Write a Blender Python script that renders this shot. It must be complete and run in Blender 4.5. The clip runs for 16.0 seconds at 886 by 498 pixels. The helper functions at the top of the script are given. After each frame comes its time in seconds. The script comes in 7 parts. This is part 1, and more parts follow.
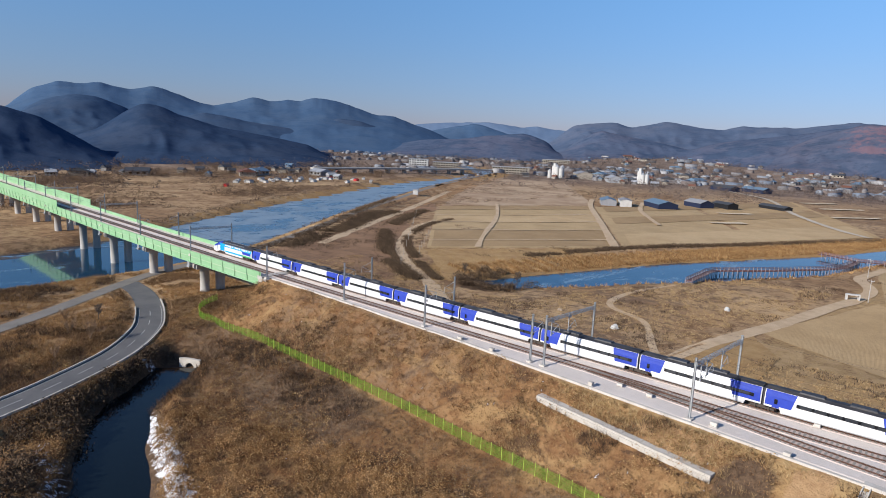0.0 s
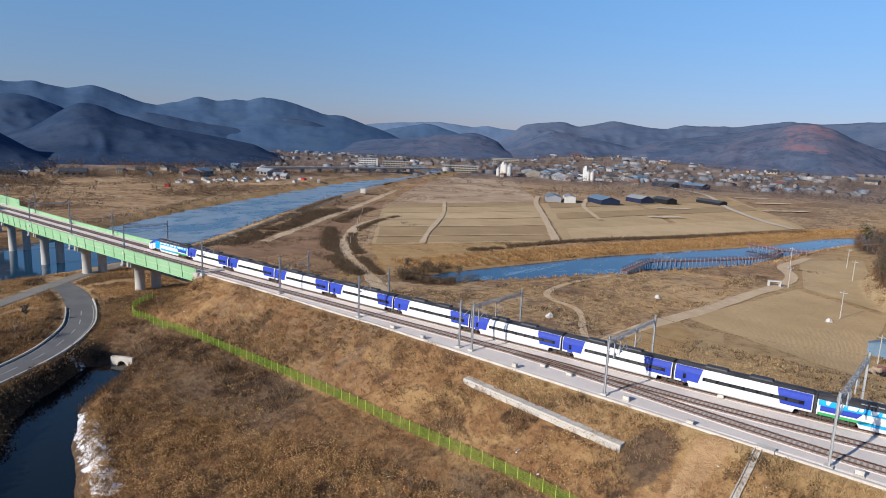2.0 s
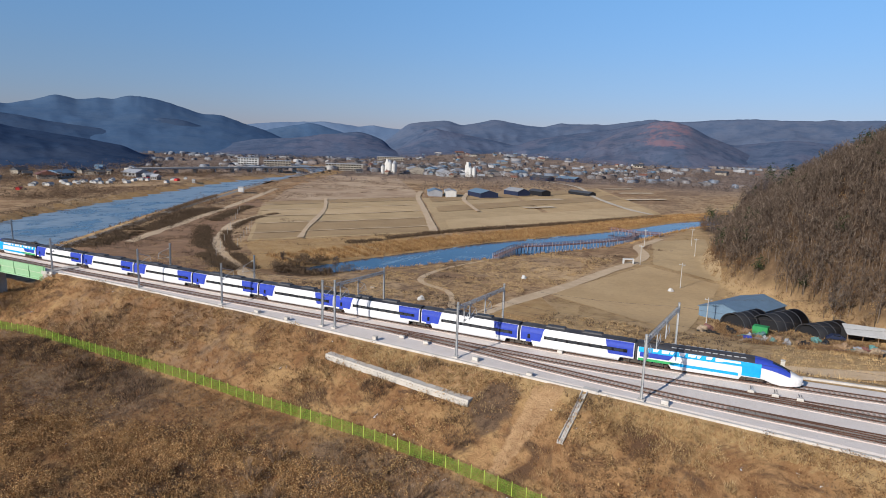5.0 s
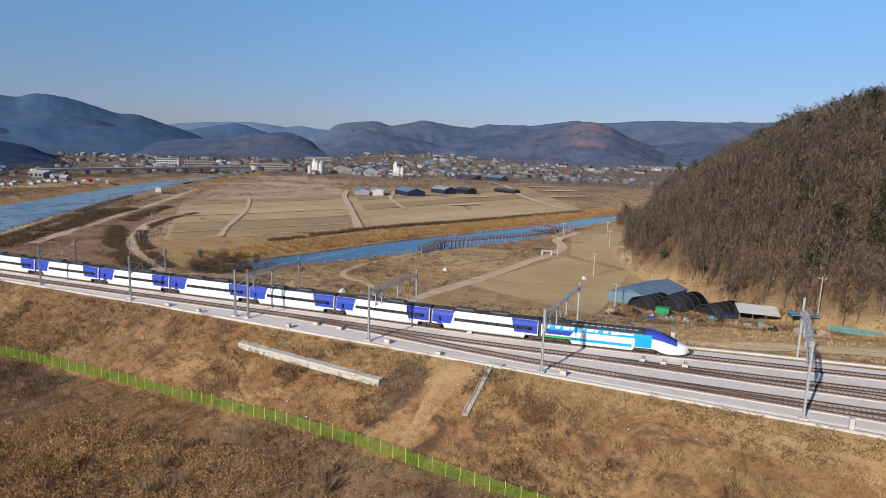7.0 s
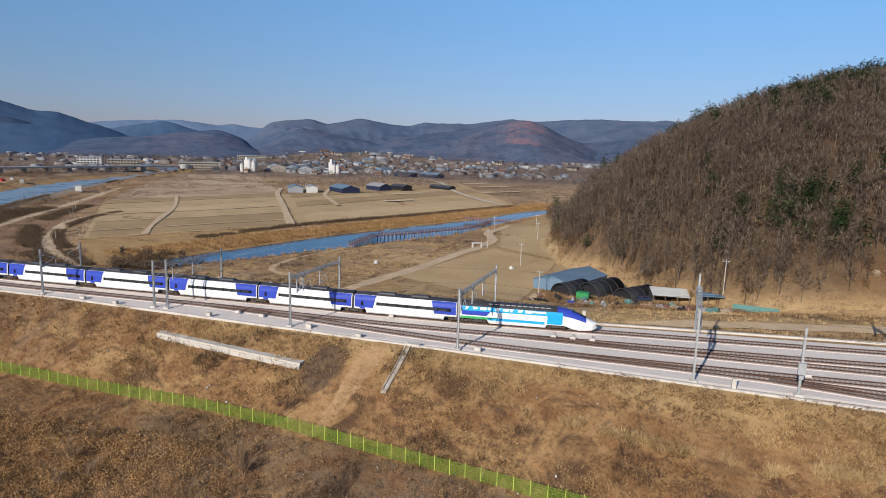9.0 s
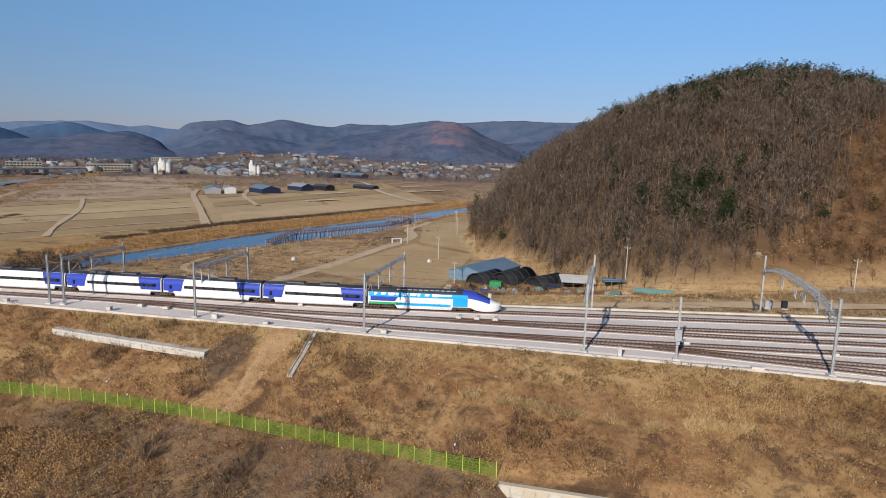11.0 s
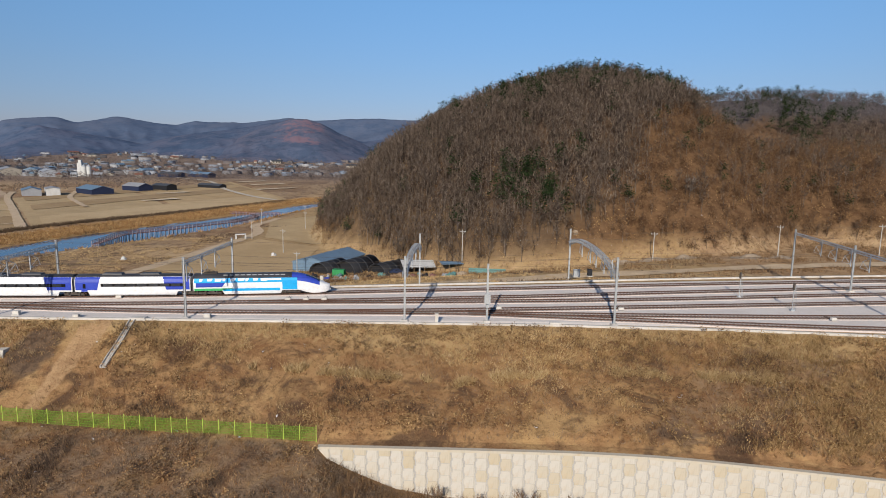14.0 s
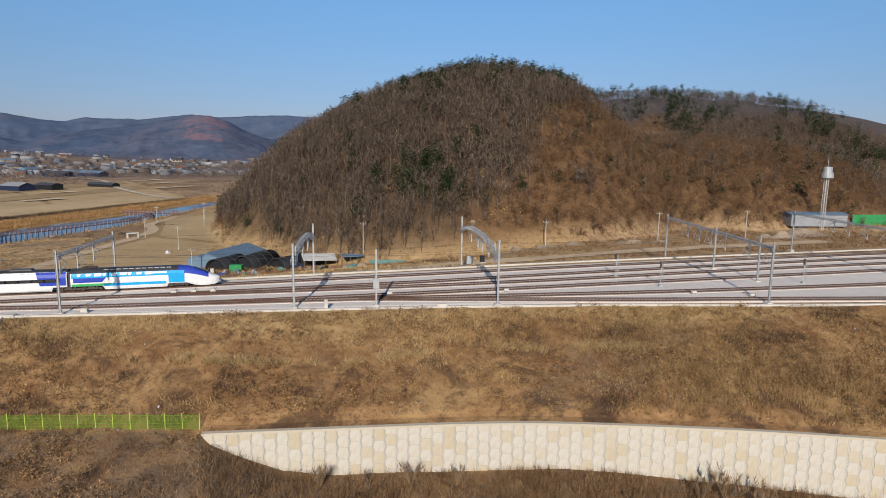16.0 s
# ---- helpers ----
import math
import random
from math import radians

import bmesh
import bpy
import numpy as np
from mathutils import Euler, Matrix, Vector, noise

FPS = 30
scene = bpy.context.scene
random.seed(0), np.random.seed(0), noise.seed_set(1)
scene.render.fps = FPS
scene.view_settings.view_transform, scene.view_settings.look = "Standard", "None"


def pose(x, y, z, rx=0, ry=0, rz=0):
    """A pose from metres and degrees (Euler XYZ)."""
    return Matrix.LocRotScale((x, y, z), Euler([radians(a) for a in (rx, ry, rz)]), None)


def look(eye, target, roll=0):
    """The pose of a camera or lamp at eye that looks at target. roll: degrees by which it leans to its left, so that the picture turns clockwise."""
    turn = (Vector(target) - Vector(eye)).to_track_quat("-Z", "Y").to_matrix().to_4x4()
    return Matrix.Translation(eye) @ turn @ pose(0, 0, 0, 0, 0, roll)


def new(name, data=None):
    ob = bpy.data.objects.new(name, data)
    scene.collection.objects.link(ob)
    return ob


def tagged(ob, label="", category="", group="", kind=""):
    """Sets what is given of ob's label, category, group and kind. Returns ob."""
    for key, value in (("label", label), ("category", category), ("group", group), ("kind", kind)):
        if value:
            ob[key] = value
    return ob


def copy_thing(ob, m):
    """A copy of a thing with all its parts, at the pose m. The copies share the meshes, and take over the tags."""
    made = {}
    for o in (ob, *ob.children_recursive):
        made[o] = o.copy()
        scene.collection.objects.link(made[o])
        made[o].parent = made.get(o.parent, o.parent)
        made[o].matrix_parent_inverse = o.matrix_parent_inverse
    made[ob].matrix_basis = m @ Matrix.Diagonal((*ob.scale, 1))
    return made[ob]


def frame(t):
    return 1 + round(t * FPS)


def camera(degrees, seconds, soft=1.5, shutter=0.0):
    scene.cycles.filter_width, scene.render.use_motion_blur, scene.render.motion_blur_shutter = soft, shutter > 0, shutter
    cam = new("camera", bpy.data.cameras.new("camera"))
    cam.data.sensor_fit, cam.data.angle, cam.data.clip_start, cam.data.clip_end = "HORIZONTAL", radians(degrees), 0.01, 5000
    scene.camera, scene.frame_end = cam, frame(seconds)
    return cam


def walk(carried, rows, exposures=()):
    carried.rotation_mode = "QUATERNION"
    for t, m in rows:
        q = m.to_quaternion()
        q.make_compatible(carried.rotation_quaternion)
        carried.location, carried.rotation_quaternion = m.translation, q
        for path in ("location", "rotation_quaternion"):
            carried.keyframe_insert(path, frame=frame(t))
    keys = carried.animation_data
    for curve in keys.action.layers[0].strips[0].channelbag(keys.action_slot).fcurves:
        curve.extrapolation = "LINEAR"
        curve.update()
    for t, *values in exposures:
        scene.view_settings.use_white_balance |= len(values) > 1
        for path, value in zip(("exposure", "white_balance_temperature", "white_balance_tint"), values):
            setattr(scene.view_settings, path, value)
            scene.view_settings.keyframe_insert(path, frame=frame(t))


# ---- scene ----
cam = camera(71.0, 16.0, soft=0.95)
PATH = [
    (0, (0.022, 0.029, 36.875), (-1.377, 1.413, 36.522), 2.6),
    (0.5, (1.304, 0.34, 36.669), (-0.07, 1.75, 36.316), 2.5),
    (1, (2.607, 0.614, 36.404), (1.258, 2.049, 36.053), 2.5),
    (1.5, (3.919, 0.805, 36.094), (2.597, 2.264, 35.745), 2.5),
    (2, (5.223, 0.933, 35.735), (3.931, 2.419, 35.388), 2.4),
    (2.5, (6.544, 1.02, 35.336), (5.287, 2.537, 34.99), 2.3),
    (3, (7.834, 1.054, 34.889), (6.623, 2.608, 34.545), 2.2),
    (3.5, (9.136, 0.973, 34.467), (7.979, 2.569, 34.126), 2.2),
    (4, (10.424, 0.852, 34.069), (9.317, 2.483, 33.729), 2.0),
    (6.5, (16.456, -0.224, 31.46), (15.585, 1.547, 31.134), 1.9),
    (7, (17.596, -0.556, 31.075), (16.775, 1.238, 30.75), 1.8),
    (7.5, (18.7, -0.957, 30.629), (17.928, 0.859, 30.305), 1.8),
    (8, (19.788, -1.385, 30.184), (19.064, 0.451, 29.86), 1.7),
    (8.5, (20.916, -1.84, 29.768), (20.235, 0.013, 29.445), 1.7),
    (9, (22.014, -2.269, 29.397), (21.372, -0.403, 29.074), 1.7),
    (11.5, (27.609, -4.742, 26.946), (27.251, -2.799, 26.635), 1.4),
    (12, (28.751, -5.318, 26.602), (28.457, -3.365, 26.29), 1.3),
    (12.5, (29.874, -5.912, 26.221), (29.648, -3.949, 25.911), 1.2),
    (13, (30.964, -6.543, 25.812), (30.817, -4.572, 25.503), 1.2),
    (13.5, (32.044, -7.194, 25.377), (31.979, -5.219, 25.069), 1.1),
    (14, (33.084, -7.868, 24.982), (33.099, -5.892, 24.675), 1.0),
    (14.5, (34.079, -8.62, 24.574), (34.167, -6.645, 24.267), 0.8),
    (15, (35.047, -9.399, 24.187), (35.205, -7.429, 23.879), 0.8),
    (15.5, (36.035, -10.177, 23.853), (36.262, -8.214, 23.545), 0.8),
    (16, (36.952, -10.923, 23.594), (37.241, -8.968, 23.284), 0.8),
]
walk(cam, [(t, look(eye, target, roll)) for t, eye, target, roll in PATH], [(0.0, 0.29, 6170, 11), (6.5, 0.19, 6330, 10), (9.0, 0.16, 6380, 10), (12.5, 0.06, 6430, 10), (16.0, 0.02, 6480, 9)])

# ---- daylight: low winter sun behind the camera's left shoulder, clear sky ----
SUN_EL, SUN_AZ = radians(25.0), radians(192.0)   # azimuth clockwise from +y
world = bpy.data.worlds.new("sky")
scene.world = world
world.use_nodes = True
wn = world.node_tree.nodes
sky = wn.new("ShaderNodeTexSky")
sky.sky_type, sky.sun_disc = "NISHITA", False
sky.sun_elevation, sky.sun_rotation = SUN_EL, SUN_AZ
sky.altitude, sky.air_density, sky.dust_density, sky.ozone_density = 100.0, 1.0, 0.15, 7.0
# winter haze: a greyer, dimmer sky towards the horizon
tint = wn.new("ShaderNodeMix")
tint.data_type, tint.blend_type = "RGBA", "MULTIPLY"
tint.inputs[0].default_value = 1.0
up, haze = wn.new("ShaderNodeSeparateXYZ"), wn.new("ShaderNodeValToRGB")
haze.color_ramp.elements.new(0.5)
haze.color_ramp.elements.new(0.8)
for el, at, c in zip(haze.color_ramp.elements, (0.02, 0.11, 0.22, 0.5), ((0.72, 0.61, 0.75), (0.98, 0.86, 0.87), (1.22, 1.19, 1.12), (1.0, 0.93, 0.88))):
    el.position, el.color = at, (*c, 1)
world.node_tree.links.new(wn.new("ShaderNodeTexCoord").outputs["Generated"], up.inputs[0])
world.node_tree.links.new(up.outputs["Z"], haze.inputs["Fac"])
world.node_tree.links.new(haze.outputs["Color"], tint.inputs[7])
world.node_tree.links.new(sky.outputs["Color"], tint.inputs[6])
world.node_tree.links.new(tint.outputs[2], wn["Background"].inputs["Color"])
wn["Background"].inputs["Strength"].default_value = 0.095
sun = new("sun", bpy.data.lights.new("sun", "SUN"))
sun.data.energy, sun.data.angle, sun.data.color = 4.6, radians(0.6), (1.0, 0.90, 0.775)
toward = Vector((math.sin(SUN_AZ) * math.cos(SUN_EL), math.cos(SUN_AZ) * math.cos(SUN_EL), math.sin(SUN_EL)))
sun.matrix_world = look(toward * 300, (0, 0, 0))


# ---- materials ----
class Nodes:
    """A small builder of node materials in world metres."""

    def __init__(self, name):
        self.m = bpy.data.materials.new(name)
        self.m.use_nodes = True
        self.t = self.m.node_tree
        self.b = self.t.nodes["Principled BSDF"]
        self.co = None

    def node(self, kind, **values):
        n = self.t.nodes.new(kind)
        for key, value in values.items():
            n.inputs[key].default_value = value
        return n

    def link(self, a, b):
        self.t.links.new(a, b)

    def place(self, stretch=(1, 1, 1)):
        if self.co is None:
            self.co = self.t.nodes.new("ShaderNodeTexCoord").outputs["Object"]
        if stretch == (1, 1, 1):
            return self.co
        n = self.node("ShaderNodeMapping", Scale=stretch)
        self.link(self.co, n.inputs["Vector"])
        return n.outputs["Vector"]

    def noise(self, metres, detail=4.0, rough=0.6, stretch=(1, 1, 1), warp=0.0):
        n = self.node("ShaderNodeTexNoise", Scale=1.0 / metres, Detail=detail, Roughness=rough, Distortion=warp)
        self.link(self.place(stretch), n.inputs["Vector"])
        return n.outputs["Fac"]

    def ramp(self, fac, lo, hi):
        n = self.node("ShaderNodeMapRange")
        n.inputs["From Min"].default_value, n.inputs["From Max"].default_value = lo, hi
        n.interpolation_type = "SMOOTHSTEP"
        self.link(fac, n.inputs["Value"])
        return n.outputs["Result"]

    def maths(self, op, a, b):
        n = self.t.nodes.new("ShaderNodeMath")
        n.operation = op
        for k, value in enumerate((a, b)):
            if isinstance(value, (int, float)):
                n.inputs[k].default_value = value
            else:
                self.link(value, n.inputs[k])
        return n.outputs[0]

    def mix(self, fac, a, b):
        n = self.t.nodes.new("ShaderNodeMix")
        n.data_type = "RGBA"
        for key, value in ((0, fac), (6, a), (7, b)):
            if isinstance(value, (int, float)):
                n.inputs[key].default_value = value
            elif isinstance(value, tuple):
                n.inputs[key].default_value = (*value, 1)
            else:
                self.link(value, n.inputs[key])
        return n.outputs[2]

    def attr(self, name):
        n = self.t.nodes.new("ShaderNodeAttribute")
        n.attribute_name = name
        return n.outputs["Fac"]

    def island(self):
        return self.t.nodes.new("ShaderNodeNewGeometry").outputs["Random Per Island"]

    def each(self):
        return self.t.nodes.new("ShaderNodeObjectInfo").outputs["Random"]

    def bump(self, fac, metres, strength=1.0):
        n = self.node("ShaderNodeBump", Strength=strength, Distance=metres)
        self.link(fac, n.inputs["Height"])
        self.link(n.outputs["Normal"], self.b.inputs["Normal"])

    def done(self, colour, rough=0.9, metal=0.0, spec=0.3):
        for key, value in (("Base Color", colour), ("Roughness", rough), ("Metallic", metal), ("Specular IOR Level", spec)):
            if isinstance(value, tuple):
                self.b.inputs[key].default_value = (*value, 1)
            elif isinstance(value, (int, float)):
                self.b.inputs[key].default_value = value
            else:
                self.link(value, self.b.inputs[key])
        return self.m


def two_tone(name, a, b, metres=1.0, fine=0.08, rough=0.9, metal=0.0, bump=0.0, spec=0.3, vary=0.0):
    """Colour that drifts from a to b over some metres, with a fine grain."""
    n = Nodes(name)
    c = n.mix(n.ramp(n.noise(metres, 5, 0.65), 0.3, 0.7), a, b)
    g = n.noise(fine, 3, 0.7)
    c = n.mix(n.maths("MULTIPLY", n.ramp(g, 0.35, 0.75), 0.35), c, tuple(0.55 * v for v in a))
    if vary:
        c = n.mix(n.maths("MULTIPLY", n.each(), vary), c, tuple(0.5 * v for v in b))
    if bump:
        n.bump(g, bump, 0.8)
    return n.done(c, rough, metal, spec)


def slope_colour(n):
    """Winter weeds of a railway bank: russet, dark brown, olive and straw in uneven patches."""
    mid, fine = n.noise(3.2, 5, 0.7), n.noise(0.45, 4, 0.75)
    clump = n.noise(1.1, 5, 0.72, warp=0.6)
    s = n.mix(n.ramp(mid, 0.35, 0.65), (0.225, 0.118, 0.054), (0.35, 0.208, 0.098))
    s = n.mix(n.maths("MULTIPLY", n.ramp(n.noise(13, 4, 0.65, (1, 1.6, 1), 0.8), 0.48, 0.64), 0.8), s, (0.41, 0.265, 0.122))
    s = n.mix(n.maths("MULTIPLY", n.ramp(n.noise(8, 4, 0.65, warp=1.0), 0.5, 0.64), 0.85), s, (0.092, 0.055, 0.035))
    s = n.mix(n.maths("MULTIPLY", n.ramp(clump, 0.5, 0.72), 0.75), s, (0.070, 0.036, 0.020))
    return n.mix(n.maths("MULTIPLY", n.ramp(fine, 0.55, 0.8), 0.5), s, (0.42, 0.285, 0.135))


def ground_material():
    n = Nodes("winter_ground")
    big, mid, fine = n.noise(26, 4, 0.6), n.noise(3.2, 5, 0.7), n.noise(0.45, 4, 0.75)
    clump = n.noise(1.1, 5, 0.72, warp=0.6)
    # plain: dry straw, tan turf and dark scrub
    c = n.mix(n.ramp(big, 0.35, 0.65), (0.56, 0.395, 0.225), (0.45, 0.30, 0.165))
    c = n.mix(n.maths("MULTIPLY", n.ramp(n.noise(70, 5, 0.65), 0.45, 0.62), 0.6), c, (0.24, 0.135, 0.075))
    c = n.mix(n.maths("MULTIPLY", n.ramp(n.noise(16, 5, 0.72, (1.6, 0.8, 1), 1.4), 0.5, 0.62), 0.8), c, (0.20, 0.115, 0.062))
    c = n.mix(n.maths("MULTIPLY", n.ramp(mid, 0.45, 0.66), 0.75), c, (0.17, 0.10, 0.056))
    c = n.mix(n.maths("MULTIPLY", n.ramp(fine, 0.5, 0.75), 0.45), c, (0.52, 0.385, 0.225))
    c = n.mix(n.attr("slope"), c, slope_colour(n))
    # grey dead stalks and pale straw
    c = n.mix(n.maths("MULTIPLY", n.ramp(n.maths("ADD", n.attr("grey"), n.maths("MULTIPLY", n.maths("SUBTRACT", mid, 0.5), 1.3)), 0.3, 0.8), 0.75), c, n.mix(n.ramp(fine, 0.35, 0.65), (0.155, 0.108, 0.074), (0.235, 0.168, 0.116)))
    c = n.mix(n.maths("MULTIPLY", n.ramp(n.maths("ADD", n.attr("straw"), n.maths("MULTIPLY", n.maths("SUBTRACT", clump, 0.5), 1.5)), 0.35, 0.75), 0.8), c, (0.46, 0.32, 0.155))
    # far flats: paddies, gardens and roofs too small to tell apart
    f = n.mix(n.ramp(n.noise(45, 5, 0.7, (1, 2.2, 1)), 0.4, 0.6), (0.15, 0.118, 0.105), (0.30, 0.225, 0.175))
    c = n.mix(n.maths("MULTIPLY", n.attr("far"), 0.85), c, f)
    # brown leaf litter below the woods
    l = n.mix(n.ramp(n.noise(4, 5, 0.7), 0.35, 0.65), (0.062, 0.040, 0.027), (0.105, 0.068, 0.042))
    l = n.mix(n.attr("low"), l, n.mix(n.ramp(n.noise(5, 5, 0.7), 0.35, 0.65), (0.185, 0.122, 0.070), (0.115, 0.074, 0.043)))
    # haze over the ridge behind, painted as a grey tint on its litter
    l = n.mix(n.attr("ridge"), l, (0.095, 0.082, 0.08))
    l = n.mix(n.attr("russet"), l, n.mix(n.ramp(n.noise(3, 5, 0.7), 0.35, 0.65), (0.11, 0.060, 0.030), (0.175, 0.102, 0.052)))
    c = n.mix(n.attr("wood"), c, l)
    # bare sandy soil with rills
    e = n.mix(n.ramp(n.noise(2.0, 5, 0.7), 0.35, 0.7), (0.44, 0.285, 0.15), (0.31, 0.185, 0.095))
    c = n.mix(n.ramp(n.maths("ADD", n.attr("soil"), n.maths("MULTIPLY", n.maths("SUBTRACT", mid, 0.5), 0.9)), 0.35, 0.6), c, e)
    # scrub and wet dark banks
    d = n.mix(n.ramp(clump, 0.35, 0.65), (0.085, 0.056, 0.038), (0.16, 0.105, 0.065))
    c = n.mix(n.ramp(n.maths("ADD", n.attr("scrub"), n.maths("MULTIPLY", n.maths("SUBTRACT", mid, 0.5), 0.8)), 0.35, 0.65), c, d)
    # golden reeds along the water
    r = n.mix(n.ramp(clump, 0.35, 0.7), (0.47, 0.30, 0.13), (0.32, 0.185, 0.08))
    c = n.mix(n.ramp(n.maths("ADD", n.attr("reed"), n.maths("MULTIPLY", n.maths("SUBTRACT", mid, 0.5), 0.7)), 0.4, 0.6), c, r)
    # thin old snow
    w = n.ramp(n.maths("ADD", n.attr("snow"), n.maths("MULTIPLY", n.maths("SUBTRACT", clump, 0.55), 3.4)), 0.45, 0.6)
    c = n.mix(w, c, (0.80, 0.82, 0.86))
    n.bump(n.maths("ADD", n.maths("MULTIPLY", clump, 0.8), n.maths("MULTIPLY", fine, 0.35)), 0.5, 0.9)
    return n.done(c, 0.95, 0.0, 0.1)


def verge_material():
    n = Nodes("bank_grass")
    n.bump(n.noise(0.45, 4, 0.75), 0.25, 0.9)
    return n.done(slope_colour(n), 0.95, 0.0, 0.1)


def field_material(name, a, b, row, turn):
    """Stubble or ploughed earth in rows."""
    n = Nodes(name)
    w = n.t.nodes.new("ShaderNodeTexWave")
    w.inputs["Scale"].default_value, w.inputs["Distortion"].default_value, w.inputs["Detail"].default_value = 0.31 / row, 3.0, 2.0
    rot = n.node("ShaderNodeMapping", Rotation=(0, 0, radians(turn)))
    n.link(n.place(), rot.inputs["Vector"])
    n.link(rot.outputs["Vector"], w.inputs["Vector"])
    c = n.mix(n.ramp(n.noise(18, 5, 0.65), 0.32, 0.68), a, b)
    c = n.mix(n.maths("MULTIPLY", n.ramp(n.noise(1.6, 4, 0.7), 0.45, 0.75), 0.4), c, tuple(0.6 * v for v in a))
    c = n.mix(n.maths("MULTIPLY", w.outputs["Fac"], 0.22), c, tuple(0.55 * v for v in b))
    n.bump(w.outputs["Fac"], 0.12, 0.6)
    return n.done(c, 0.95, 0, 0.1)


def water_material(name, deep, ice, cover, rough=0.06):
    n = Nodes(name)
    f = n.ramp(n.noise(16, 6, 0.68, (1, 0.45, 1), 1.2), cover - 0.08, cover + 0.08)
    f = n.maths("MULTIPLY", f, n.ramp(n.noise(2.2, 5, 0.7), 0.1, 0.6))
    c = n.mix(f, deep, ice)
    n.bump(n.noise(0.8, 3, 0.6), 0.02, 0.25)
    r = n.maths("ADD", n.maths("MULTIPLY", f, 0.5), rough)
    return n.done(c, r, 0.0, 0.3)


MAT = {
    "ground": ground_material(),
    "verge": verge_material(),
    "ballast": two_tone("ballast", (0.71, 0.645, 0.585), (0.78, 0.715, 0.655), 5, 0.12, 0.95, bump=0.05),
    "rust_bed": two_tone("rusty_ballast", (0.58, 0.475, 0.42), (0.68, 0.585, 0.53), 4, 0.15, 0.95, bump=0.05),
    "rail": two_tone("rail_steel", (0.10, 0.055, 0.040), (0.15, 0.083, 0.06), 2, 0.05, 0.6, 0.5),
    "sleeper": two_tone("sleeper_concrete", (0.30, 0.27, 0.24), (0.40, 0.37, 0.33), 1, 0.05),
    "concrete": two_tone("concrete", (0.50, 0.48, 0.44), (0.40, 0.385, 0.36), 3, 0.1, 0.85, bump=0.01),
    "pale_concrete": two_tone("pale_concrete", (0.64, 0.61, 0.56), (0.50, 0.465, 0.41), 2, 0.15, 0.9, bump=0.02),
    "steel": two_tone("galvanised_steel", (0.40, 0.42, 0.43), (0.52, 0.54, 0.55), 1.5, 0.1, 0.5, 0.45),
    "asphalt": two_tone("asphalt", (0.13, 0.13, 0.133), (0.17, 0.168, 0.166), 6, 0.1, 0.9, bump=0.01),
    "old_paving": two_tone("weathered_paving", (0.27, 0.245, 0.215), (0.21, 0.195, 0.175), 6, 0.15, 0.9, bump=0.01),
    "line": two_tone("road_paint", (0.50, 0.50, 0.49), (0.34, 0.34, 0.33), 1.0, 0.1, 0.8),
    "dirt": two_tone("dirt_track", (0.64, 0.49, 0.32), (0.52, 0.38, 0.24), 4, 0.3, 0.95, bump=0.03),
    "field": field_material("turf_field", (0.56, 0.41, 0.23), (0.46, 0.335, 0.185), 1.4, 35),
    "plough": field_material("ploughed_field", (0.56, 0.40, 0.22), (0.47, 0.33, 0.175), 0.9, 80),
    "pale_dirt": two_tone("pale_gravel", (0.62, 0.55, 0.44), (0.52, 0.44, 0.33), 4, 0.3, 0.95),
    "strip": field_material("fallow_strip", (0.45, 0.28, 0.145), (0.38, 0.225, 0.115), 2.0, 55),
    "brushland": two_tone("heathy_ground", (0.34, 0.205, 0.115), (0.21, 0.122, 0.07), 9, 0.6, 0.95, bump=0.3),
    "site": two_tone("cleared_ground", (0.55, 0.41, 0.27), (0.36, 0.235, 0.14), 22, 1.5, 0.95, bump=0.2),
    "reedy": two_tone("golden_grass", (0.48, 0.32, 0.145), (0.36, 0.215, 0.09), 5, 0.5, 0.95, bump=0.25),
    "straw": two_tone("cut_straw", (0.76, 0.65, 0.48), (0.62, 0.49, 0.32), 3, 0.5, 0.95, bump=0.1),
    "water": water_material("cold_water", (0.012, 0.05, 0.10), (0.20, 0.34, 0.48), 0.62),
    "ice": water_material("frozen_river", (0.045, 0.11, 0.18), (0.25, 0.34, 0.43), 0.46, 0.15),
    "dark_water": water_material("dark_stream", (0.006, 0.010, 0.012), (0.5, 0.55, 0.6), 0.9, 0.04),
    "bridge_green": two_tone("green_painted_steel", (0.25, 0.47, 0.25), (0.31, 0.52, 0.31), 8, 0.3, 0.55),
    "fence": two_tone("yellow_green_mesh", (0.15, 0.29, 0.025), (0.21, 0.35, 0.035), 5, 0.2, 0.5),
    "white_paint": two_tone("white_train_paint", (0.80, 0.80, 0.80), (0.74, 0.74, 0.74), 6, 0.4, 0.25, spec=0.5),
    "blue_paint": two_tone("blue_train_paint", (0.042, 0.075, 0.46), (0.036, 0.065, 0.40), 5, 0.4, 0.25, spec=0.5),
    "cyan_paint": two_tone("cyan_train_paint", (0.02, 0.42, 0.82), (0.02, 0.36, 0.74), 5, 0.4, 0.25, spec=0.5),
    "green_paint": two_tone("green_train_paint", (0.05, 0.42, 0.14), (0.06, 0.36, 0.12), 5, 0.4, 0.3, spec=0.5),
    "train_roof": two_tone("train_roof", (0.035, 0.037, 0.045), (0.07, 0.07, 0.075), 3, 0.3, 0.5),
    "glass": two_tone("dark_train_glass", (0.010, 0.011, 0.013), (0.016, 0.017, 0.02), 2, 0.5, 0.08, spec=0.6),
    "bogie": two_tone("bogie_iron", (0.055, 0.045, 0.038), (0.10, 0.085, 0.07), 0.5, 0.1, 0.8),
}


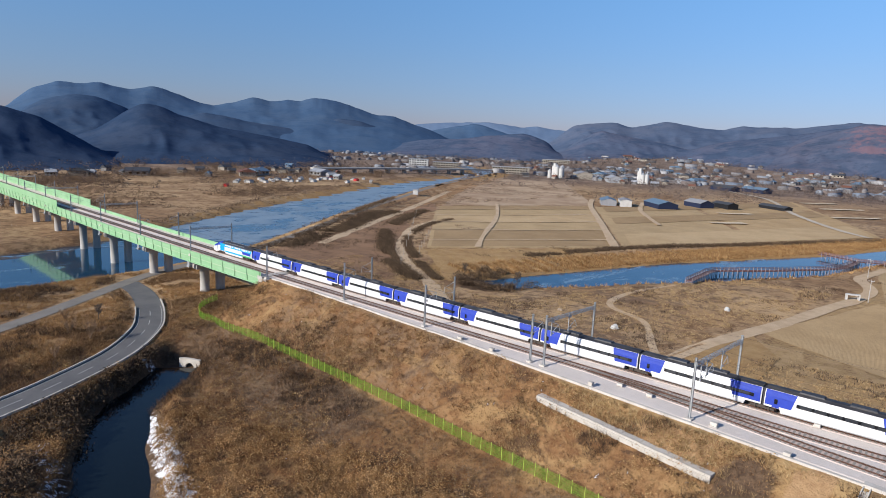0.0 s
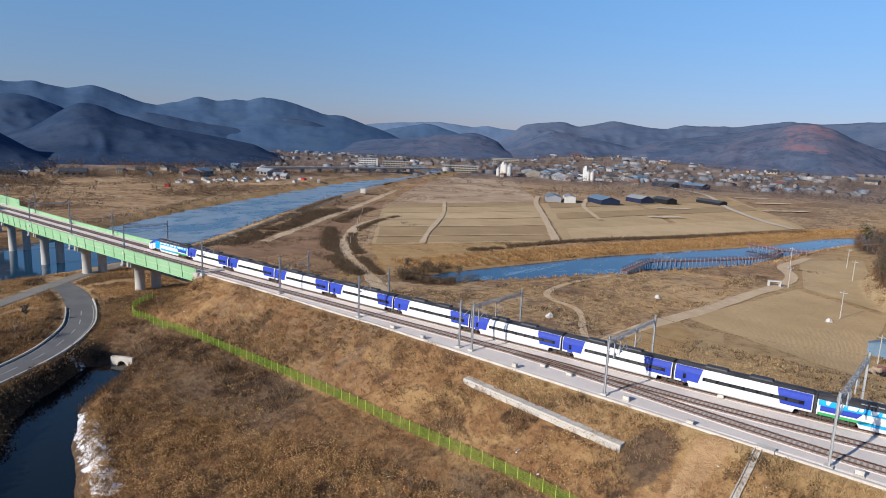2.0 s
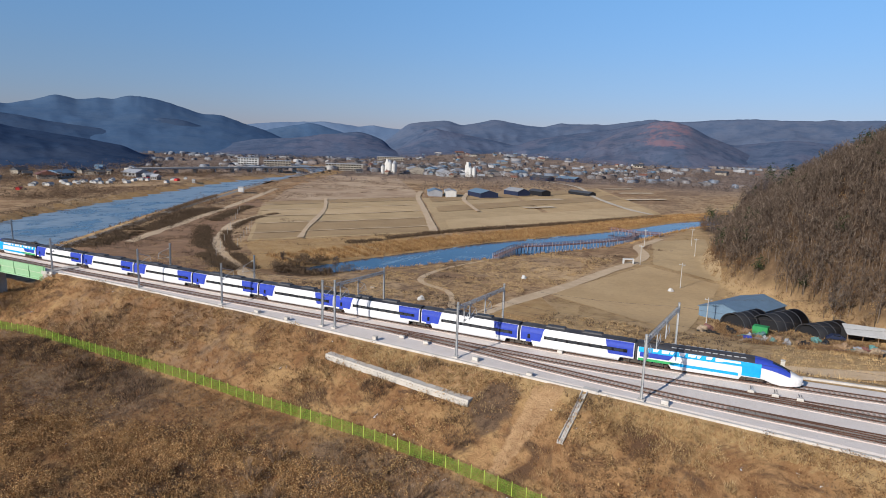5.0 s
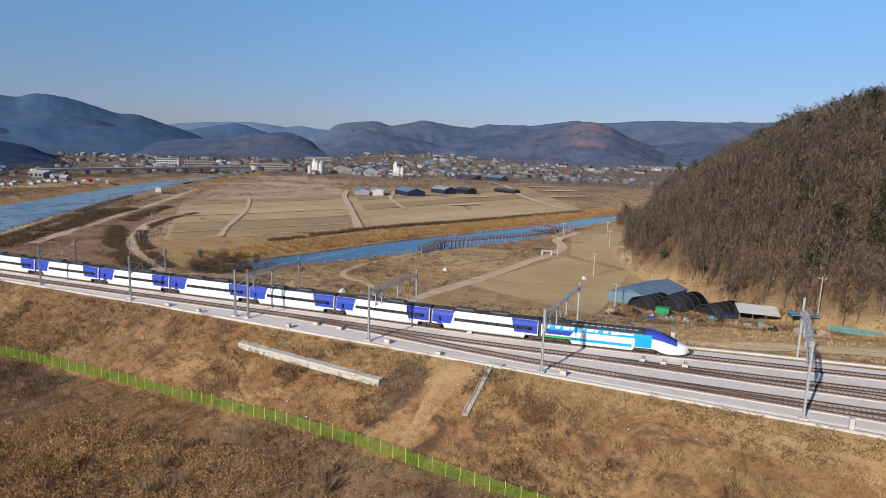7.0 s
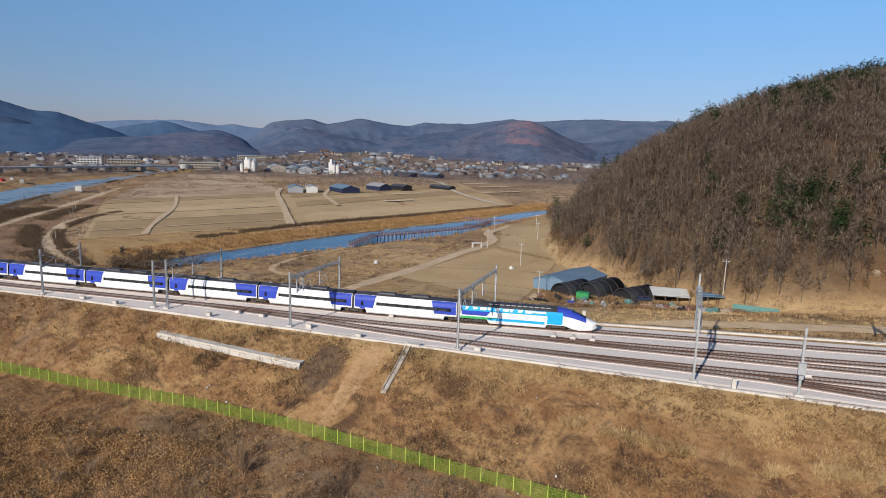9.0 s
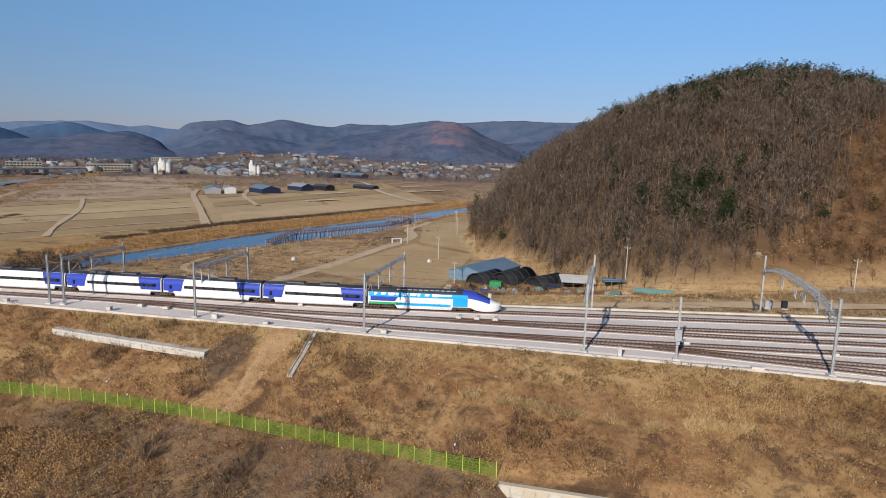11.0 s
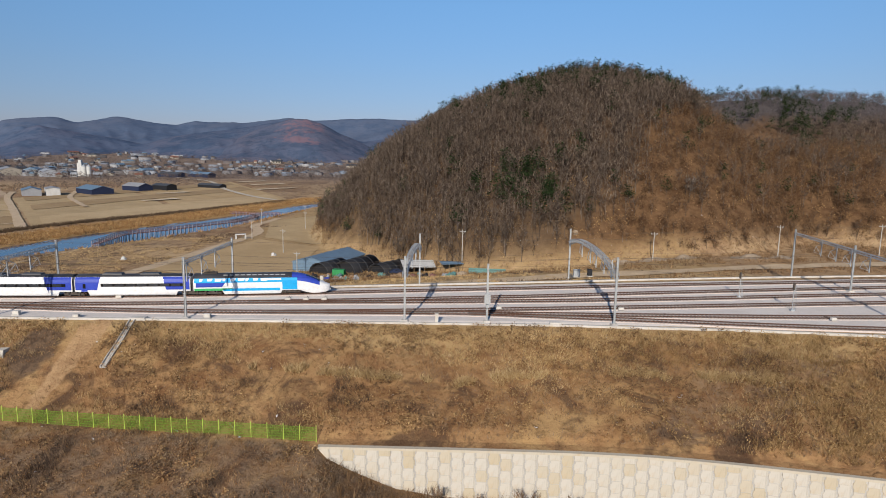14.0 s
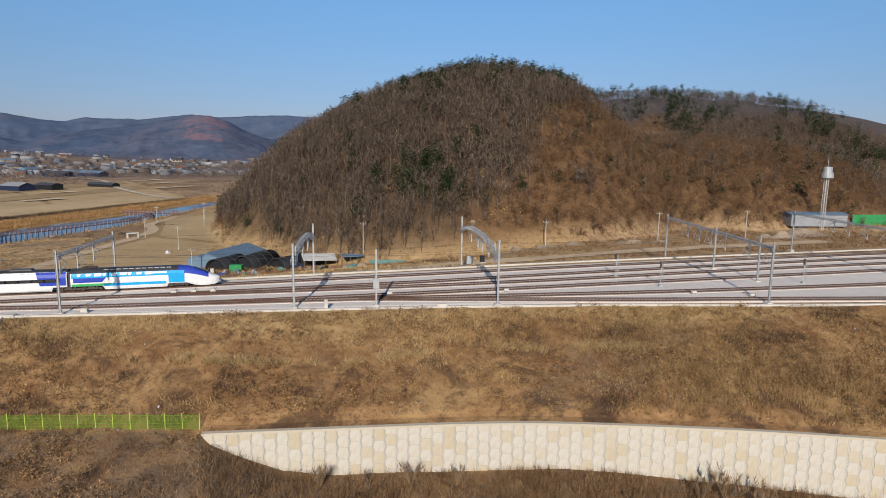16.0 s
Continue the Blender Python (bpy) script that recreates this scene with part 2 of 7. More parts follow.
# ---- mesh helpers ----
class Mesh:
    """Vertices and faces of one part, gathered piece by piece."""

    def __init__(self):
        self.v, self.f = [], []

    def add(self, verts, faces):
        k = len(self.v)
        self.v += [tuple(p) for p in verts]
        self.f += [tuple(k + i for i in face) for face in faces]
        return self

    def box(self, c, s, rz=0.0, taper=1.0):
        """A block with its middle at c and sizes s, turned by rz degrees; taper narrows its top."""
        ca, sa = math.cos(radians(rz)), math.sin(radians(rz))
        vs = []
        for z, k in ((-0.5, 1.0), (0.5, taper)):
            for x, y in ((-0.5, -0.5), (0.5, -0.5), (0.5, 0.5), (-0.5, 0.5)):
                px, py = x * s[0] * k, y * s[1] * k
                vs.append((c[0] + px * ca - py * sa, c[1] + px * sa + py * ca, c[2] + z * s[2]))
        return self.add(vs, [(3, 2, 1, 0), (4, 5, 6, 7), (0, 1, 5, 4), (1, 2, 6, 5), (2, 3, 7, 6), (3, 0, 4, 7)])

    def tube(self, pts, r, n=6, r_end=None, cap=True):
        pts = [Vector(p) for p in pts]
        r_end = r if r_end is None else r_end
        rings = []
        for i, p in enumerate(pts):
            d = (pts[min(i + 1, len(pts) - 1)] - pts[max(i - 1, 0)]).normalized()
            a = d.orthogonal().normalized() if abs(d.z) > 0.99 else d.cross(Vector((0, 0, 1))).normalized()
            b = d.cross(a)
            k = r + (r_end - r) * i / max(1, len(pts) - 1)
            rings.append([p + k * (math.cos(2 * math.pi * j / n) * a + math.sin(2 * math.pi * j / n) * b) for j in range(n)])
        faces = [(i * n + j, i * n + (j + 1) % n, (i + 1) * n + (j + 1) % n, (i + 1) * n + j) for i in range(len(pts) - 1) for j in range(n)]
        if cap:
            faces += [tuple(range(n)), tuple((len(pts) - 1) * n + j for j in reversed(range(n)))]
        return self.add([p for ring in rings for p in ring], faces)

    def sweep(self, line, section, closed=True):
        """A section of (across, up) points carried along a line of (x, y, z); across is to the right of the line."""
        n, vs = len(section), []
        for i, p in enumerate(line):
            a, b = line[max(i - 1, 0)], line[min(i + 1, len(line) - 1)]
            d = math.hypot(b[0] - a[0], b[1] - a[1]) or 1.0
            rx, ry = (b[1] - a[1]) / d, -(b[0] - a[0]) / d
            vs += [(p[0] + s * rx, p[1] + s * ry, p[2] + u) for s, u in section]
        m = n if closed else n - 1
        fs = [(i * n + j, i * n + (j + 1) % n, (i + 1) * n + (j + 1) % n, (i + 1) * n + j) for i in range(len(line) - 1) for j in range(m)]
        if closed:
            fs += [tuple(reversed(range(n))), tuple((len(line) - 1) * n + j for j in range(n))]
        return self.add(vs, fs)

    def data(self, name, material, smooth=False):
        used = sorted({i for f in self.f for i in f})
        at = {i: k for k, i in enumerate(used)}
        me = bpy.data.meshes.new(name)
        me.from_pydata([self.v[i] for i in used], [], [[at[i] for i in f] for f in self.f])
        me.materials.append(MAT[material] if isinstance(material, str) else material)
        if smooth:
            me.polygons.foreach_set("use_smooth", [True] * len(me.polygons))
        me.update()
        return me


def part(name, mesh, material, parent, label="", smooth=False):
    """One mesh object under a thing, or under a part of it."""
    ob = new(name, mesh.data(name, material, smooth) if isinstance(mesh, Mesh) else mesh)
    ob.parent = parent
    return tagged(ob, label)


def thing(name, label, category, group="", kind="", at=None):
    ob = new(name)
    ob.empty_display_size = 0.5
    if at is not None:
        ob.matrix_basis = at
    return tagged(ob, label, category, group, kind)


def solid(name, mesh, material, label, category, group="", kind="", smooth=False):
    """A thing of one mesh."""
    return tagged(new(name, mesh.data(name, material, smooth)), label, category, group, kind)


def bulk(name, verts, faces, material, label, category, kind="stuff", attrs=None, smooth=False):
    """One large mesh from arrays; all faces have the same number of corners."""
    verts, faces = np.asarray(verts, np.float32), np.asarray(faces, np.int32)
    me = bpy.data.meshes.new(name)
    k = faces.shape[1]
    me.vertices.add(len(verts))
    me.vertices.foreach_set("co", verts.ravel())
    me.loops.add(faces.size)
    me.loops.foreach_set("vertex_index", faces.ravel())
    me.polygons.add(len(faces))
    me.polygons.foreach_set("loop_start", np.arange(0, faces.size, k, dtype=np.int32))
    me.update(calc_edges=True)
    if smooth:
        me.polygons.foreach_set("use_smooth", np.ones(len(faces), bool))
    for key, values in (attrs or {}).items():
        me.attributes.new(key, "FLOAT", "POINT").data.foreach_set("value", np.asarray(values, np.float32))
    me.materials.append(MAT[material] if isinstance(material, str) else material)
    return tagged(new(name, me), label, category, "", kind)


def dense(ctrl, step=2.0):
    """A smooth line through control points (Catmull-Rom), as an array."""
    p = np.array(ctrl, float)
    p = np.vstack([2 * p[0] - p[1], p, 2 * p[-1] - p[-2]])
    out = []
    for a, b, c, d in zip(p[:-3], p[1:-2], p[2:-1], p[3:]):
        n = max(2, int(np.linalg.norm(c - b) / step))
        t = np.linspace(0, 1, n, endpoint=False)[:, None]
        out.append(0.5 * (2 * b + (c - a) * t + (2 * a - 5 * b + 4 * c - d) * t**2 + (3 * b - a - 3 * c + d) * t**3))
    return np.vstack(out + [p[-2:-1]])


def away(x, y, line):
    """Distance from points to a line, and how far along it (0 to 1) the nearest place lies."""
    line = np.asarray(line, float)[:, :2]
    k = max(1, len(line) // 36)
    line = np.vstack([line[:-1:k], line[-1:]])
    best, along = np.full(np.shape(x), 1e9), np.zeros(np.shape(x))
    seg = np.linalg.norm(np.diff(line, axis=0), axis=1)
    run = np.r_[0, np.cumsum(seg)] / seg.sum()
    for i, (a, b) in enumerate(zip(line[:-1], line[1:])):
        d = b - a
        t = np.clip(((x - a[0]) * d[0] + (y - a[1]) * d[1]) / (d @ d + 1e-9), 0, 1)
        r = np.hypot(x - a[0] - t * d[0], y - a[1] - t * d[1])
        near = r < best
        best, along = np.where(near, r, best), np.where(near, run[i] + t * (run[i + 1] - run[i]), along)
    return best, along


def step(lo, hi, v):
    t = np.clip((v - lo) / (hi - lo), 0, 1)
    return t * t * (3 - 2 * t)


_grid = np.random.default_rng(5).random((256, 256))


def rough(x, y, metres, octaves=4):
    """Smooth value noise about 0, from -0.5 to 0.5."""
    out, amp, total = 0.0, 1.0, 0.0
    for o in range(octaves):
        u, v = np.asarray(x, float) / metres * 2**o + 17.3 * o, np.asarray(y, float) / metres * 2**o + 9.1 * o
        i, j = np.floor(u).astype(int), np.floor(v).astype(int)
        fu, fv = u - i, v - j
        fu, fv = fu * fu * (3 - 2 * fu), fv * fv * (3 - 2 * fv)
        g = lambda a, b: _grid[a % 256, b % 256]
        out = out + amp * ((g(i, j) * (1 - fu) + g(i + 1, j) * fu) * (1 - fv) + (g(i, j + 1) * (1 - fu) + g(i + 1, j + 1) * fu) * fv - 0.5)
        total += amp
        amp *= 0.5
    return out / total


# ---- plan: railway, waters, roads ----
TRACK_A = dense([(-460, 68.5), (-330, 73.0), (-230, 78.5), (-160, 82.6), (-101, 87.2), (-49, 92.3), (-10, 96.0), (45, 105.0), (73, 110.0), (100, 114.3), (170, 124.0), (300, 140.0)])
TRACK_B = dense([(-460, 63.7), (-330, 68.2), (-230, 73.8), (-160, 78.0), (-101, 82.6), (-49, 87.2), (-10, 90.3), (45, 98.4), (73, 103.6), (119, 111.3), (170, 118.5), (300, 134.0)])
TRACK_C = dense([(-52, 86.9), (-36, 86.6), (-16, 85.6), (5, 85.7), (35, 88.6), (72, 93.2), (110, 98.2), (170, 106.0), (300, 122.0)])
TRACK_D = dense([(2, 91.8), (40, 94.8), (74, 98.8), (116, 105.4), (170, 112.5), (300, 128.0)])
TRACK_E = dense([(6, 85.75), (35, 86.8), (69, 87.2), (103, 88.2), (170, 93.0), (300, 106.0)])
TRACK_F = dense([(38, 86.8), (68, 83.9), (99, 81.4), (170, 79.0), (300, 90.0)])
NEAR = np.array([(-460, 60.5), (-236, 69.0), (-199, 71.5), (-155, 75.0), (-120, 77.8), (-77, 79.7), (0, 80.6), (50, 80.6), (80, 79.3), (105, 76.6), (180, 72.5), (300, 84.0)])
WALL_LINE = dense([(19.4, 60.6), (40, 60.1), (52, 59.6), (63, 58.3), (82, 54.4), (99, 49.8), (125, 42.0)], 1.0)
FENCE_LINE = dense([(-166.0, 75.0), (-163.2, 70.5), (-158.5, 66.6), (-150, 63.6), (-139, 62.2), (-115, 64.0), (-80, 65.6), (-60, 66.0), (-32, 66.3), (-8, 64.2), (20.4, 61.2)], 1.0)
RIVER = dense([(-150, -400), (-225, -80), (-245, 20), (-254, 75), (-286, 127), (-350, 212), (-412, 308), (-500, 458), (-545, 580), (-640, 720), (-900, 900)], 8)
BROOK = dense([(-137, 160), (-133, 172), (-122, 202), (-104, 250), (-84, 300), (-68, 362), (-50, 430), (-5, 500), (60, 560)], 5)
STREAM = dense([(-133, 50), (-126, 44), (-117, 35), (-103, 28.5), (-88, 23.5), (-60, 13), (-20, 2), (30, -10), (120, -20)], 3)
ROAD = dense([(-202, 62.5), (-189, 62.0), (-176, 59.6), (-163, 55.6), (-152, 50.6), (-139, 40.5), (-128, 26), (-121, 14), (-110, -6), (-90, -40), (-60, -90)], 2)
LEVEE = dense([(-110, -120), (-150, -10), (-172, 25), (-188, 45), (-208, 69), (-218, 87), (-230, 115), (-283, 196), (-350, 294), (-428, 406), (-520, 560), (-600, 700)], 4)


def near_edge(x):
    return np.interp(x, NEAR[:, 0], NEAR[:, 1])


def far_edge(x):
    return np.interp(x, TRACK_A[:, 0], TRACK_A[:, 1]) + np.interp(x, [-150, -40, 20, 100], [4.6, 3.8, 6.0, 6.5])


def foot_line(x):
    return np.where(x < 19.6, np.interp(x, [-160, -115, -60, -32, -8, 20], [62.5, 64.0, 66.0, 66.3, 64.2, 61.2]), np.interp(x, WALL_LINE[:, 0], WALL_LINE[:, 1]))


def hills(x, y):
    """The wooded hill behind the yard, its spur and the ridge behind."""
    w = 1 + 0.22 * rough(x, y, 70, 3)
    r = np.hypot((x - 90) / np.where(x > 90, 101, 111), (y - 292) / 126) * w
    a = 57.5 * np.clip(1 - r**2.4, 0, 1)
    r = np.hypot((x - 205) / 95, (y - 275) / 92) * w
    b = 30 * np.clip(1 - r**2, 0, 1)
    r = np.hypot((x - 285) / np.where(x > 285, 430, 230), (y - 490) / 190) * w
    c = 80 * np.clip(1 - r**2, 0, 1)
    r = np.hypot((x + 2) / 50, (y - 420) / 75) * w
    d = 30 * np.clip(1 - r**2, 0, 1)
    return np.maximum(np.maximum(a, b), np.maximum(c, d)) + np.minimum(a, b) * 0.12


def height(x, y):
    x, y = np.asarray(x, float), np.asarray(y, float)
    n1, n2 = rough(x, y, 60, 4), rough(x, y, 6, 4)
    z = -11.4 + 0.9 * n1 + 0.35 * n2
    # ground beyond the tracks rises towards the hill
    yn, yf, fo = near_edge(x), far_edge(x), foot_line(x)
    shelf = np.interp(x, [-60, 0, 30, 60, 110, 320], [-10.8, -9.0, -6.0, -4.0, -2.2, -1.5]) + 0.5 * n2 + 0.6 * n1
    shelf = shelf + (z - shelf) * step(140, 175, y) * step(110, 20, x)
    z = np.where((y > yf) & (y < 330) & (x > -60), np.maximum(shelf, z), z)
    z = z + step(0, 9, hills(x, y)) * 1.0 + hills(x, y) * (1 + 0.06 * n2)
    # embankment
    on = step(-153, -139, x)
    w = np.interp(x, [-150, -60, 0, 60, 110], [20, 17, 22, 16, 7])
    bank_far = (y - yf) / w
    z = np.where(y > yf, z * step(0, 1, bank_far) * on + z * (1 - on), z)
    k = np.clip((yn - y) / np.maximum(yn - fo, 2), 0, 1)
    slope = -9.15 * k + 0.9 * n2 * np.sin(np.pi * k)
    left = 0.24
    below = np.where(x < 19.6, np.maximum(-9.15 - left * (fo - y), -12.6 - 0.03 * (fo - y)) + 0.7 * n2 + 0.9 * n1, np.minimum(np.interp(x, [19, 23.3, 28.5, 34, 52, 63, 70, 83, 96, 125], [-9.8, -12.1, -14.3, -15.05, -15.3, -15.0, -15.5, -16.3, -16.9, -17.5]), -9.15 - left * np.clip(fo - y, 0, 14)) - 0.04 * (fo - y) + 0.5 * n2)
    below = np.maximum(below, -18.8)
    bank = np.where(y > fo + np.where(x > 19.6, 1.4, 0.0), slope, below)
    top = np.where((y <= yf) & (y >= yn), -0.12, np.where(y < yn, bank, z))
    z = np.where(y <= yf, top * on + np.minimum(z, -11.6 + 0.5 * n1) * (1 - on), z)
    # waters
    d, t = away(x, y, RIVER)
    hw = np.interp(t, [0, 0.25, 0.36, 0.5, 0.75, 1], [30, 29, 30, 26, 24, 20]) + 5 * rough(x, y, 24, 3)
    z = np.where(d < hw + 10, np.minimum(z, -15.8 + 5.2 * step(-2, 9, d - hw)), z)
    d, t = away(x, y, BROOK)
    hw = np.interp(t, [0, 0.028, 0.098, 0.21, 0.329, 0.42, 0.469, 0.623, 1], [5, 8, 11, 16.5, 17, 11.5, 9.5, 8.5, 12]) + 2.0 * rough(x, y, 16, 3)
    z = np.where(d < hw + 30, np.minimum(z, -13.9 + 1.45 * step(-3, 1.5, d - hw) + 0.045 * np.maximum(d - hw, 0)), z)
    d, t = away(x, y, STREAM)
    hw = 3.9 + 2.4 * rough(x, y, 9, 3)
    z = np.where(d < hw + 18, np.minimum(z, -16.4 + 3.4 * step(-1, 6, d - hw) + 0.75 * np.maximum(d - hw - 4.5, 0)), z)
    # the far side of the valley rises towards the foothills
    d = np.hypot(x, y)
    az = np.degrees(np.arctan2(-x, np.maximum(y, 1)))
    z = z + 24 * step(1150, 1900, d) * step(37, 30, az) * step(-5, 3, az) * (y > 0)
    # roads on their own low banks
    d, t = away(x, y, LEVEE)
    k = step(13, 4.2, d)
    lev = np.interp(t, [0, 0.3, 0.42, 1], [-12.1, -12.1, -9.6, -9.6])
    z = z + (lev - z) * k
    d, _ = away(x, y, ROAD)
    z = z + (-12.1 - z) * step(7.5, 4.4, d)
    return z


def spread(near_lo, near_hi, cell, grow, reach):
    """Grid lines, even between near_lo and near_hi and ever wider beyond them, as far as reach."""
    mid = list(np.arange(near_lo, near_hi + cell, cell))
    up, s = [], cell
    while (up[-1] if up else mid[-1]) < reach:
        s *= grow
        up.append((up[-1] if up else mid[-1]) + s)
    down, s = [], cell
    while (down[-1] if down else mid[0]) > -reach:
        s *= grow
        down.append((down[-1] if down else mid[0]) - s)
    return np.array(down[::-1] + mid + up)


gx = spread(-175, 135, 1.15, 1.048, 4700)
gy = spread(12, 118, 0.95, 1.036, 4700)
GX, GY = np.meshgrid(gx, gy, indexing="ij")
GZ = height(GX, GY)
nx, ny = GX.shape
vi = np.arange(nx * ny).reshape(nx, ny)
quads = np.stack([vi[:-1, :-1], vi[1:, :-1], vi[1:, 1:], vi[:-1, 1:]], -1).reshape(-1, 4)
near_line, far_line, foot = near_edge(GX), far_edge(GX), foot_line(GX)
hill_here = hills(GX, GY)
d_brook, t_brook = away(GX, GY, BROOK)
d_river, t_river = away(GX, GY, RIVER)
d_stream, t_stream = away(GX, GY, STREAM)
d_scar = away(GX, GY, [(-16.3, 80.4), (-17, 74), (-18.2, 66.6)])[0]
soil = step(3.4, 0.8, d_scar + 0.10 * (80 - GY)) * (GY < near_line) * (GY > 66)
soil = np.maximum(soil, 0.9 * step(8, 0, np.hypot((GX + 32) / 1.6, (GY - 79))) * (GY < near_line))
yard_side = step(-30, 10, GX) * step(0, 2, GY - far_line) * step(34, 24, GY - far_line)
soil = np.maximum(soil, 0.35 * yard_side)
soil = np.maximum(soil, 0.5 * step(90, 120, GX) * step(2, 6, GY - far_line) * step(75, 50, GY - far_line) * step(2.0, 0.3, hill_here))
MASKS = {
    "slope": step(-2, 1, near_line - GY) * step(-160, -148, GX),
    "wood": step(0.5, 6, hill_here),
    "soil": soil,
    # ground beyond the hill, where the litter colour takes the haze grey
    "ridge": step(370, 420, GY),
    "low": step(26, 3, hill_here + 22 * rough(GX, GY, 30, 3)) * step(340, 300, GY),
    "russet": step(-8, 12, GX - 95 - 0.7 * (GY - 200) + 44 * rough(GX, GY, 40, 3)) * step(255, 225, GX),
    "scrub": np.clip(0.75 * step(5.5, 2, np.hypot(GX + 22.8, (GY - 75.5) * 0.8)) + step(10, 4, d_stream) + 0.8 * step(14, 5, np.hypot(GX + 137, (GY - 158) * 0.8)) + 0.62 * step(40, 30, d_river) + 0.6 * step(11, 7, np.abs(GX + 32 - 1.3 * (57 - GY))) * (GX > 19.6) * (GY < foot), 0, 1),
    "reed": np.clip(step(40, 26, d_brook) * 0.9 * (GX < -132 + 0.42 * (GY - 190)) + 0.55 * step(52, 34, d_river), 0, 1) * step(0, 3, GY - far_line),
    "snow": 0.85 * step(2.6, 1.4, np.abs(away(GX, GY, [(-112, 36.5), (-101, 35.4), (-92, 33.2), (-80, 30.5)])[0])) + 0.6 * step(2.2, 0.8, away(GX, GY, [(-108, 19.5), (-99, 19.6), (-90, 17)])[0]) + 0.7 * step(3, 1, np.hypot(GX + 134.5, GY - 46)),
    "grey": np.clip(0.75 * step(-148, -138, GX) * step(-66, -84, GX) * step(46, 52, GY) * step(1, -1, GY - foot) + 0.55 * step(14, 6, np.abs(GX - 76 - 1.2 * (GY - 70))) * step(1, 3, GY - foot) + 0.5 * step(-140, -120, GX) * step(-50, -80, GX) * step(0, 2, GY - foot) + 0.62 * step(-62, -34, GX + 20 * rough(GX, GY, 18, 3)) * step(1, -1, GY - foot), 0, 1),
    "far": step(620, 900, np.hypot(GX, GY)) * step(-200, 100, -GX + 400),
    "straw": 0.62 * step(6.5, 1.0, near_line - GY) * step(-58, -48, GX) * step(120, 100, GX) + 0.42 * step(16, 5, np.hypot((GX - 86) / 1.6, GY - 66)) + 0.4 * step(8, 2, np.hypot((GX - 30) / 2.4, GY - 76)),
}
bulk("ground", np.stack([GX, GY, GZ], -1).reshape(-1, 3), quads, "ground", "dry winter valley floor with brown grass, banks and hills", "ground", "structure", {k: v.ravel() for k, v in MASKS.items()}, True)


def sheet(name, line, half, z, material, label):
    m = Mesh()
    pts = [(p[0], p[1], z) for p in line]
    m.sweep(pts, [(-half, 0), (half, 0)], closed=False)
    return solid(name, m, material, label, "water", kind="structure")


sheet("water_river", [p for p in RIVER if p[1] < 118], 44, -14.4, "water", "open blue river water below the bridge")
sheet("water_frozen_river", [p for p in RIVER if p[1] >= 112], 40, -14.39, "ice", "half-frozen river with pale grey ice")
sheet("water_brook", BROOK, 24, -12.75, "water", "blue brook with thin ice along its banks")
sheet("water_stream", STREAM, 10, -15.75, "dark_water", "dark narrow stream between scrubby banks")


def ribbon(name, line, width, lift, material, label, category, kind="structure", ragged=0.0, across=5):
    """A strip that lies on the ground."""
    line = np.asarray(line, float)
    t = np.gradient(line[:, :2], axis=0)
    t /= np.linalg.norm(t, axis=1)[:, None] + 1e-9
    side = np.stack([t[:, 1], -t[:, 0]], 1)
    m = Mesh()
    rows = []
    for i, (p, s) in enumerate(zip(line, side)):
        w = width * (1 + ragged * rough(p[0], p[1], 9, 3))
        for k in range(across):
            q = p[:2] + s * w * (k / (across - 1) - 0.5)
            rows.append(q)
    rows = np.array(rows)
    z = height(rows[:, 0], rows[:, 1]) + lift
    n = len(line)
    m.add(np.c_[rows, z], [(i * across + k, i * across + k + 1, (i + 1) * across + k + 1, (i + 1) * across + k) for i in range(n - 1) for k in range(across - 1)])
    return solid(name, m, material, label, category, kind=kind)


def patch(name, corners, material, label, lift=0.12, cell=4.0, ragged=1.0):
    """A field between four corners, laid on the ground."""
    a, b, c, d = (np.array(p, float) for p in corners)
    nu, nv = int(max(np.linalg.norm(b - a), np.linalg.norm(c - d)) / cell) + 2, int(max(np.linalg.norm(d - a), np.linalg.norm(c - b)) / cell) + 2
    u, v = np.meshgrid(np.linspace(0, 1, nu), np.linspace(0, 1, nv), indexing="ij")
    p = (a * ((1 - u) * (1 - v))[..., None] + b * (u * (1 - v))[..., None] + c * (u * v)[..., None] + d * ((1 - u) * v)[..., None])
    p = p + ragged * np.stack([rough(p[..., 0], p[..., 1], 12, 3), rough(p[..., 1], p[..., 0], 12, 3)], -1)
    z = height(p[..., 0], p[..., 1]) + lift
    i = np.arange(nu * nv).reshape(nu, nv)
    f = np.stack([i[:-1, :-1], i[1:, :-1], i[1:, 1:], i[:-1, 1:]], -1).reshape(-1, 4)
    return bulk(name, np.concatenate([p, z[..., None]], -1).reshape(-1, 3), f, material, label, "field", "structure", None, True)


ribbon("road", ROAD, 6.6, 0.10, "asphalt", "curving two-lane asphalt road", "road")
for off in (-3.45, 3.45):
    t = np.gradient(ROAD, axis=0)
    t /= np.linalg.norm(t, axis=1)[:, None]
    side_line = ROAD + off * np.stack([t[:, 1], -t[:, 0]], 1)
    keep = side_line[:, 0] > (-174 if off > 0 else -178)
    solid("kerb", Mesh().sweep([(p[0], p[1], -12.0) for p in side_line[keep]], [(-0.16, -0.4), (-0.16, 0.34), (0.16, 0.34), (0.16, -0.4)]), "pale_concrete", "pale concrete kerb along the road", "kerb", "kerbs", "structure")
t = np.gradient(ROAD, axis=0)
t /= np.linalg.norm(t, axis=1)[:, None]
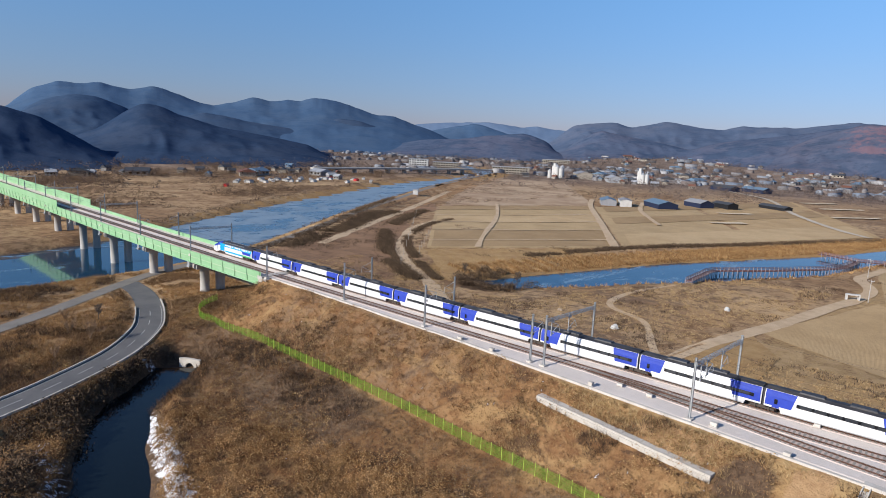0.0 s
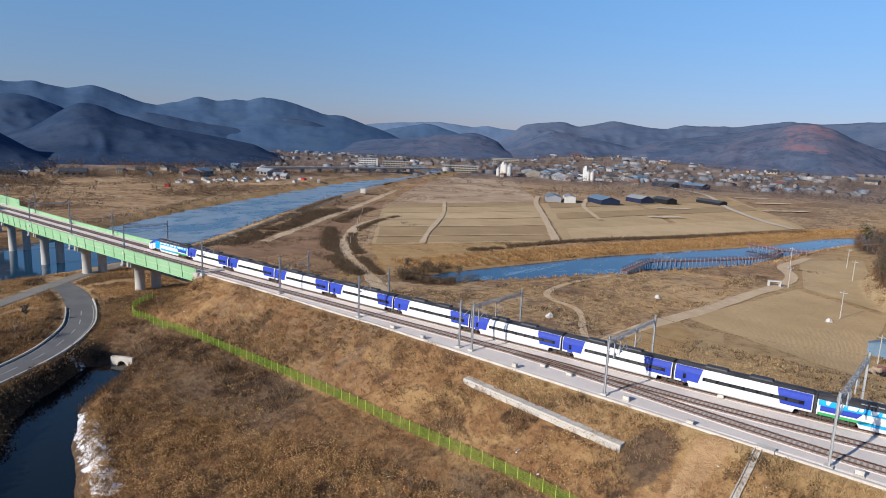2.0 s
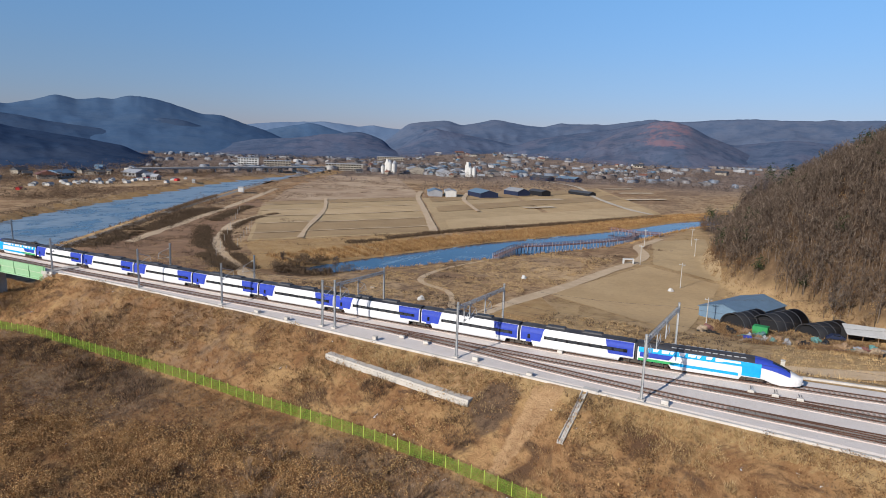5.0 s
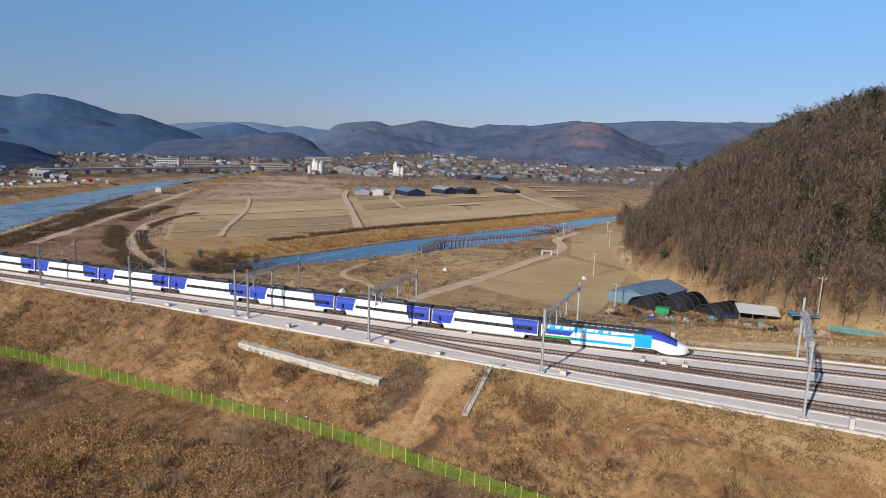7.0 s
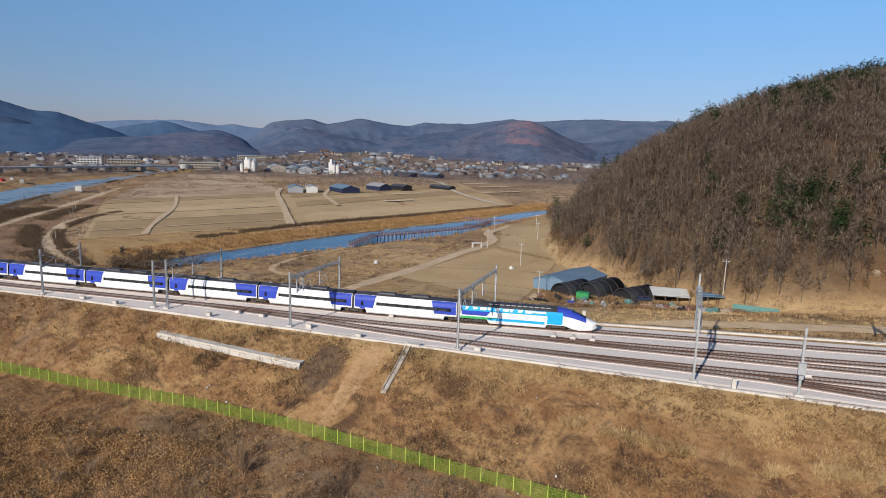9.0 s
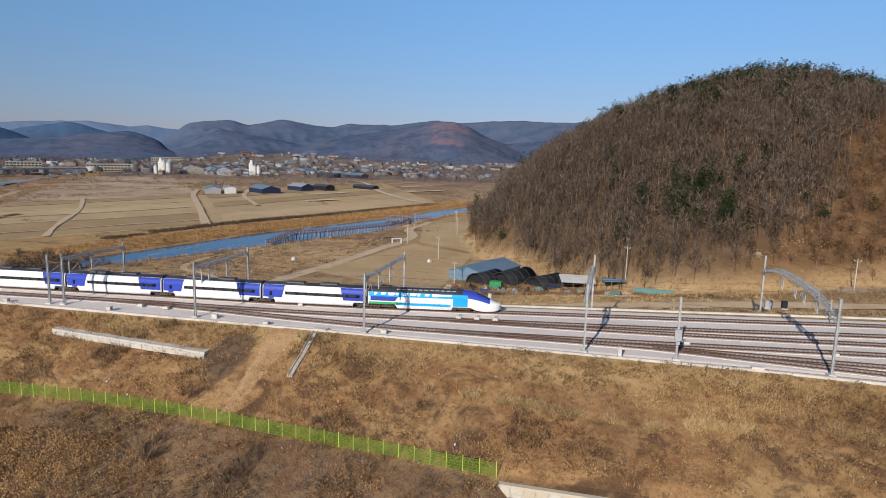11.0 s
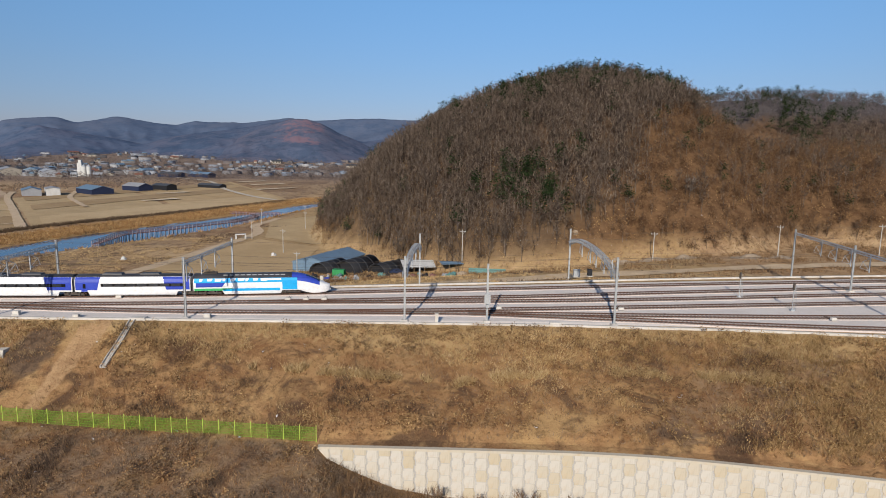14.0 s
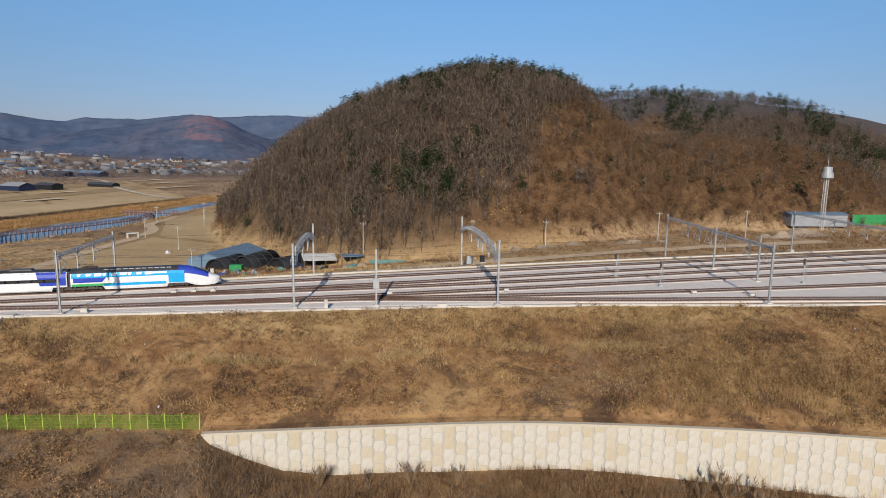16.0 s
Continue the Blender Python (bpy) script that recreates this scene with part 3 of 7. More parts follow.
for off in (-2.75, 2.6):
    line = [p for p in ROAD + off * np.stack([t[:, 1], -t[:, 0]], 1) if p[0] > -172]
    solid("road_marking", Mesh().sweep([(p[0], p[1], -11.985) for p in line], [(-0.07, 0), (0.07, 0)], closed=False), "line", "worn white edge line of the road", "road marking", "road markings", "structure")
for k in range(0, len(ROAD) - 3, 4):
    if ROAD[k, 0] > -172:
        m = Mesh().sweep([(p[0], p[1], -11.985) for p in ROAD[k:k + 3]], [(-0.09, 0), (0.09, 0)], closed=False)
        solid("road_marking", m, "line", "worn white centre line dash", "road marking", "road markings", "structure")
ribbon("road_levee", LEVEE, 4.6, 0.12, "old_paving", "narrow paved levee road along the river", "road")
patch("field_turf", [(-198, 186), (-150, 264), (-266, 424), (-318, 306)], "field", "wide olive-brown turf field", cell=5)
patch("field_turf_far", [(-148, 268), (-116, 352), (-230, 520), (-262, 424)], "field", "olive-brown turf field beside a dirt track", cell=5)
patch("field_stubble", [(-113, 356), (-80, 455), (-200, 690), (-228, 524)], "plough", "pale tan stubble field", cell=6)
patch("field_ploughed", [(-54.5, 176), (-11, 155), (-12, 226), (-41, 246)], "plough", "tan ploughed field beside the tracks", cell=3)
patch("field_upper", [(-40, 251), (-12, 231), (-34, 340), (-55, 318)], "field", "olive-brown field below the wooded hill", cell=3)
ribbon("path", dense([(-54, 330), (-55.5, 310), (-56, 292), (-47.5, 268), (-47.5, 245), (-50, 226), (-53.5, 190), (-58.5, 155), (-59.5, 133)], 2), 4.6, 0.15, "dirt", "pale winding dirt path", "path", ragged=0.5)
ribbon("path_turf", dense([(-186, 206), (-206, 232), (-256, 300), (-305, 357)], 4), 2.6, 0.45, "dirt", "narrow track across the turf", "path", ragged=0.8)
ribbon("path_ditch", dense([(-128, 128), (-150, 142), (-169, 152), (-190, 165), (-207, 178), (-225, 196), (-245, 220), (-257, 244), (-270, 274)], 3), 4.4, 0.15, "dirt", "grassy farm track beside a ditch", "path", ragged=0.9)
ribbon("path_white", dense([(-84, 440), (-112, 473), (-162, 558), (-219, 678), (-288, 756)], 5), 4.6, 0.7, "pale_dirt", "pale gravel road across the fields", "path", ragged=0.3)
ribbon("path_farm", dense([(-180, 367), (-228, 433), (-262, 500)], 4), 3.4, 0.65, "dirt", "dirt farm track to the barns", "path", ragged=0.6)
ribbon("path_scrub", dense([(-63, 134), (-69, 143), (-79, 158), (-95, 167), (-100, 190), (-97, 215)], 2), 1.9, 0.13, "dirt", "trodden sandy path through scrub", "path", ragged=1.0)
ribbon("path_yard", dense([(-62, 118), (-30, 124), (0, 131), (40, 136), (80, 140), (120, 146), (180, 158)], 3), 5.5, 0.2, "dirt", "sandy service road behind the tracks", "path", ragged=0.5)
ribbon("path_bank", dense([(-230, 152), (-262, 200), (-330, 300), (-400, 400)], 4), 5.0, 0.2, "dirt", "brown track below the levee", "path", ragged=0.9)
patch("field_strip", [(-300, 262), (-318, 250), (-560, 590), (-520, 610)], "strip", "long orange-brown fallow strip beside the levee", cell=8)
patch("field_brush", [(-226, 122), (-158, 133), (-206, 186), (-292, 254)], "brushland", "dark heathy ground between levee and farm track", 0.1, 3, 5)
patch("field_brush_far", [(-300, 236), (-288, 262), (-306, 300), (-372, 338)], "brushland", "brown brushy ground below the levee", 0.12, 4, 6)
patch("field_site", [(-318, 312), (-268, 432), (-440, 640), (-540, 600)], "site", "cleared sandy building ground", cell=8, ragged=6)
patch("field_grass", [(-196, 182), (-148, 150), (-138, 190), (-152, 258)], "reedy", "rough golden grass below the field bank", cell=4, ragged=3)
patch("field_reeds", [(-60, 137), (-40, 131), (-43, 155), (-55, 172)], "reedy", "tall golden weeds beside the path", cell=2, ragged=1)
for k, (x, y, l) in enumerate(((-159, 423, 26), (-182, 494, 30), (-118, 567, 48), (-146, 645, 46), (-177, 693, 40), (-215, 549, 20))):
    a = Vector((0.55, 0.83))
    b = Vector((0.83, -0.55)) * 3.5
    p = Vector((x, y))
    patch("field_straw", [tuple(p - a * l / 2 - b), tuple(p + a * l / 2 - b), tuple(p + a * l / 2 + b), tuple(p - a * l / 2 + b)], "straw", "pale strip of cut straw on the field", 0.8, 3, 4)
for k in range(5):
    t = 0.12 + 0.19 * k
    a, b = np.array((-198, 186)) * (1 - t) + np.array((-318, 306)) * t, np.array((-150, 264)) * (1 - t) + np.array((-266, 424)) * t
    ribbon("path_balk", dense([tuple(a), tuple((a + b) / 2 + (1, -1)), tuple(b)], 5), 1.5, 0.45, "dirt", "low grassy balk between plots", "path", ragged=1.0)
MAT["field_dry"] = field_material("dry_turf", (0.62, 0.46, 0.265), (0.52, 0.375, 0.21), 1.1, 20)
MAT["field_brown"] = field_material("brown_turf", (0.44, 0.31, 0.17), (0.36, 0.25, 0.135), 1.6, 48)
for a, b, c, m in ((0.02, 0.30, (0.0, 1.0), "field_brown"), (0.50, 0.68, (0.0, 1.0), "field_dry"), (0.88, 0.99, (0.0, 1.0), "field_brown")):
    p, q, r, o = (np.array(v, float) for v in ((-198, 186), (-150, 264), (-266, 424), (-318, 306)))
    at = lambda u, v: tuple((p * (1 - u) + q * u) * (1 - v) + (o * (1 - u) + r * u) * v)
    patch("field_plot", [at(0.02, a), at(0.98, a), at(0.98, b), at(0.02, b)], m, "plot of dry turf in its own tone", 0.2, 6, 1.5)
for a, b, m in ((0.0, 0.22, "field_dry"), (0.45, 0.62, "field_brown"), (0.80, 0.98, "field_brown")):
    p, q, r, o = (np.array(v, float) for v in ((-148, 268), (-80, 455), (-200, 690), (-262, 424)))
    at = lambda u, v: tuple((p * (1 - u) + q * u) * (1 - v) + (o * (1 - u) + r * u) * v)
    patch("field_plot", [at(0.03, a), at(0.97, a), at(0.97, b), at(0.03, b)], m, "plot of dry stubble in its own tone", 0.32, 8, 2.0)
ribbon("path_field", dense([(-151, 265), (-205, 340), (-266, 424), (-300, 480)], 4), 4.2, 0.5, "dirt", "straight dirt track between turf fields", "path", ragged=0.5)


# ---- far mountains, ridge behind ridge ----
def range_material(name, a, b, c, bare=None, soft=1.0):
    """Wooded slopes with the haze of distance put into their blue colour; pines in darker patches."""
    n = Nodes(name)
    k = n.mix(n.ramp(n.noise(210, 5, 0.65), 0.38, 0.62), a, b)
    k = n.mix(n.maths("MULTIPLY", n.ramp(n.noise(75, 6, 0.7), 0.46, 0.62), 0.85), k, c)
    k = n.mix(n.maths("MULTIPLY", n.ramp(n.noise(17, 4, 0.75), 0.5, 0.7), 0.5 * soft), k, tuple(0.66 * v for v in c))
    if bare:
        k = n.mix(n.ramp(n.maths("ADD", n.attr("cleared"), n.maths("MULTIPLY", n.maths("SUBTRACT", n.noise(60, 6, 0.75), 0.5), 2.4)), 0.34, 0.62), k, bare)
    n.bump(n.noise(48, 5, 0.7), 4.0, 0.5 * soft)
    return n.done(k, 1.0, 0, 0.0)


# air haze is mixed into these base colours, paler and bluer farther off
MAT["range_pale"] = range_material("haze_tinted_mountain", (0.135, 0.20, 0.31), (0.145, 0.206, 0.31), (0.125, 0.19, 0.30), soft=0.4)
MAT["range_far"] = range_material("far_woods_hazed", (0.072, 0.128, 0.222), (0.080, 0.132, 0.216), (0.062, 0.114, 0.204), soft=0.5)
MAT["range_blue"] = range_material("blue_hazed_woods", (0.054, 0.092, 0.162), (0.062, 0.094, 0.154), (0.044, 0.078, 0.142), soft=0.6)
MAT["range_east"] = range_material("grey_hazed_woods", (0.100, 0.136, 0.210), (0.112, 0.140, 0.204), (0.078, 0.114, 0.186), soft=0.7)
MAT["range_mid"] = range_material("mid_woods_hazed", (0.092, 0.122, 0.190), (0.114, 0.128, 0.186), (0.060, 0.092, 0.154), soft=1.0)
MAT["range_near"] = range_material("near_woods_hazed", (0.042, 0.070, 0.128), (0.050, 0.073, 0.122), (0.029, 0.053, 0.104), soft=0.7)
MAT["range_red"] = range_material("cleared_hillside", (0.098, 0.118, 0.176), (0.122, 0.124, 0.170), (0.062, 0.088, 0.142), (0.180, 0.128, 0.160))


def mountain(name, ctrl, dist, depth, material, label, seed, spur=260.0, cut=0.34):
    """A ridge seen at bearings (degrees from +y towards -x); ctrl: bearing, height of its crest."""
    c = np.array(sorted(ctrl), float)
    az = np.arange(c[:, 0].min(), c[:, 0].max(), 0.17)
    crest = np.interp(az, c[:, 0], c[:, 1])
    k = np.hanning(9)
    crest = np.convolve(np.pad(crest, 4, "edge"), k / k.sum(), "valid")
    u0 = az * dist / 57.3
    soft_crest = np.convolve(np.pad(crest, 35, "edge"), np.hanning(71) / np.hanning(71).sum(), "valid")
    crest = crest + 0.05 * np.maximum(crest + 14, 0) * rough(u0 + seed * 91, 0 * az, 45, 3)
    s = np.concatenate([np.linspace(-1, 0, 36), np.linspace(0.1, 1, 5)])
    A, S = np.meshgrid(az, s, indexing="ij")
    d = dist + depth * S
    x, y = -d * np.sin(np.radians(A)), d * np.cos(np.radians(A))
    # spurs and gullies run down from the crest
    u = A * dist / 57.3
    gully = 0.0
    for o, (w, amp) in enumerate(((1.6, 1.0), (0.8, 0.55), (0.36, 0.3), (0.17, 0.16))):
        bend = 0.35 * spur * rough(u + 31 * seed + 9 * o, d, spur * 1.3, 2)
        gully = gully + amp * (0.62 - 2.6 * np.abs(rough(u + bend + seed * 53 + 400 * o, d * 0.62 - bend, spur * w, 1)))
    prof = np.clip(1 - np.abs(S), 0, 1)
    fall = prof**1.15 + cut * gully * prof * (1 - prof) * 1.6
    z = -14 + (soft_crest[:, None] + 14) * np.minimum(fall, 0.35 + 0.65 * prof) + (crest - soft_crest)[:, None] * prof**5 + 1.2 * rough(x, y, 17, 2) * step(0, 0.2, prof)
    i = np.arange(z.size).reshape(z.shape)
    f = np.stack([i[:-1, :-1], i[:-1, 1:], i[1:, 1:], i[1:, :-1]], -1).reshape(-1, 4)
    return bulk(name, np.stack([x, y, z], -1).reshape(-1, 3), f, material, label, "mountain", "structure", {"cleared": (0.5 * step(7.6, 10.6, A) * step(14.8, 12.0, A) * step(-0.75, -0.5, S) * step(0.06, 0.0, S)).ravel()}, True)


mountain("backdrop_far_peaks", [(30, 70), (33.6, 109), (35.9, 118), (37.4, 135), (38.8, 124), (40.6, 139), (42, 150), (44.1, 139), (47, 128), (50, 90), (54, 40)], 4200, 420, "range_pale", "distant mountain peaks, coloured pale with haze", 3)
mountain("backdrop_far_ridge", [(38, 30), (39.9, 66), (41.4, 89), (42.9, 109), (44.1, 95), (45.8, 78), (48, 50), (51, 0)], 3000, 400, "range_far", "ridge behind the town, coloured blue with haze", 5)
mountain("backdrop_main_ridge", [(44, 10), (47.1, 66), (48.9, 88), (50.4, 110), (51.8, 109), (53.6, 134), (55.3, 155), (56.7, 167), (57.5, 161), (58.6, 147), (59.7, 150), (61.1, 140), (62.5, 157), (64, 133), (65.5, 115), (67.1, 125), (68.4, 148), (70.3, 176), (72, 152), (74.3, 170), (75.6, 160), (76.8, 167), (78.8, 133), (80.7, 60), (86, 90), (96, 140), (110, 120), (130, 60)], 2500, 900, "range_far", "long wooded mountain ridge with several peaks, coloured blue with haze", 7, 300.0, 0.2)
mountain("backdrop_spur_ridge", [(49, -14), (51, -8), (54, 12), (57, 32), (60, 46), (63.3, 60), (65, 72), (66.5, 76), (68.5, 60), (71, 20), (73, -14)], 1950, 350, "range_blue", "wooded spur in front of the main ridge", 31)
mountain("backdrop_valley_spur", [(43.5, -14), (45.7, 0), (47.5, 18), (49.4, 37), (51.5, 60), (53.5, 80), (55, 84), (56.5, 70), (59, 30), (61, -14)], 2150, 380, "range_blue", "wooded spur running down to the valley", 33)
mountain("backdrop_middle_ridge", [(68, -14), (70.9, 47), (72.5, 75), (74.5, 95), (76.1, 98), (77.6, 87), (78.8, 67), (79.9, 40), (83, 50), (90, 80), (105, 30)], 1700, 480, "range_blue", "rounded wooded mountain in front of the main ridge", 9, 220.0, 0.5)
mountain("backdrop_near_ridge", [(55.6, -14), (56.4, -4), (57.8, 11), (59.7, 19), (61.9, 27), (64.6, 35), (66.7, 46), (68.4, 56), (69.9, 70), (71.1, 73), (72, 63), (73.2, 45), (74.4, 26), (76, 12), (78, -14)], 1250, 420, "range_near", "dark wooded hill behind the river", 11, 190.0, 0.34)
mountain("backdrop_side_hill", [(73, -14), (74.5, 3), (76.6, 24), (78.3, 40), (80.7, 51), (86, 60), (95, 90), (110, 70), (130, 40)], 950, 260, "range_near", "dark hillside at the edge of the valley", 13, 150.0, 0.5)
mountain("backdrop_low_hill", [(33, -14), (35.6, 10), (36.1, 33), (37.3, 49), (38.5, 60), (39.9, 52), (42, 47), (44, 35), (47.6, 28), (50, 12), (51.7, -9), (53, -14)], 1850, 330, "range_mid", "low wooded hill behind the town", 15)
mountain("backdrop_east_ridge", [(-60, 80), (-30, 120), (-10, 150), (2.7, 146), (6, 149), (10.8, 136), (12.4, 144), (14.6, 131), (16.8, 120), (20.6, 121), (22, 104), (23.5, 110), (26.4, 129), (28.2, 114), (29.2, 101), (30.4, 118), (31.5, 118), (34.2, 104), (35, 76), (36.1, 37), (38, -10)], 2450, 600, "range_east", "wooded hills behind the town, coloured blue-grey with haze", 21, 300.0, 0.5)
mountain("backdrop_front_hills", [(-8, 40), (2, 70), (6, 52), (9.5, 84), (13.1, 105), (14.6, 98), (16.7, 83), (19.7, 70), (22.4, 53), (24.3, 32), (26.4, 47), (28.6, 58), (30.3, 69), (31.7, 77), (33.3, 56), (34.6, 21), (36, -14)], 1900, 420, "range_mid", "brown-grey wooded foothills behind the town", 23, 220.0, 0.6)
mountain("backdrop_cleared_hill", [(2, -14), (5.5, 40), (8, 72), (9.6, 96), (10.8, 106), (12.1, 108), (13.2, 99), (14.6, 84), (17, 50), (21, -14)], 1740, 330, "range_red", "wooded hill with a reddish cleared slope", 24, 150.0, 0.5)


# ---- railway: bed, tracks, troughs ----
def on_line(line, x):
    """Height-free place on a track at x, with its heading in degrees."""
    y = float(np.interp(x, line[:, 0], line[:, 1]))
    y2 = float(np.interp(x + 2, line[:, 0], line[:, 1]))
    return y, math.degrees(math.atan2(y2 - y, 2))


def level(line, x0, x1, z, shift=0.0, gap=4.0):
    xs = np.arange(x0, x1 + 0.01, gap)
    return [(float(x), float(np.interp(x, line[:, 0], line[:, 1])) + shift, z) for x in xs]


xs = np.arange(-141, 301, 2.0)
m = Mesh()
rows = 14
for x in xs:
    a, b = float(near_edge(x)), float(far_edge(x))
    for k in range(rows):
        y = a + (b - a) * k / (rows - 1)
        z = 0.0 if 0 < k < rows - 1 else -0.5
        m.v.append((float(x), y, z + 0.04 * float(rough(x, y, 5, 2))))
m.f = [(i * rows + k, (i + 1) * rows + k, (i + 1) * rows + k + 1, i * rows + k + 1) for i in range(len(xs) - 1) for k in range(rows - 1)]
solid("railway_bed", m, "ballast", "pale grey ballast bed of the rail yard", "railway bed", kind="structure")


def track(line, x0, x1, label, bed="rust_bed"):
    t = thing("railway_track", label, "railway track", "tracks of the yard", "structure")
    line3 = [p for p in level(line, x0, x1, 0.0, 0.0, 3.0)]
    part("track_bed", Mesh().sweep([(x, y, 0.03) for x, y, _ in line3], [(-1.55, -0.3), (-1.3, 0.06), (1.3, 0.06), (1.55, -0.3)]), bed, t)
    for s in (-0.7535, 0.7535):
        foot = [(s - 0.075, 0.12), (s + 0.075, 0.12), (s + 0.02, 0.16), (s + 0.036, 0.27), (s + 0.03, 0.295), (s - 0.03, 0.295), (s - 0.036, 0.27), (s - 0.02, 0.16)]
        part("rail", Mesh().sweep(line3, foot), "rail", t)
    vs, fs = [], []
    xs = np.arange(x0 + 0.3, x1, 0.62)
    for k, x in enumerate(xs):
        y, a = on_line(line, float(x))
        b = Mesh().box((float(x), y, 0.075), (0.26, 2.5, 0.15), a)
        vs += b.v
        fs += [tuple(8 * k + i for i in f) for f in b.f[1:]]
    sl = Mesh()
    sl.v, sl.f = vs, fs
    tagged(part("sleepers", sl, "sleeper", t), "concrete sleepers in ballast", kind="stuff")
    return t


track(TRACK_A, -459, 290, "straight through track with rusty rails on concrete sleepers")
track(TRACK_B, -459, 290, "second through track with rusty rails and turnouts")
track(TRACK_C, -52, 290, "siding track that leaves the through track at a turnout")
track(TRACK_D, 2, 290, "middle yard track with rusty rails")
track(TRACK_E, 6, 290, "yard track close to the embankment edge")
track(TRACK_F, 38, 290, "outermost yard track with dark exposed sleepers")


def trough(line_xy, label):
    m = Mesh().sweep([(x, y, 0.0) for x, y in line_xy], [(-0.28, -0.3), (-0.28, 0.16), (-0.22, 0.2), (0.22, 0.2), (0.28, 0.16), (0.28, -0.3)])
    return solid("cable_trough", m, "pale_concrete", label, "cable trough", "cable troughs", "structure")


trough([(float(x), float(near_edge(x)) + 0.45) for x in np.arange(-138, 298, 4)], "concrete cable trough along the embankment edge")
trough([(float(x), float(far_edge(x)) - 0.4) for x in np.arange(-138, 298, 4)], "concrete cable trough along the far edge of the bed")


# ---- overhead line: masts and portals ----
def mast(parent, x, y, z, h, base=True):
    """A steel post of H section on a concrete foot."""
    m = Mesh().box((x - 0.13, y, z + h / 2), (0.03, 0.28, h)).box((x + 0.13, y, z + h / 2), (0.03, 0.28, h)).box((x, y, z + h / 2), (0.24, 0.03, h))
    m.box((x, y, z + 0.05), (0.5, 0.5, 0.06)).box((x, y, z + h + 0.02), (0.32, 0.32, 0.04))
    p = part("mast", m, "steel", parent)
    if base:
        part("foundation", Mesh().box((x, y, z - 0.05), (1.1, 1.1, 0.6), 0, 0.85), "pale_concrete", parent)
    return p


def dropper(parent, x, y, z_top, side=1):
    """A hanging post with a hinged arm and its insulators."""
    m = Mesh().box((x, y, z_top - 1.5), (0.14, 0.14, 3.0))
    m.tube([(x, y, z_top - 0.5), (x + 0.05, y + side * 1.9, z_top - 1.35)], 0.05, 5)
    m.tube([(x, y, z_top - 2.6), (x + 0.05, y + side * 1.9, z_top - 1.35), (x + 0.05, y + side * 2.4, z_top - 2.5)], 0.05, 5)
    m.tube([(x, y, z_top - 2.6), (x + 0.05, y + side * 2.5, z_top - 2.55)], 0.035, 5)
    p = part("hanger", m, "steel", parent)
    for dz in (0.55, 2.6):
        ins = Mesh()
        for k in range(5):
            ins.tube([(x, y + side * (0.15 + 0.09 * k), z_top - dz), (x, y + side * (0.21 + 0.09 * k), z_top - dz)], 0.13, 8)
        part("insulator", ins, "pale_concrete", p, "pale ribbed insulator")
    return p


def lattice(m, a, b, size, bay, chord=0.06):
    """A square lattice girder from a to b."""
    a, b = Vector(a), Vector(b)
    n = max(2, int((b - a).length / bay))
    d = (b - a).normalized()
    s = d.cross(Vector((0, 0, 1))).normalized() * size / 2
    u = s.cross(d).normalized() * size / 2
    corners = (s + u, -s + u, -s - u, s - u)
    for c in corners:
        m.tube([a + c, b + c], chord, 4)
    for i in range(n):
        p, q = a + (b - a) * (i / n), a + (b - a) * ((i + 1) / n)
        for k in range(4):
            c1, c2 = corners[k], corners[(k + 1) % 4]
            m.tube([p + (c1 if i % 2 else c2), q + (c2 if i % 2 else c1)], 0.035, 4)
            m.tube([p + c1, p + c2], 0.03, 4)
    return m


def portal(p0, p1, h, style, tracks, label):
    """Two masts and what spans the tracks between them."""
    t = thing("overhead_line_portal", label, "portal", "overhead line portals")
    (x0, y0, z0), (x1, y1, z1) = p0, p1
    mast(t, x0, y0, z0, h - z0 + 0.5)
    mast(t, x1, y1, z1, h - z1 + 0.5)
    m = Mesh()
    if style == "beam":
        lattice(m, (x0, y0, h - 0.35), (x1, y1, h - 0.35), 0.42, 1.2, 0.05)
    else:
        f = lambda k, z: (x0 + (x1 - x0) * k, y0 + (y1 - y0) * k, z)
        bow = [(k / 12, h - 0.4 - 1.9 * abs(2 * k / 12 - 1) ** 2.6) for k in range(13)]
        for (k0, za), (k1, zb) in zip(bow[:-1], bow[1:]):
            lattice(m, f(k0, za), f(k1, zb), 0.66, 0.9, 0.06)
    part("beam", m, "steel", t)
    for line in tracks:
        y, _ = on_line(line, x0)
        k = (y - 2.6 - y0) / (y1 - y0)
        dropper(t, x0 + (x1 - x0) * k, y - 2.6, h - 0.3)
    return t


def single_mast(x, y, h, side, label, z=0.0):
    t = thing("overhead_line_mast", label, "mast", "single overhead line masts")
    mast(t, x, y, z, h)
    m = Mesh().tube([(x, y, z + h - 1.0), (x, y + side * 2.9, z + h - 1.9)], 0.05, 5)
    m.tube([(x, y, z + h - 3.2), (x, y + side * 2.9, z + h - 1.9), (x, y + side * 3.1, z + h - 3.1)], 0.05, 5).tube([(x, y, z + h - 3.2), (x, y + side * 3.2, z + h - 3.15)], 0.035, 5)
    part("cantilever", m, "steel", t)
    for dz in (1.05, 3.2):
        ins = Mesh()
        for k in range(5):
            ins.tube([(x, y + side * (0.18 + 0.1 * k), z + h - dz - 0.03 * k), (x, y + side * (0.24 + 0.1 * k), z + h - dz - 0.03 * k)], 0.12, 8)
        part("insulator", ins, "pale_concrete", t, "pale ribbed insulator")
    return t


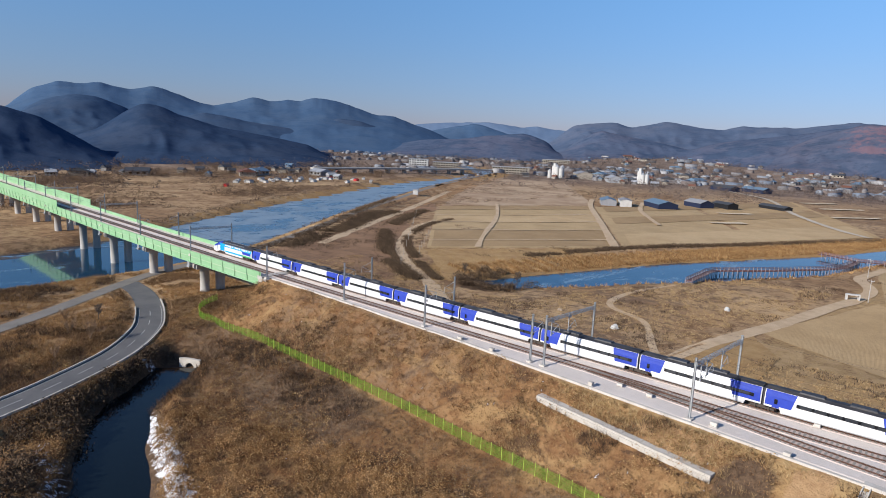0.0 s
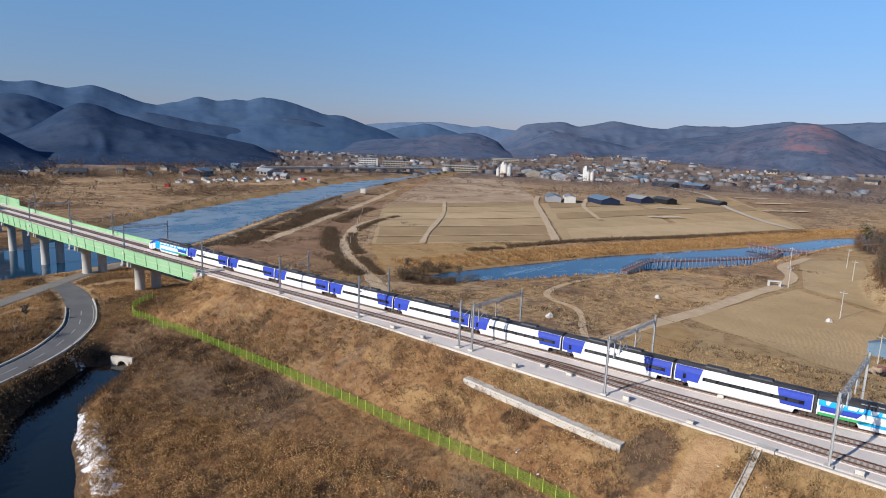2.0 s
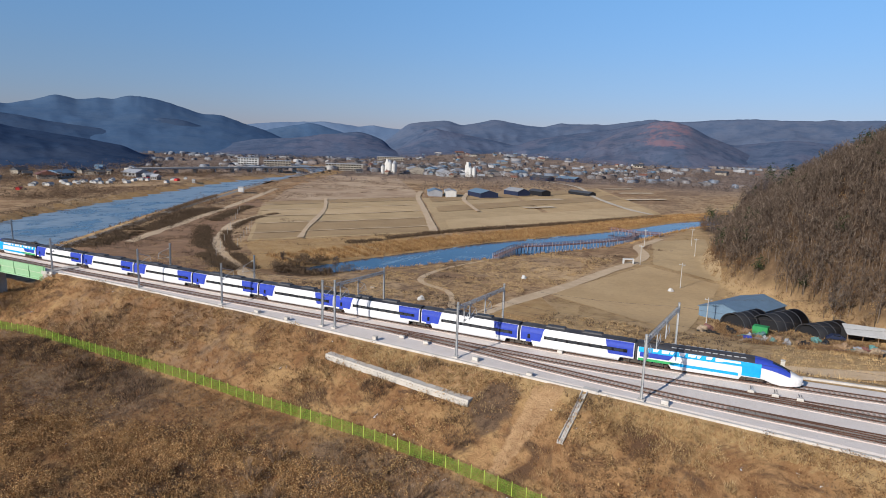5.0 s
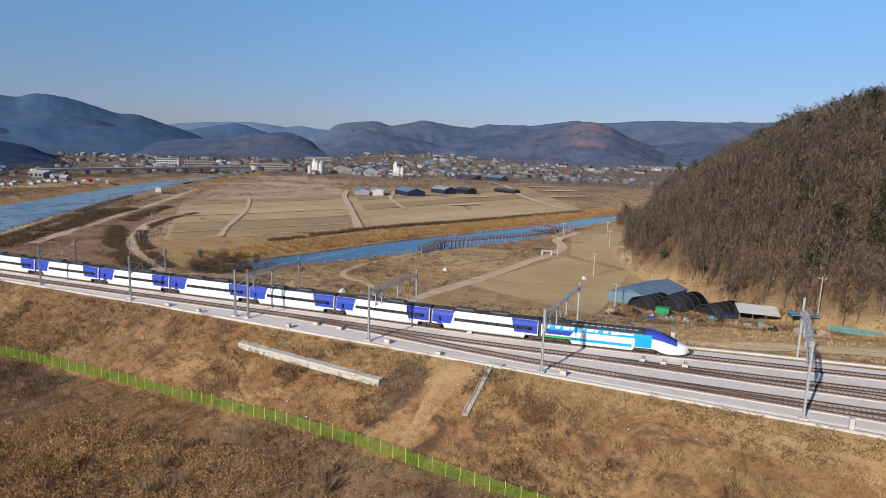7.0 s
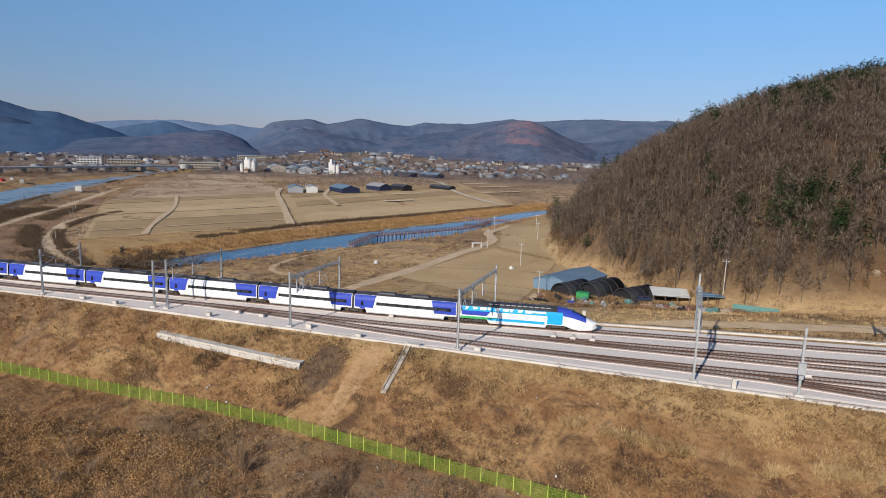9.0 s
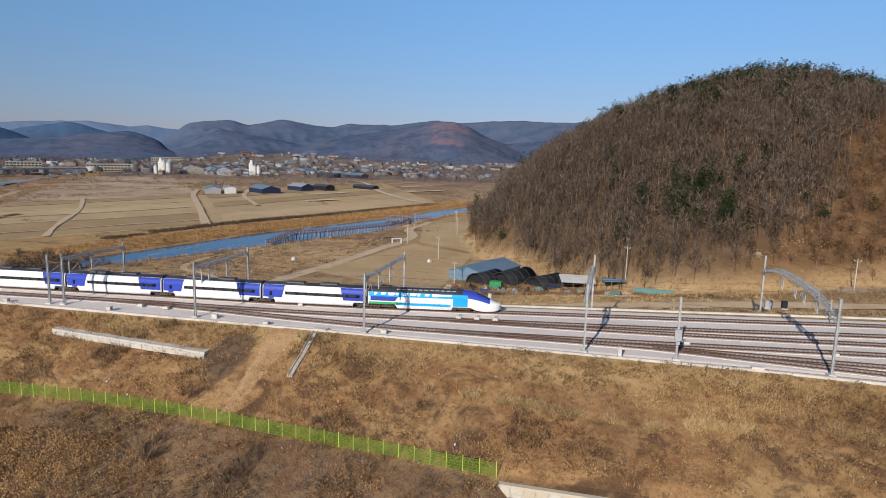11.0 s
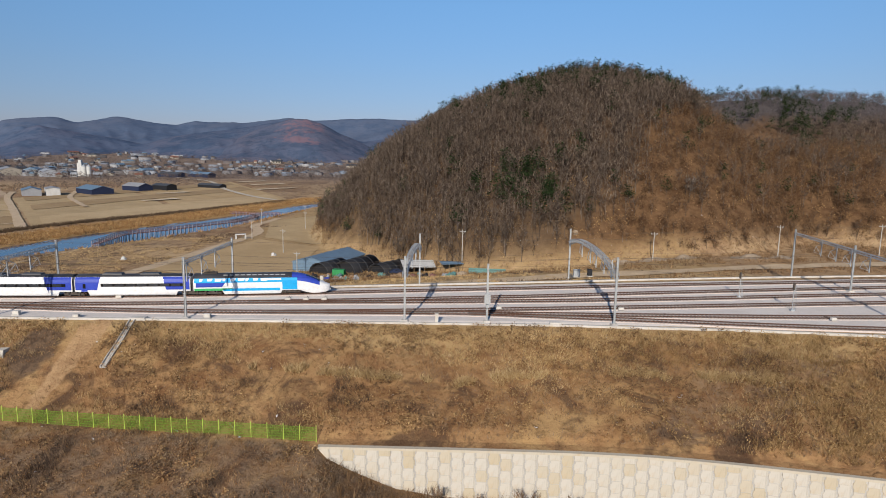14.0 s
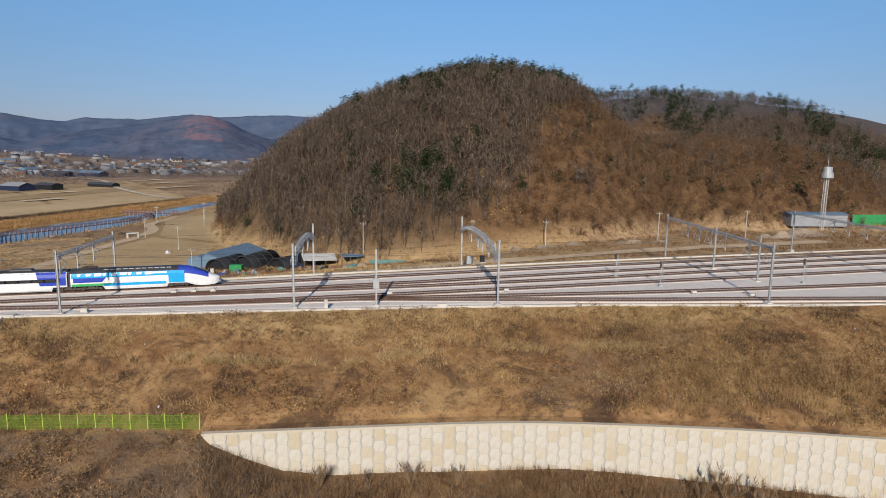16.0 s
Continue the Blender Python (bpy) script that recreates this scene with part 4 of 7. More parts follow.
portal((-32.7, 81.8, 0), (-32.7, 98.2, 0), 8.4, "beam", [TRACK_C, TRACK_B, TRACK_A], "grey steel portal with a lattice beam over three tracks")
portal((-4.2, 81.8, 0), (-4.0, 102.6, -0.2), 8.7, "beam", [TRACK_C, TRACK_B, TRACK_A], "grey steel portal with hanging arms beside a turnout")
portal((28.2, 82.2, 0), (29.6, 108.0, -0.4), 9.3, "arch", [TRACK_C, TRACK_B, TRACK_A], "grey lattice portal with a bowed girder")
portal((59.4, 81.6, 0), (59.7, 116.2, -0.4), 9.7, "arch", [TRACK_E, TRACK_C, TRACK_D, TRACK_B, TRACK_A], "wide grey lattice portal with a bowed girder")
portal((103.5, 78.3, 0), (110, 124.5, -0.6), 9.4, "beam", [TRACK_F, TRACK_E, TRACK_C, TRACK_D, TRACK_B, TRACK_A], "long steel portal across the whole yard")
portal((142, 77, 0), (150, 134.0, -0.6), 9.4, "beam", [TRACK_E, TRACK_C, TRACK_D, TRACK_B, TRACK_A], "long steel portal at the far end of the yard")
portal((-58.0, 82.3, 0), (-58.0, 96.8, -1.0), 8.2, "beam", [TRACK_B, TRACK_A], "grey steel portal over two tracks")
single_mast(-60.6, 82.0, 8.4, 1, "grey steel mast on the embankment edge")
mid = thing("overhead_line_mast", "tall bare steel mast with a switch box", "mast", "single overhead line masts")
mast(mid, 40.5, 82.4, 0, 8.8)
part("switch_box", Mesh().box((40.5, 82.1, 3.6), (0.9, 0.35, 1.5)).box((40.5, 82.1, 2.5), (0.5, 0.25, 0.5)), "steel", mid, "grey switch box")
for x in (-86.0, -111.5):
    single_mast(x, float(near_edge(x)) + 1.6, 8.4, 1, "grey steel mast on the embankment edge")
    single_mast(x - 2.5, float(far_edge(x)) - 1.2, 8.2, -1, "grey steel mast on the far side of the bed")
for x, y in ((112.0, 105.5), (113.0, 92.5)):
    mid = thing("overhead_line_mast", "slim steel post between the yard tracks", "mast", "posts between the tracks")
    mast(mid, x, y + 2.4, 0, 8.9)


def wire(points, label):
    m, pts = Mesh(), []
    for a, b in zip(points[:-1], points[1:]):
        for k in range(8):
            t = k / 8
            pts.append((a[0] + (b[0] - a[0]) * t, a[1] + (b[1] - a[1]) * t, a[2] + (b[2] - a[2]) * t - 4 * a[3] * t * (1 - t)))
    m.tube(pts, 0.016, 4)
    return solid("overhead_wire", m, "bogie", label, "wire", "overhead wires")


SUPPORTS = [-459, -416, -382, -348, -314, -280, -246, -212, -178, -139, -111.5, -86, -58, -32.7, -4.1, 28.8, 59.5, 106, 146, 200]
for line, name in ((TRACK_A, "far"), (TRACK_B, "near")):
    ys = [(x, on_line(line, x)[0]) for x in SUPPORTS]
    wire([(x, y, 7.1, 0.75) for x, y in ys], "sagging messenger wire above the %s through track" % name)
    wire([(x, y, 5.5, 0.02) for x, y in ys], "taut contact wire above the %s through track" % name)
wire([(x, float(far_edge(x)) + 0.2, 8.7, 0.6) for x in SUPPORTS if x > -140], "feeder wire along the far mast tops")
wire([(x, float(near_edge(x)) + 1.2, 8.6, 0.6) for x in SUPPORTS if x > -140], "feeder wire along the near mast tops")


def signal(x, y, label):
    t = thing("railway_signal", label, "signal", "yard signals")
    part("post", Mesh().tube([(x, y, 0), (x, y, 4.6)], 0.07, 8).box((x, y, 0.15), (0.7, 0.7, 0.3), 0, 0.8), "steel", t)
    part("lamp_box", Mesh().box((x - 0.1, y - 0.05, 4.1), (0.22, 0.34, 1.1)).box((x - 0.24, y - 0.05, 4.3), (0.1, 0.26, 0.26)).box((x - 0.24, y - 0.05, 3.9), (0.1, 0.26, 0.26)), "bogie", t, "black lamp box")
    lad = Mesh()
    for s in (-0.2, 0.2):
        lad.tube([(x + 0.5, y + s, 0), (x + 0.25, y + s, 4.4)], 0.025, 4)
    for k in range(11):
        lad.tube([(x + 0.5 - 0.022 * k, y - 0.2, 0.35 + 0.38 * k), (x + 0.5 - 0.022 * k, y + 0.2, 0.35 + 0.38 * k)], 0.02, 4)
    part("ladder", lad, "steel", t, "slim steel ladder")


signal(87.5, 101.3, "two-lamp signal on a slim post between yard tracks")
signal(92.0, 92.2, "two-lamp signal on a slim post between yard tracks")
signal(121.0, 92.8, "signal post at the widening of the yard")


def point_machine(x, y, a, label):
    t = thing("point_machine", label, "point machine", "point machines", at=pose(x, y, 0.1, 0, 0, a))
    part("housing", Mesh().box((0, 0, 0.25), (0.9, 0.5, 0.4), 0, 0.85), "pale_concrete", t)
    part("drive_rod", Mesh().tube([(0, 0.2, 0.12), (0, 2.6, 0.12)], 0.04, 5).tube([(0.3, 0.2, 0.12), (0.3, 2.6, 0.12)], 0.03, 5), "bogie", t)


for x, y in ((-45, 84.6), (-40, 84.4), (8, 93.6), (11, 94.0), (14, 94.3), (43, 90.0), (-20, 93.4), (63, 90.4), (95, 86.0), (104, 83.2)):
    point_machine(x, y, 6, "pale point machine beside a turnout")


def cabinet(x, y, z, s, label, material="pale_concrete"):
    t = thing("trackside_cabinet", label, "cabinet", "trackside cabinets")
    part("case", Mesh().box((x, y, z + s[2] / 2 + 0.1), s), material, t)
    part("lid", Mesh().box((x, y, z + s[2] + 0.14), (s[0] + 0.12, s[1] + 0.12, 0.08), 0, 0.9), material, t)
    part("plinth", Mesh().box((x, y, z + 0.05), (s[0] + 0.2, s[1] + 0.2, 0.2)), "concrete", t)


for x, y, s in ((-29.5, 82.3, (0.9, 0.6, 0.5)), (-1.2, 82.3, (0.9, 0.6, 0.5)), (-76, 80.9, (1.0, 0.7, 0.4)), (-68, 80.6, (0.8, 0.6, 0.5)), (-48, 81.0, (0.7, 0.6, 0.6)), (33.0, 81.4, (0.5, 0.5, 1.3)), (50.5, 81.2, (1.5, 0.6, 0.3)), (-20, 81.2, (0.8, 0.6, 0.4))):
    cabinet(x, y, 0.0, s, "small pale cable cabinet at the edge of the bed")
cabinet(11.2, 107.3, -0.1, (0.6, 0.6, 1.5), "tall white cabinet at the far edge of the bed")
cabinet(-71, 92.0, -0.1, (0.6, 0.5, 1.3), "white cabinet beside the far track")


# ---- bridge ----
bridge = thing("railway_bridge", "long railway bridge with light green girders on round concrete piers", "bridge", kind="structure")
xs = np.arange(-700, -137, 6.0)
edge = lambda x: np.interp(x, NEAR[:, 0], NEAR[:, 1], left=None) - 0.6 if x > -460 else 59.9 - 0.030 * (-460 - x)
axis = [(float(x), float(edge(x)) + 6.5, 0.0) for x in xs]
part("deck", Mesh().sweep(axis, [(-6.5, -0.5), (-6.5, 0.02), (6.5, 0.02), (6.5, -0.5)]), "ballast", bridge, "grey ballasted deck")
for s in (-1, 1):
    part("girder", Mesh().sweep(axis, [(s * 6.0, -2.3), (s * 6.0, -0.45), (s * 6.35, -0.45), (s * 6.35, -2.0), (s * 6.5, -2.05), (s * 6.5, -2.3)]), "bridge_green", bridge, "light green steel girder")
    part("parapet", Mesh().sweep(axis, [(s * 6.42, -0.42), (s * 6.42, 1.15), (s * 6.36, 1.2), (s * 6.62, 1.2), (s * 6.56, 1.15), (s * 6.56, -0.42)]), "bridge_green", bridge, "pale green parapet panels")
    part("noise_barrier", Mesh().sweep([p for p in axis if p[0] < -292], [(s * 6.3, 1.15), (s * 6.3, 3.6), (s * 6.4, 3.7), (s * 6.5, 3.6), (s * 6.5, 1.15)]), "bridge_green", bridge, "tall green noise barrier")
    rib = Mesh()
    for p in axis[::1]:
        rib.box((p[0], p[1] - s * 6.6, 0.3), (0.18, 0.16, 1.7)).box((p[0], p[1] - s * 6.45, -1.3), (0.14, 0.2, 1.6))
    part("stiffener", rib, "bridge_green", bridge)
part("soffit", Mesh().sweep(axis, [(-4.6, -3.1), (-5.9, -0.6), (5.9, -0.6), (4.6, -3.1)]), "concrete", bridge, "grey box girder below the deck")
for x in range(-178, -700, -34):
    y = float(edge(x)) + 6.5
    zb = min(float(height(x, y)), -11.5) - 2.0
    part("pier", Mesh().tube([(x, y - 2.4, zb), (x, y - 2.4, -4.4)], 1.35, 14).tube([(x, y + 2.4, zb), (x, y + 2.4, -4.4)], 1.35, 14), "concrete", bridge, "pair of round concrete columns", True)
    part("pier_cap", Mesh().box((x, y, -3.75), (2.9, 10.6, 1.3)).box((x, y, -4.7), (2.7, 7.6, 0.7), 0, 1.05), "concrete", bridge, "grey concrete pier cap")
    for s in (-5.9, 5.9):
        part("service_bracket", Mesh().box((x, y + s * 1.16, -3.4), (1.6, 1.0, 0.5)).box((x, y + s * 1.2, -2.6), (1.4, 0.1, 1.1)), "steel", bridge)
part("abutment", Mesh().box((-140.5, float(edge(-140)) + 6.5, -3.9), (4.0, 13.6, 7.4)).box((-141.6, float(edge(-140)) + 6.5, -0.2), (2.4, 13.8, 0.9)), "concrete", bridge, "grey concrete abutment")
for x in range(-178, -700, -34):
    y = float(edge(x))
    if (x // 34) % 2 == 0:
        portal((x, y + 0.2, 0), (x, y + 12.8, 0), 7.8, "beam", [], "steel portal standing on the bridge piers")
    else:
        single_mast(x, y + 0.3, 7.8, 1, "steel mast on the bridge parapet")
        single_mast(x, y + 12.7, 7.8, -1, "steel mast on the bridge parapet")
single_mast(-139.5, float(edge(-139)) + 0.4, 8.2, 1, "steel mast at the bridge end")


# ---- mesh fence at the foot of the embankment ----
MAT["fence_post"] = two_tone("yellow_green_post", (0.42, 0.55, 0.08), (0.50, 0.60, 0.14), 4, 0.2, 0.5)
fence = thing("mesh_fence", "yellow-green welded mesh fence along the embankment foot", "fence", kind="structure")
pm = Mesh().box((0, 0, 0.95), (0.07, 0.07, 2.1)).box((0, 0, 2.02), (0.09, 0.09, 0.05)).data("post", "fence_post")
gm = Mesh()
for k in range(25):
    gm.box((0.08 * k + 0.04, 0, 0.95), (0.02, 0.01, 1.75))
for k in range(6):
    gm.box((1.0, 0.012, 0.12 + 0.33 * k), (2.0, 0.015, 0.03))
gm = gm.data("panel", "fence")
run = np.r_[0, np.cumsum(np.linalg.norm(np.diff(FENCE_LINE[:, :2], axis=0), axis=1))]
stops = np.arange(0, run[-1], 2.0)
fx, fy = np.interp(stops, run, FENCE_LINE[:, 0]), np.interp(stops, run, FENCE_LINE[:, 1])
fz = height(fx, fy)
k = np.ones(5) / 5
fz = np.convolve(np.pad(fz, 2, "edge"), k, "valid")
for i in range(len(stops)):
    p = part("post", pm, None, fence)
    p.matrix_basis = pose(fx[i], fy[i], fz[i])
    if i + 1 < len(stops):
        g = part("panel", gm, None, fence)
        a = math.atan2(fy[i + 1] - fy[i], fx[i + 1] - fx[i])
        g.matrix_basis = Matrix(((math.cos(a), -math.sin(a), 0, fx[i]), (math.sin(a), math.cos(a), 0, fy[i]), ((fz[i + 1] - fz[i]) / 2, 0, 1, fz[i]), (0, 0, 0, 1)))


# ---- panelled retaining wall ----
def panel_material():
    """Cream precast concrete; each panel has its own tone, with weather streaks down the face."""
    n = Nodes("cream_precast_concrete")
    c = n.mix(n.ramp(n.each(), 0.45, 1.15), (0.55, 0.515, 0.45), (0.50, 0.425, 0.30))
    c = n.mix(n.maths("MULTIPLY", n.ramp(n.noise(1.3, 5, 0.7), 0.5, 0.75), 0.55), c, (0.50, 0.37, 0.21))
    c = n.mix(n.maths("MULTIPLY", n.ramp(n.noise(0.35, 4, 0.7, (1, 1, 0.15)), 0.5, 0.8), 0.5), c, (0.30, 0.27, 0.22))
    n.bump(n.noise(0.12, 3, 0.7), 0.01, 0.7)
    return n.done(c, 0.9, 0, 0.2)


MAT["wall_panel"] = panel_material()
wall = thing("wall_retaining", "cream precast retaining wall below the slope", "retaining wall", kind="structure")
run = np.r_[0, np.cumsum(np.linalg.norm(np.diff(WALL_LINE[:, :2], axis=0), axis=1))]
part("backing", Mesh().sweep([(p[0], p[1], 0) for p in WALL_LINE], [(-0.25, -18.6), (-0.25, -9.2), (0.35, -9.24), (0.35, -18.6)]), "concrete", wall, "grey concrete backing")
part("coping", Mesh().sweep([(p[0], p[1], 0) for p in WALL_LINE], [(-0.12, -9.4), (-0.12, -9.1), (0.5, -9.1), (0.5, -9.4)]), "wall_panel", wall, "cream concrete coping")
W, H = 1.42, 1.5


def panel_mesh(top, bottom, edge_in):
    """A precast panel with stepped sides, bevelled towards its face; y points out of the wall."""
    w, e = W / 2 - 0.02, edge_in
    o = [(-w + e, bottom), (w - e, bottom), (w - e, bottom + 0.3), (w, bottom + 0.45), (w, top - 0.45), (w - e, top - 0.3), (w - e, top), (-w + e, top), (-w + e, top - 0.3), (-w, top - 0.45), (-w, bottom + 0.45), (-w + e, bottom + 0.3)]
    n = len(o)
    cz = (top + bottom) / 2
    m = Mesh()
    m.v = [(x, 0, z) for x, z in o] + [(x * 0.955, -0.06, cz + (z - cz) * 0.96) for x, z in o]
    m.f = [tuple(range(n, 2 * n))] + [(i, (i + 1) % n, n + (i + 1) % n, n + i) for i in range(n)]
    return m.data("panel", "wall_panel")


full, half = panel_mesh(H / 2 - 0.02, -H / 2 + 0.02, 0.13), panel_mesh(H / 4 - 0.01, -H / 4 + 0.01, 0.0)
for c in range(int(run[-1] / W)):
    s = (c + 0.5) * W
    x, y = float(np.interp(s, run, WALL_LINE[:, 0])), float(np.interp(s, run, WALL_LINE[:, 1]))
    x2, y2 = float(np.interp(s + 0.5, run, WALL_LINE[:, 0])), float(np.interp(s + 0.5, run, WALL_LINE[:, 1]))
    a = math.degrees(math.atan2(y2 - y, x2 - x))
    floor_z = float(height(x, y - 1.2)) - 0.8
    z, odd = -9.36, c % 2
    if odd:
        p = part("panel", half, None, wall)
        p.matrix_basis = pose(x, y - 0.36, z - H / 4, 0, 0, a)
        z -= H / 2
    while z > floor_z:
        p = part("panel", full, None, wall)
        p.matrix_basis = pose(x, y - 0.36 + random.uniform(-0.012, 0.012), z - H / 2, 0, 0, a)
        z -= H
vm = Mesh()
for p in WALL_LINE:
    for dy, z in ((0.05, -9.16), (1.2, -8.9), (2.9, float(height(p[0], p[1] + 2.9)) + 0.02)):
        vm.v.append((float(p[0]), float(p[1]) + dy, z))
vm.f = [(3 * i + k, 3 * i + 3 + k, 3 * i + 4 + k, 3 * i + 1 + k) for i in range(len(WALL_LINE) - 1) for k in range(2)]
solid("ground_verge", vm, "verge", "strip of dry grass behind the wall coping", "ground", kind="structure")


# ---- rough low wall and drain on the slope ----
low = thing("low_wall", "weathered white low wall lying across the slope", "low wall", kind="structure")
blocks = [Mesh().box((0, 0, 0), (1.0, 1.35, 0.5), 0, 0.985).box((0, -0.55, -0.42), (1.0, 0.5, 0.7), 0, 0.985).data("block", "pale_concrete"), Mesh().box((0, 0, 0.03), (1.0, 1.28, 0.46), 0, 0.98).box((0.02, -0.52, -0.42), (0.99, 0.52, 0.7), 0, 0.98).data("block", "pale_concrete")]
low_z = lambda x: -2.25 - 0.8 * (x + 53.5) / 26.8
for k in range(28):
    t = k / 27
    x, y = -53.5 + 26.8 * t, 76.1 - 1.2 * t
    b = part("block", blocks[k % 2], None, low)
    b.matrix_basis = pose(x, y, low_z(x) + random.uniform(-0.03, 0.03), random.uniform(-1, 1), 0, -2.6)
drain = thing("drain_chute", "concrete drain chute running down the slope", "drain", kind="structure")
dl = [(-11.4 - 0.03 * k, 80.5 - 0.62 * k) for k in range(14)]
part("channel", Mesh().sweep([(x, y, float(height(x, y)) + 0.12) for x, y in dl], [(-0.42, -0.4), (-0.42, 0.2), (-0.3, 0.2), (-0.26, -0.08), (0.26, -0.08), (0.3, 0.2), (0.42, 0.2), (0.42, -0.4)]), "concrete", drain)
part("inlet", Mesh().box((-10.8, 81.0, 0.1), (2.4, 1.2, 0.5), 0, 0.9), "pale_concrete", drain)


# ---- high-speed train on the far through track ----
def shell(length, z_top=3.92, n=2, half=1.46):
    """Rings of the body's section from the skirt over the roof to the other skirt."""
    s = [(-half + 0.12, 0.42), (-half + 0.02, 0.75), (-half, 1.3), (-half - 0.01, 2.0), (-half + 0.02, 2.75), (-half + 0.12, 3.25), (-half + 0.36, 3.62), (-half + 0.75, z_top - 0.1), (0, z_top)]
    return s + [(-y, z) for y, z in reversed(s[:-1])]


def side_strip(m, x0, x1, z0, z1, out=0.018, lean0=0.0, lean1=0.0, half=1.46, cuts=3, sides=(-1, 1)):
    """Both sides' strip of paint or glass, following the body's curve a little proud of it."""
    prof = shell(1)
    zs, ys = [p[1] for p in prof[:9]], [-p[0] for p in prof[:9]]
    for side in sides:
        vs = []
        levels = sorted({z0, z1} | {z for z in zs if z0 < z < z1})
        for z in levels:
            t = (z - z0) / (z1 - z0)
            y = float(np.interp(z, zs, ys)) + out
            vs += [(x0 + lean0 * t, side * y, z), (x1 + lean1 * t, side * y, z)]
        fs = [(2 * k, 2 * k + 1, 2 * k + 3, 2 * k + 2) for k in range(len(levels) - 1)]
        if side > 0:
            fs = [tuple(reversed(f)) for f in fs]
        m.add(vs, fs)
    return m


def both(name, x0, x1, z0, z1, *rest, parent, **more):
    """The same strip on each side of a car, as one part a side; rest: how proud it lies, the paint, the label."""
    material, label = rest[-2:]
    return [part(name, side_strip(Mesh(), x0, x1, z0, z1, *rest[:-2], sides=(sd,), **more), material, parent, label) for sd in (-1, 1)]


def loft(rings, faces_ok):
    """Skin over rings of equal count; faces_ok(ring, k) picks the faces of one part."""
    n, m = len(rings[0]), Mesh()
    m.v = [p for r in rings for p in r]
    m.f = [(i * n + k, (i + 1) * n + k, (i + 1) * n + k + 1, i * n + k + 1) for i in range(len(rings) - 1) for k in range(n - 1) if faces_ok(i, k)]
    return m


def bogie(parent, x):
    m = Mesh()
    for s in (-1, 1):
        m.box((x, s * 1.12, 0.72), (3.3, 0.18, 0.3), 0, 0.95).box((x, s * 1.14, 0.95), (0.9, 0.26, 0.3))
        m.tube([(x - 0.9, s * 1.28, 0.55), (x - 0.9, s * 1.28, 1.15)], 0.13, 8).tube([(x + 0.9, s * 1.28, 0.55), (x + 0.9, s * 1.28, 1.15)], 0.13, 8)
    m.box((x, 0, 0.8), (0.8, 2.3, 0.3))
    b = part("bogie", m, "bogie", parent, "dark grimy bogie")
    for dx in (-1.3, 1.3):
        w = Mesh()
        for s in (-1, 1):
            w.tube([(x + dx, s * 0.69, 0.765), (x + dx, s * 0.83, 0.765)], 0.46, 16)
        w.tube([(x + dx, -0.8, 0.765), (x + dx, 0.8, 0.765)], 0.09, 8)
        part("wheelset", w, "rail", b)
    return b


def coach(label):
    """A coach 18.7 m long about its middle; the rails' tops lie at z = 0.3."""
    L, hl = 18.7, 9.18
    t = thing("passenger_car", label, "train car", "coaches of the train")
    s = shell(L)
    # the skirt is cut away over the shared bogies
    rings = [[(x, y * k, max(z, low) if z < 1.2 else 1 + (z - 1) * (0.97 if k < 1 else 1)) for y, z in s] for x, k, low in ((-hl, 0.93, 1.15), (-hl + 0.12, 1, 1.15), (-hl + 2.05, 1, 1.15), (-hl + 2.3, 1, 0.5), (0, 1, 0.5), (hl - 2.3, 1, 0.5), (hl - 2.05, 1, 1.15), (hl - 0.12, 1, 1.15), (hl, 0.93, 1.15))]
    part("body", loft(rings, lambda i, k: k < 6 or k > 9), "white_paint", t, "glossy white body shell", True)
    part("roof", loft(rings, lambda i, k: 6 <= k <= 9), "train_roof", t, "dark grey roof", True)
    for x in (-hl, hl):
        part("end_wall", Mesh().add([(x, y * 0.93, max(z, 1.15)) for y, z in s], [tuple(range(len(s)))]), "train_roof", t)
    part("gangway", Mesh().box((hl + 0.17, 0, 2.1), (0.4, 2.1, 3.0)), "train_roof", t, "dark folding gangway")
    both("livery_panel", -hl + 0.13, -hl + 3.5, 1.45, 3.6, "blue_paint", "deep blue end panel", parent=t, lean1=0.55, cuts=5)
    both("livery_panel", hl - 3.9, hl - 0.13, 1.45, 3.6, "blue_paint", "deep blue end panel", parent=t, lean0=-0.55, cuts=5)
    both("window_band", -hl + 4.1, hl - 1.0, 2.0, 2.52, 0.026, "glass", "black window band", parent=t)
    for k in range(7):
        for sd in (-1, 1):
            part("window", side_strip(Mesh(), -hl + 4.5 + 1.8 * k, -hl + 5.95 + 1.8 * k, 2.06, 2.47, 0.034, cuts=2, sides=(sd,)), MAT["pane"], t, "tinted window pane")
    doors = both("door", -hl + 1.05, -hl + 2.0, 1.2, 2.95, 0.028, "blue_paint", "blue entrance door", parent=t)
    for sd, door in zip((-1, 1), doors):
        part("door_window", side_strip(Mesh(), -hl + 1.3, -hl + 1.75, 1.75, 2.5, 0.036, cuts=2, sides=(sd,)), "glass", door, "dark door window")
    both("skirt_line", -hl + 2.5, hl - 2.5, 0.52, 0.66, 0.02, "steel", "grey skirt line", parent=t, cuts=1)
    for x in (-3.5, 2.5):
        part("roof_unit", Mesh().box((x, 0, 3.98), (3.2, 1.3, 0.22), 0, 0.9), "train_roof", t, "low roof ventilation unit")
    bogie(t, hl + 0.17)
    return t


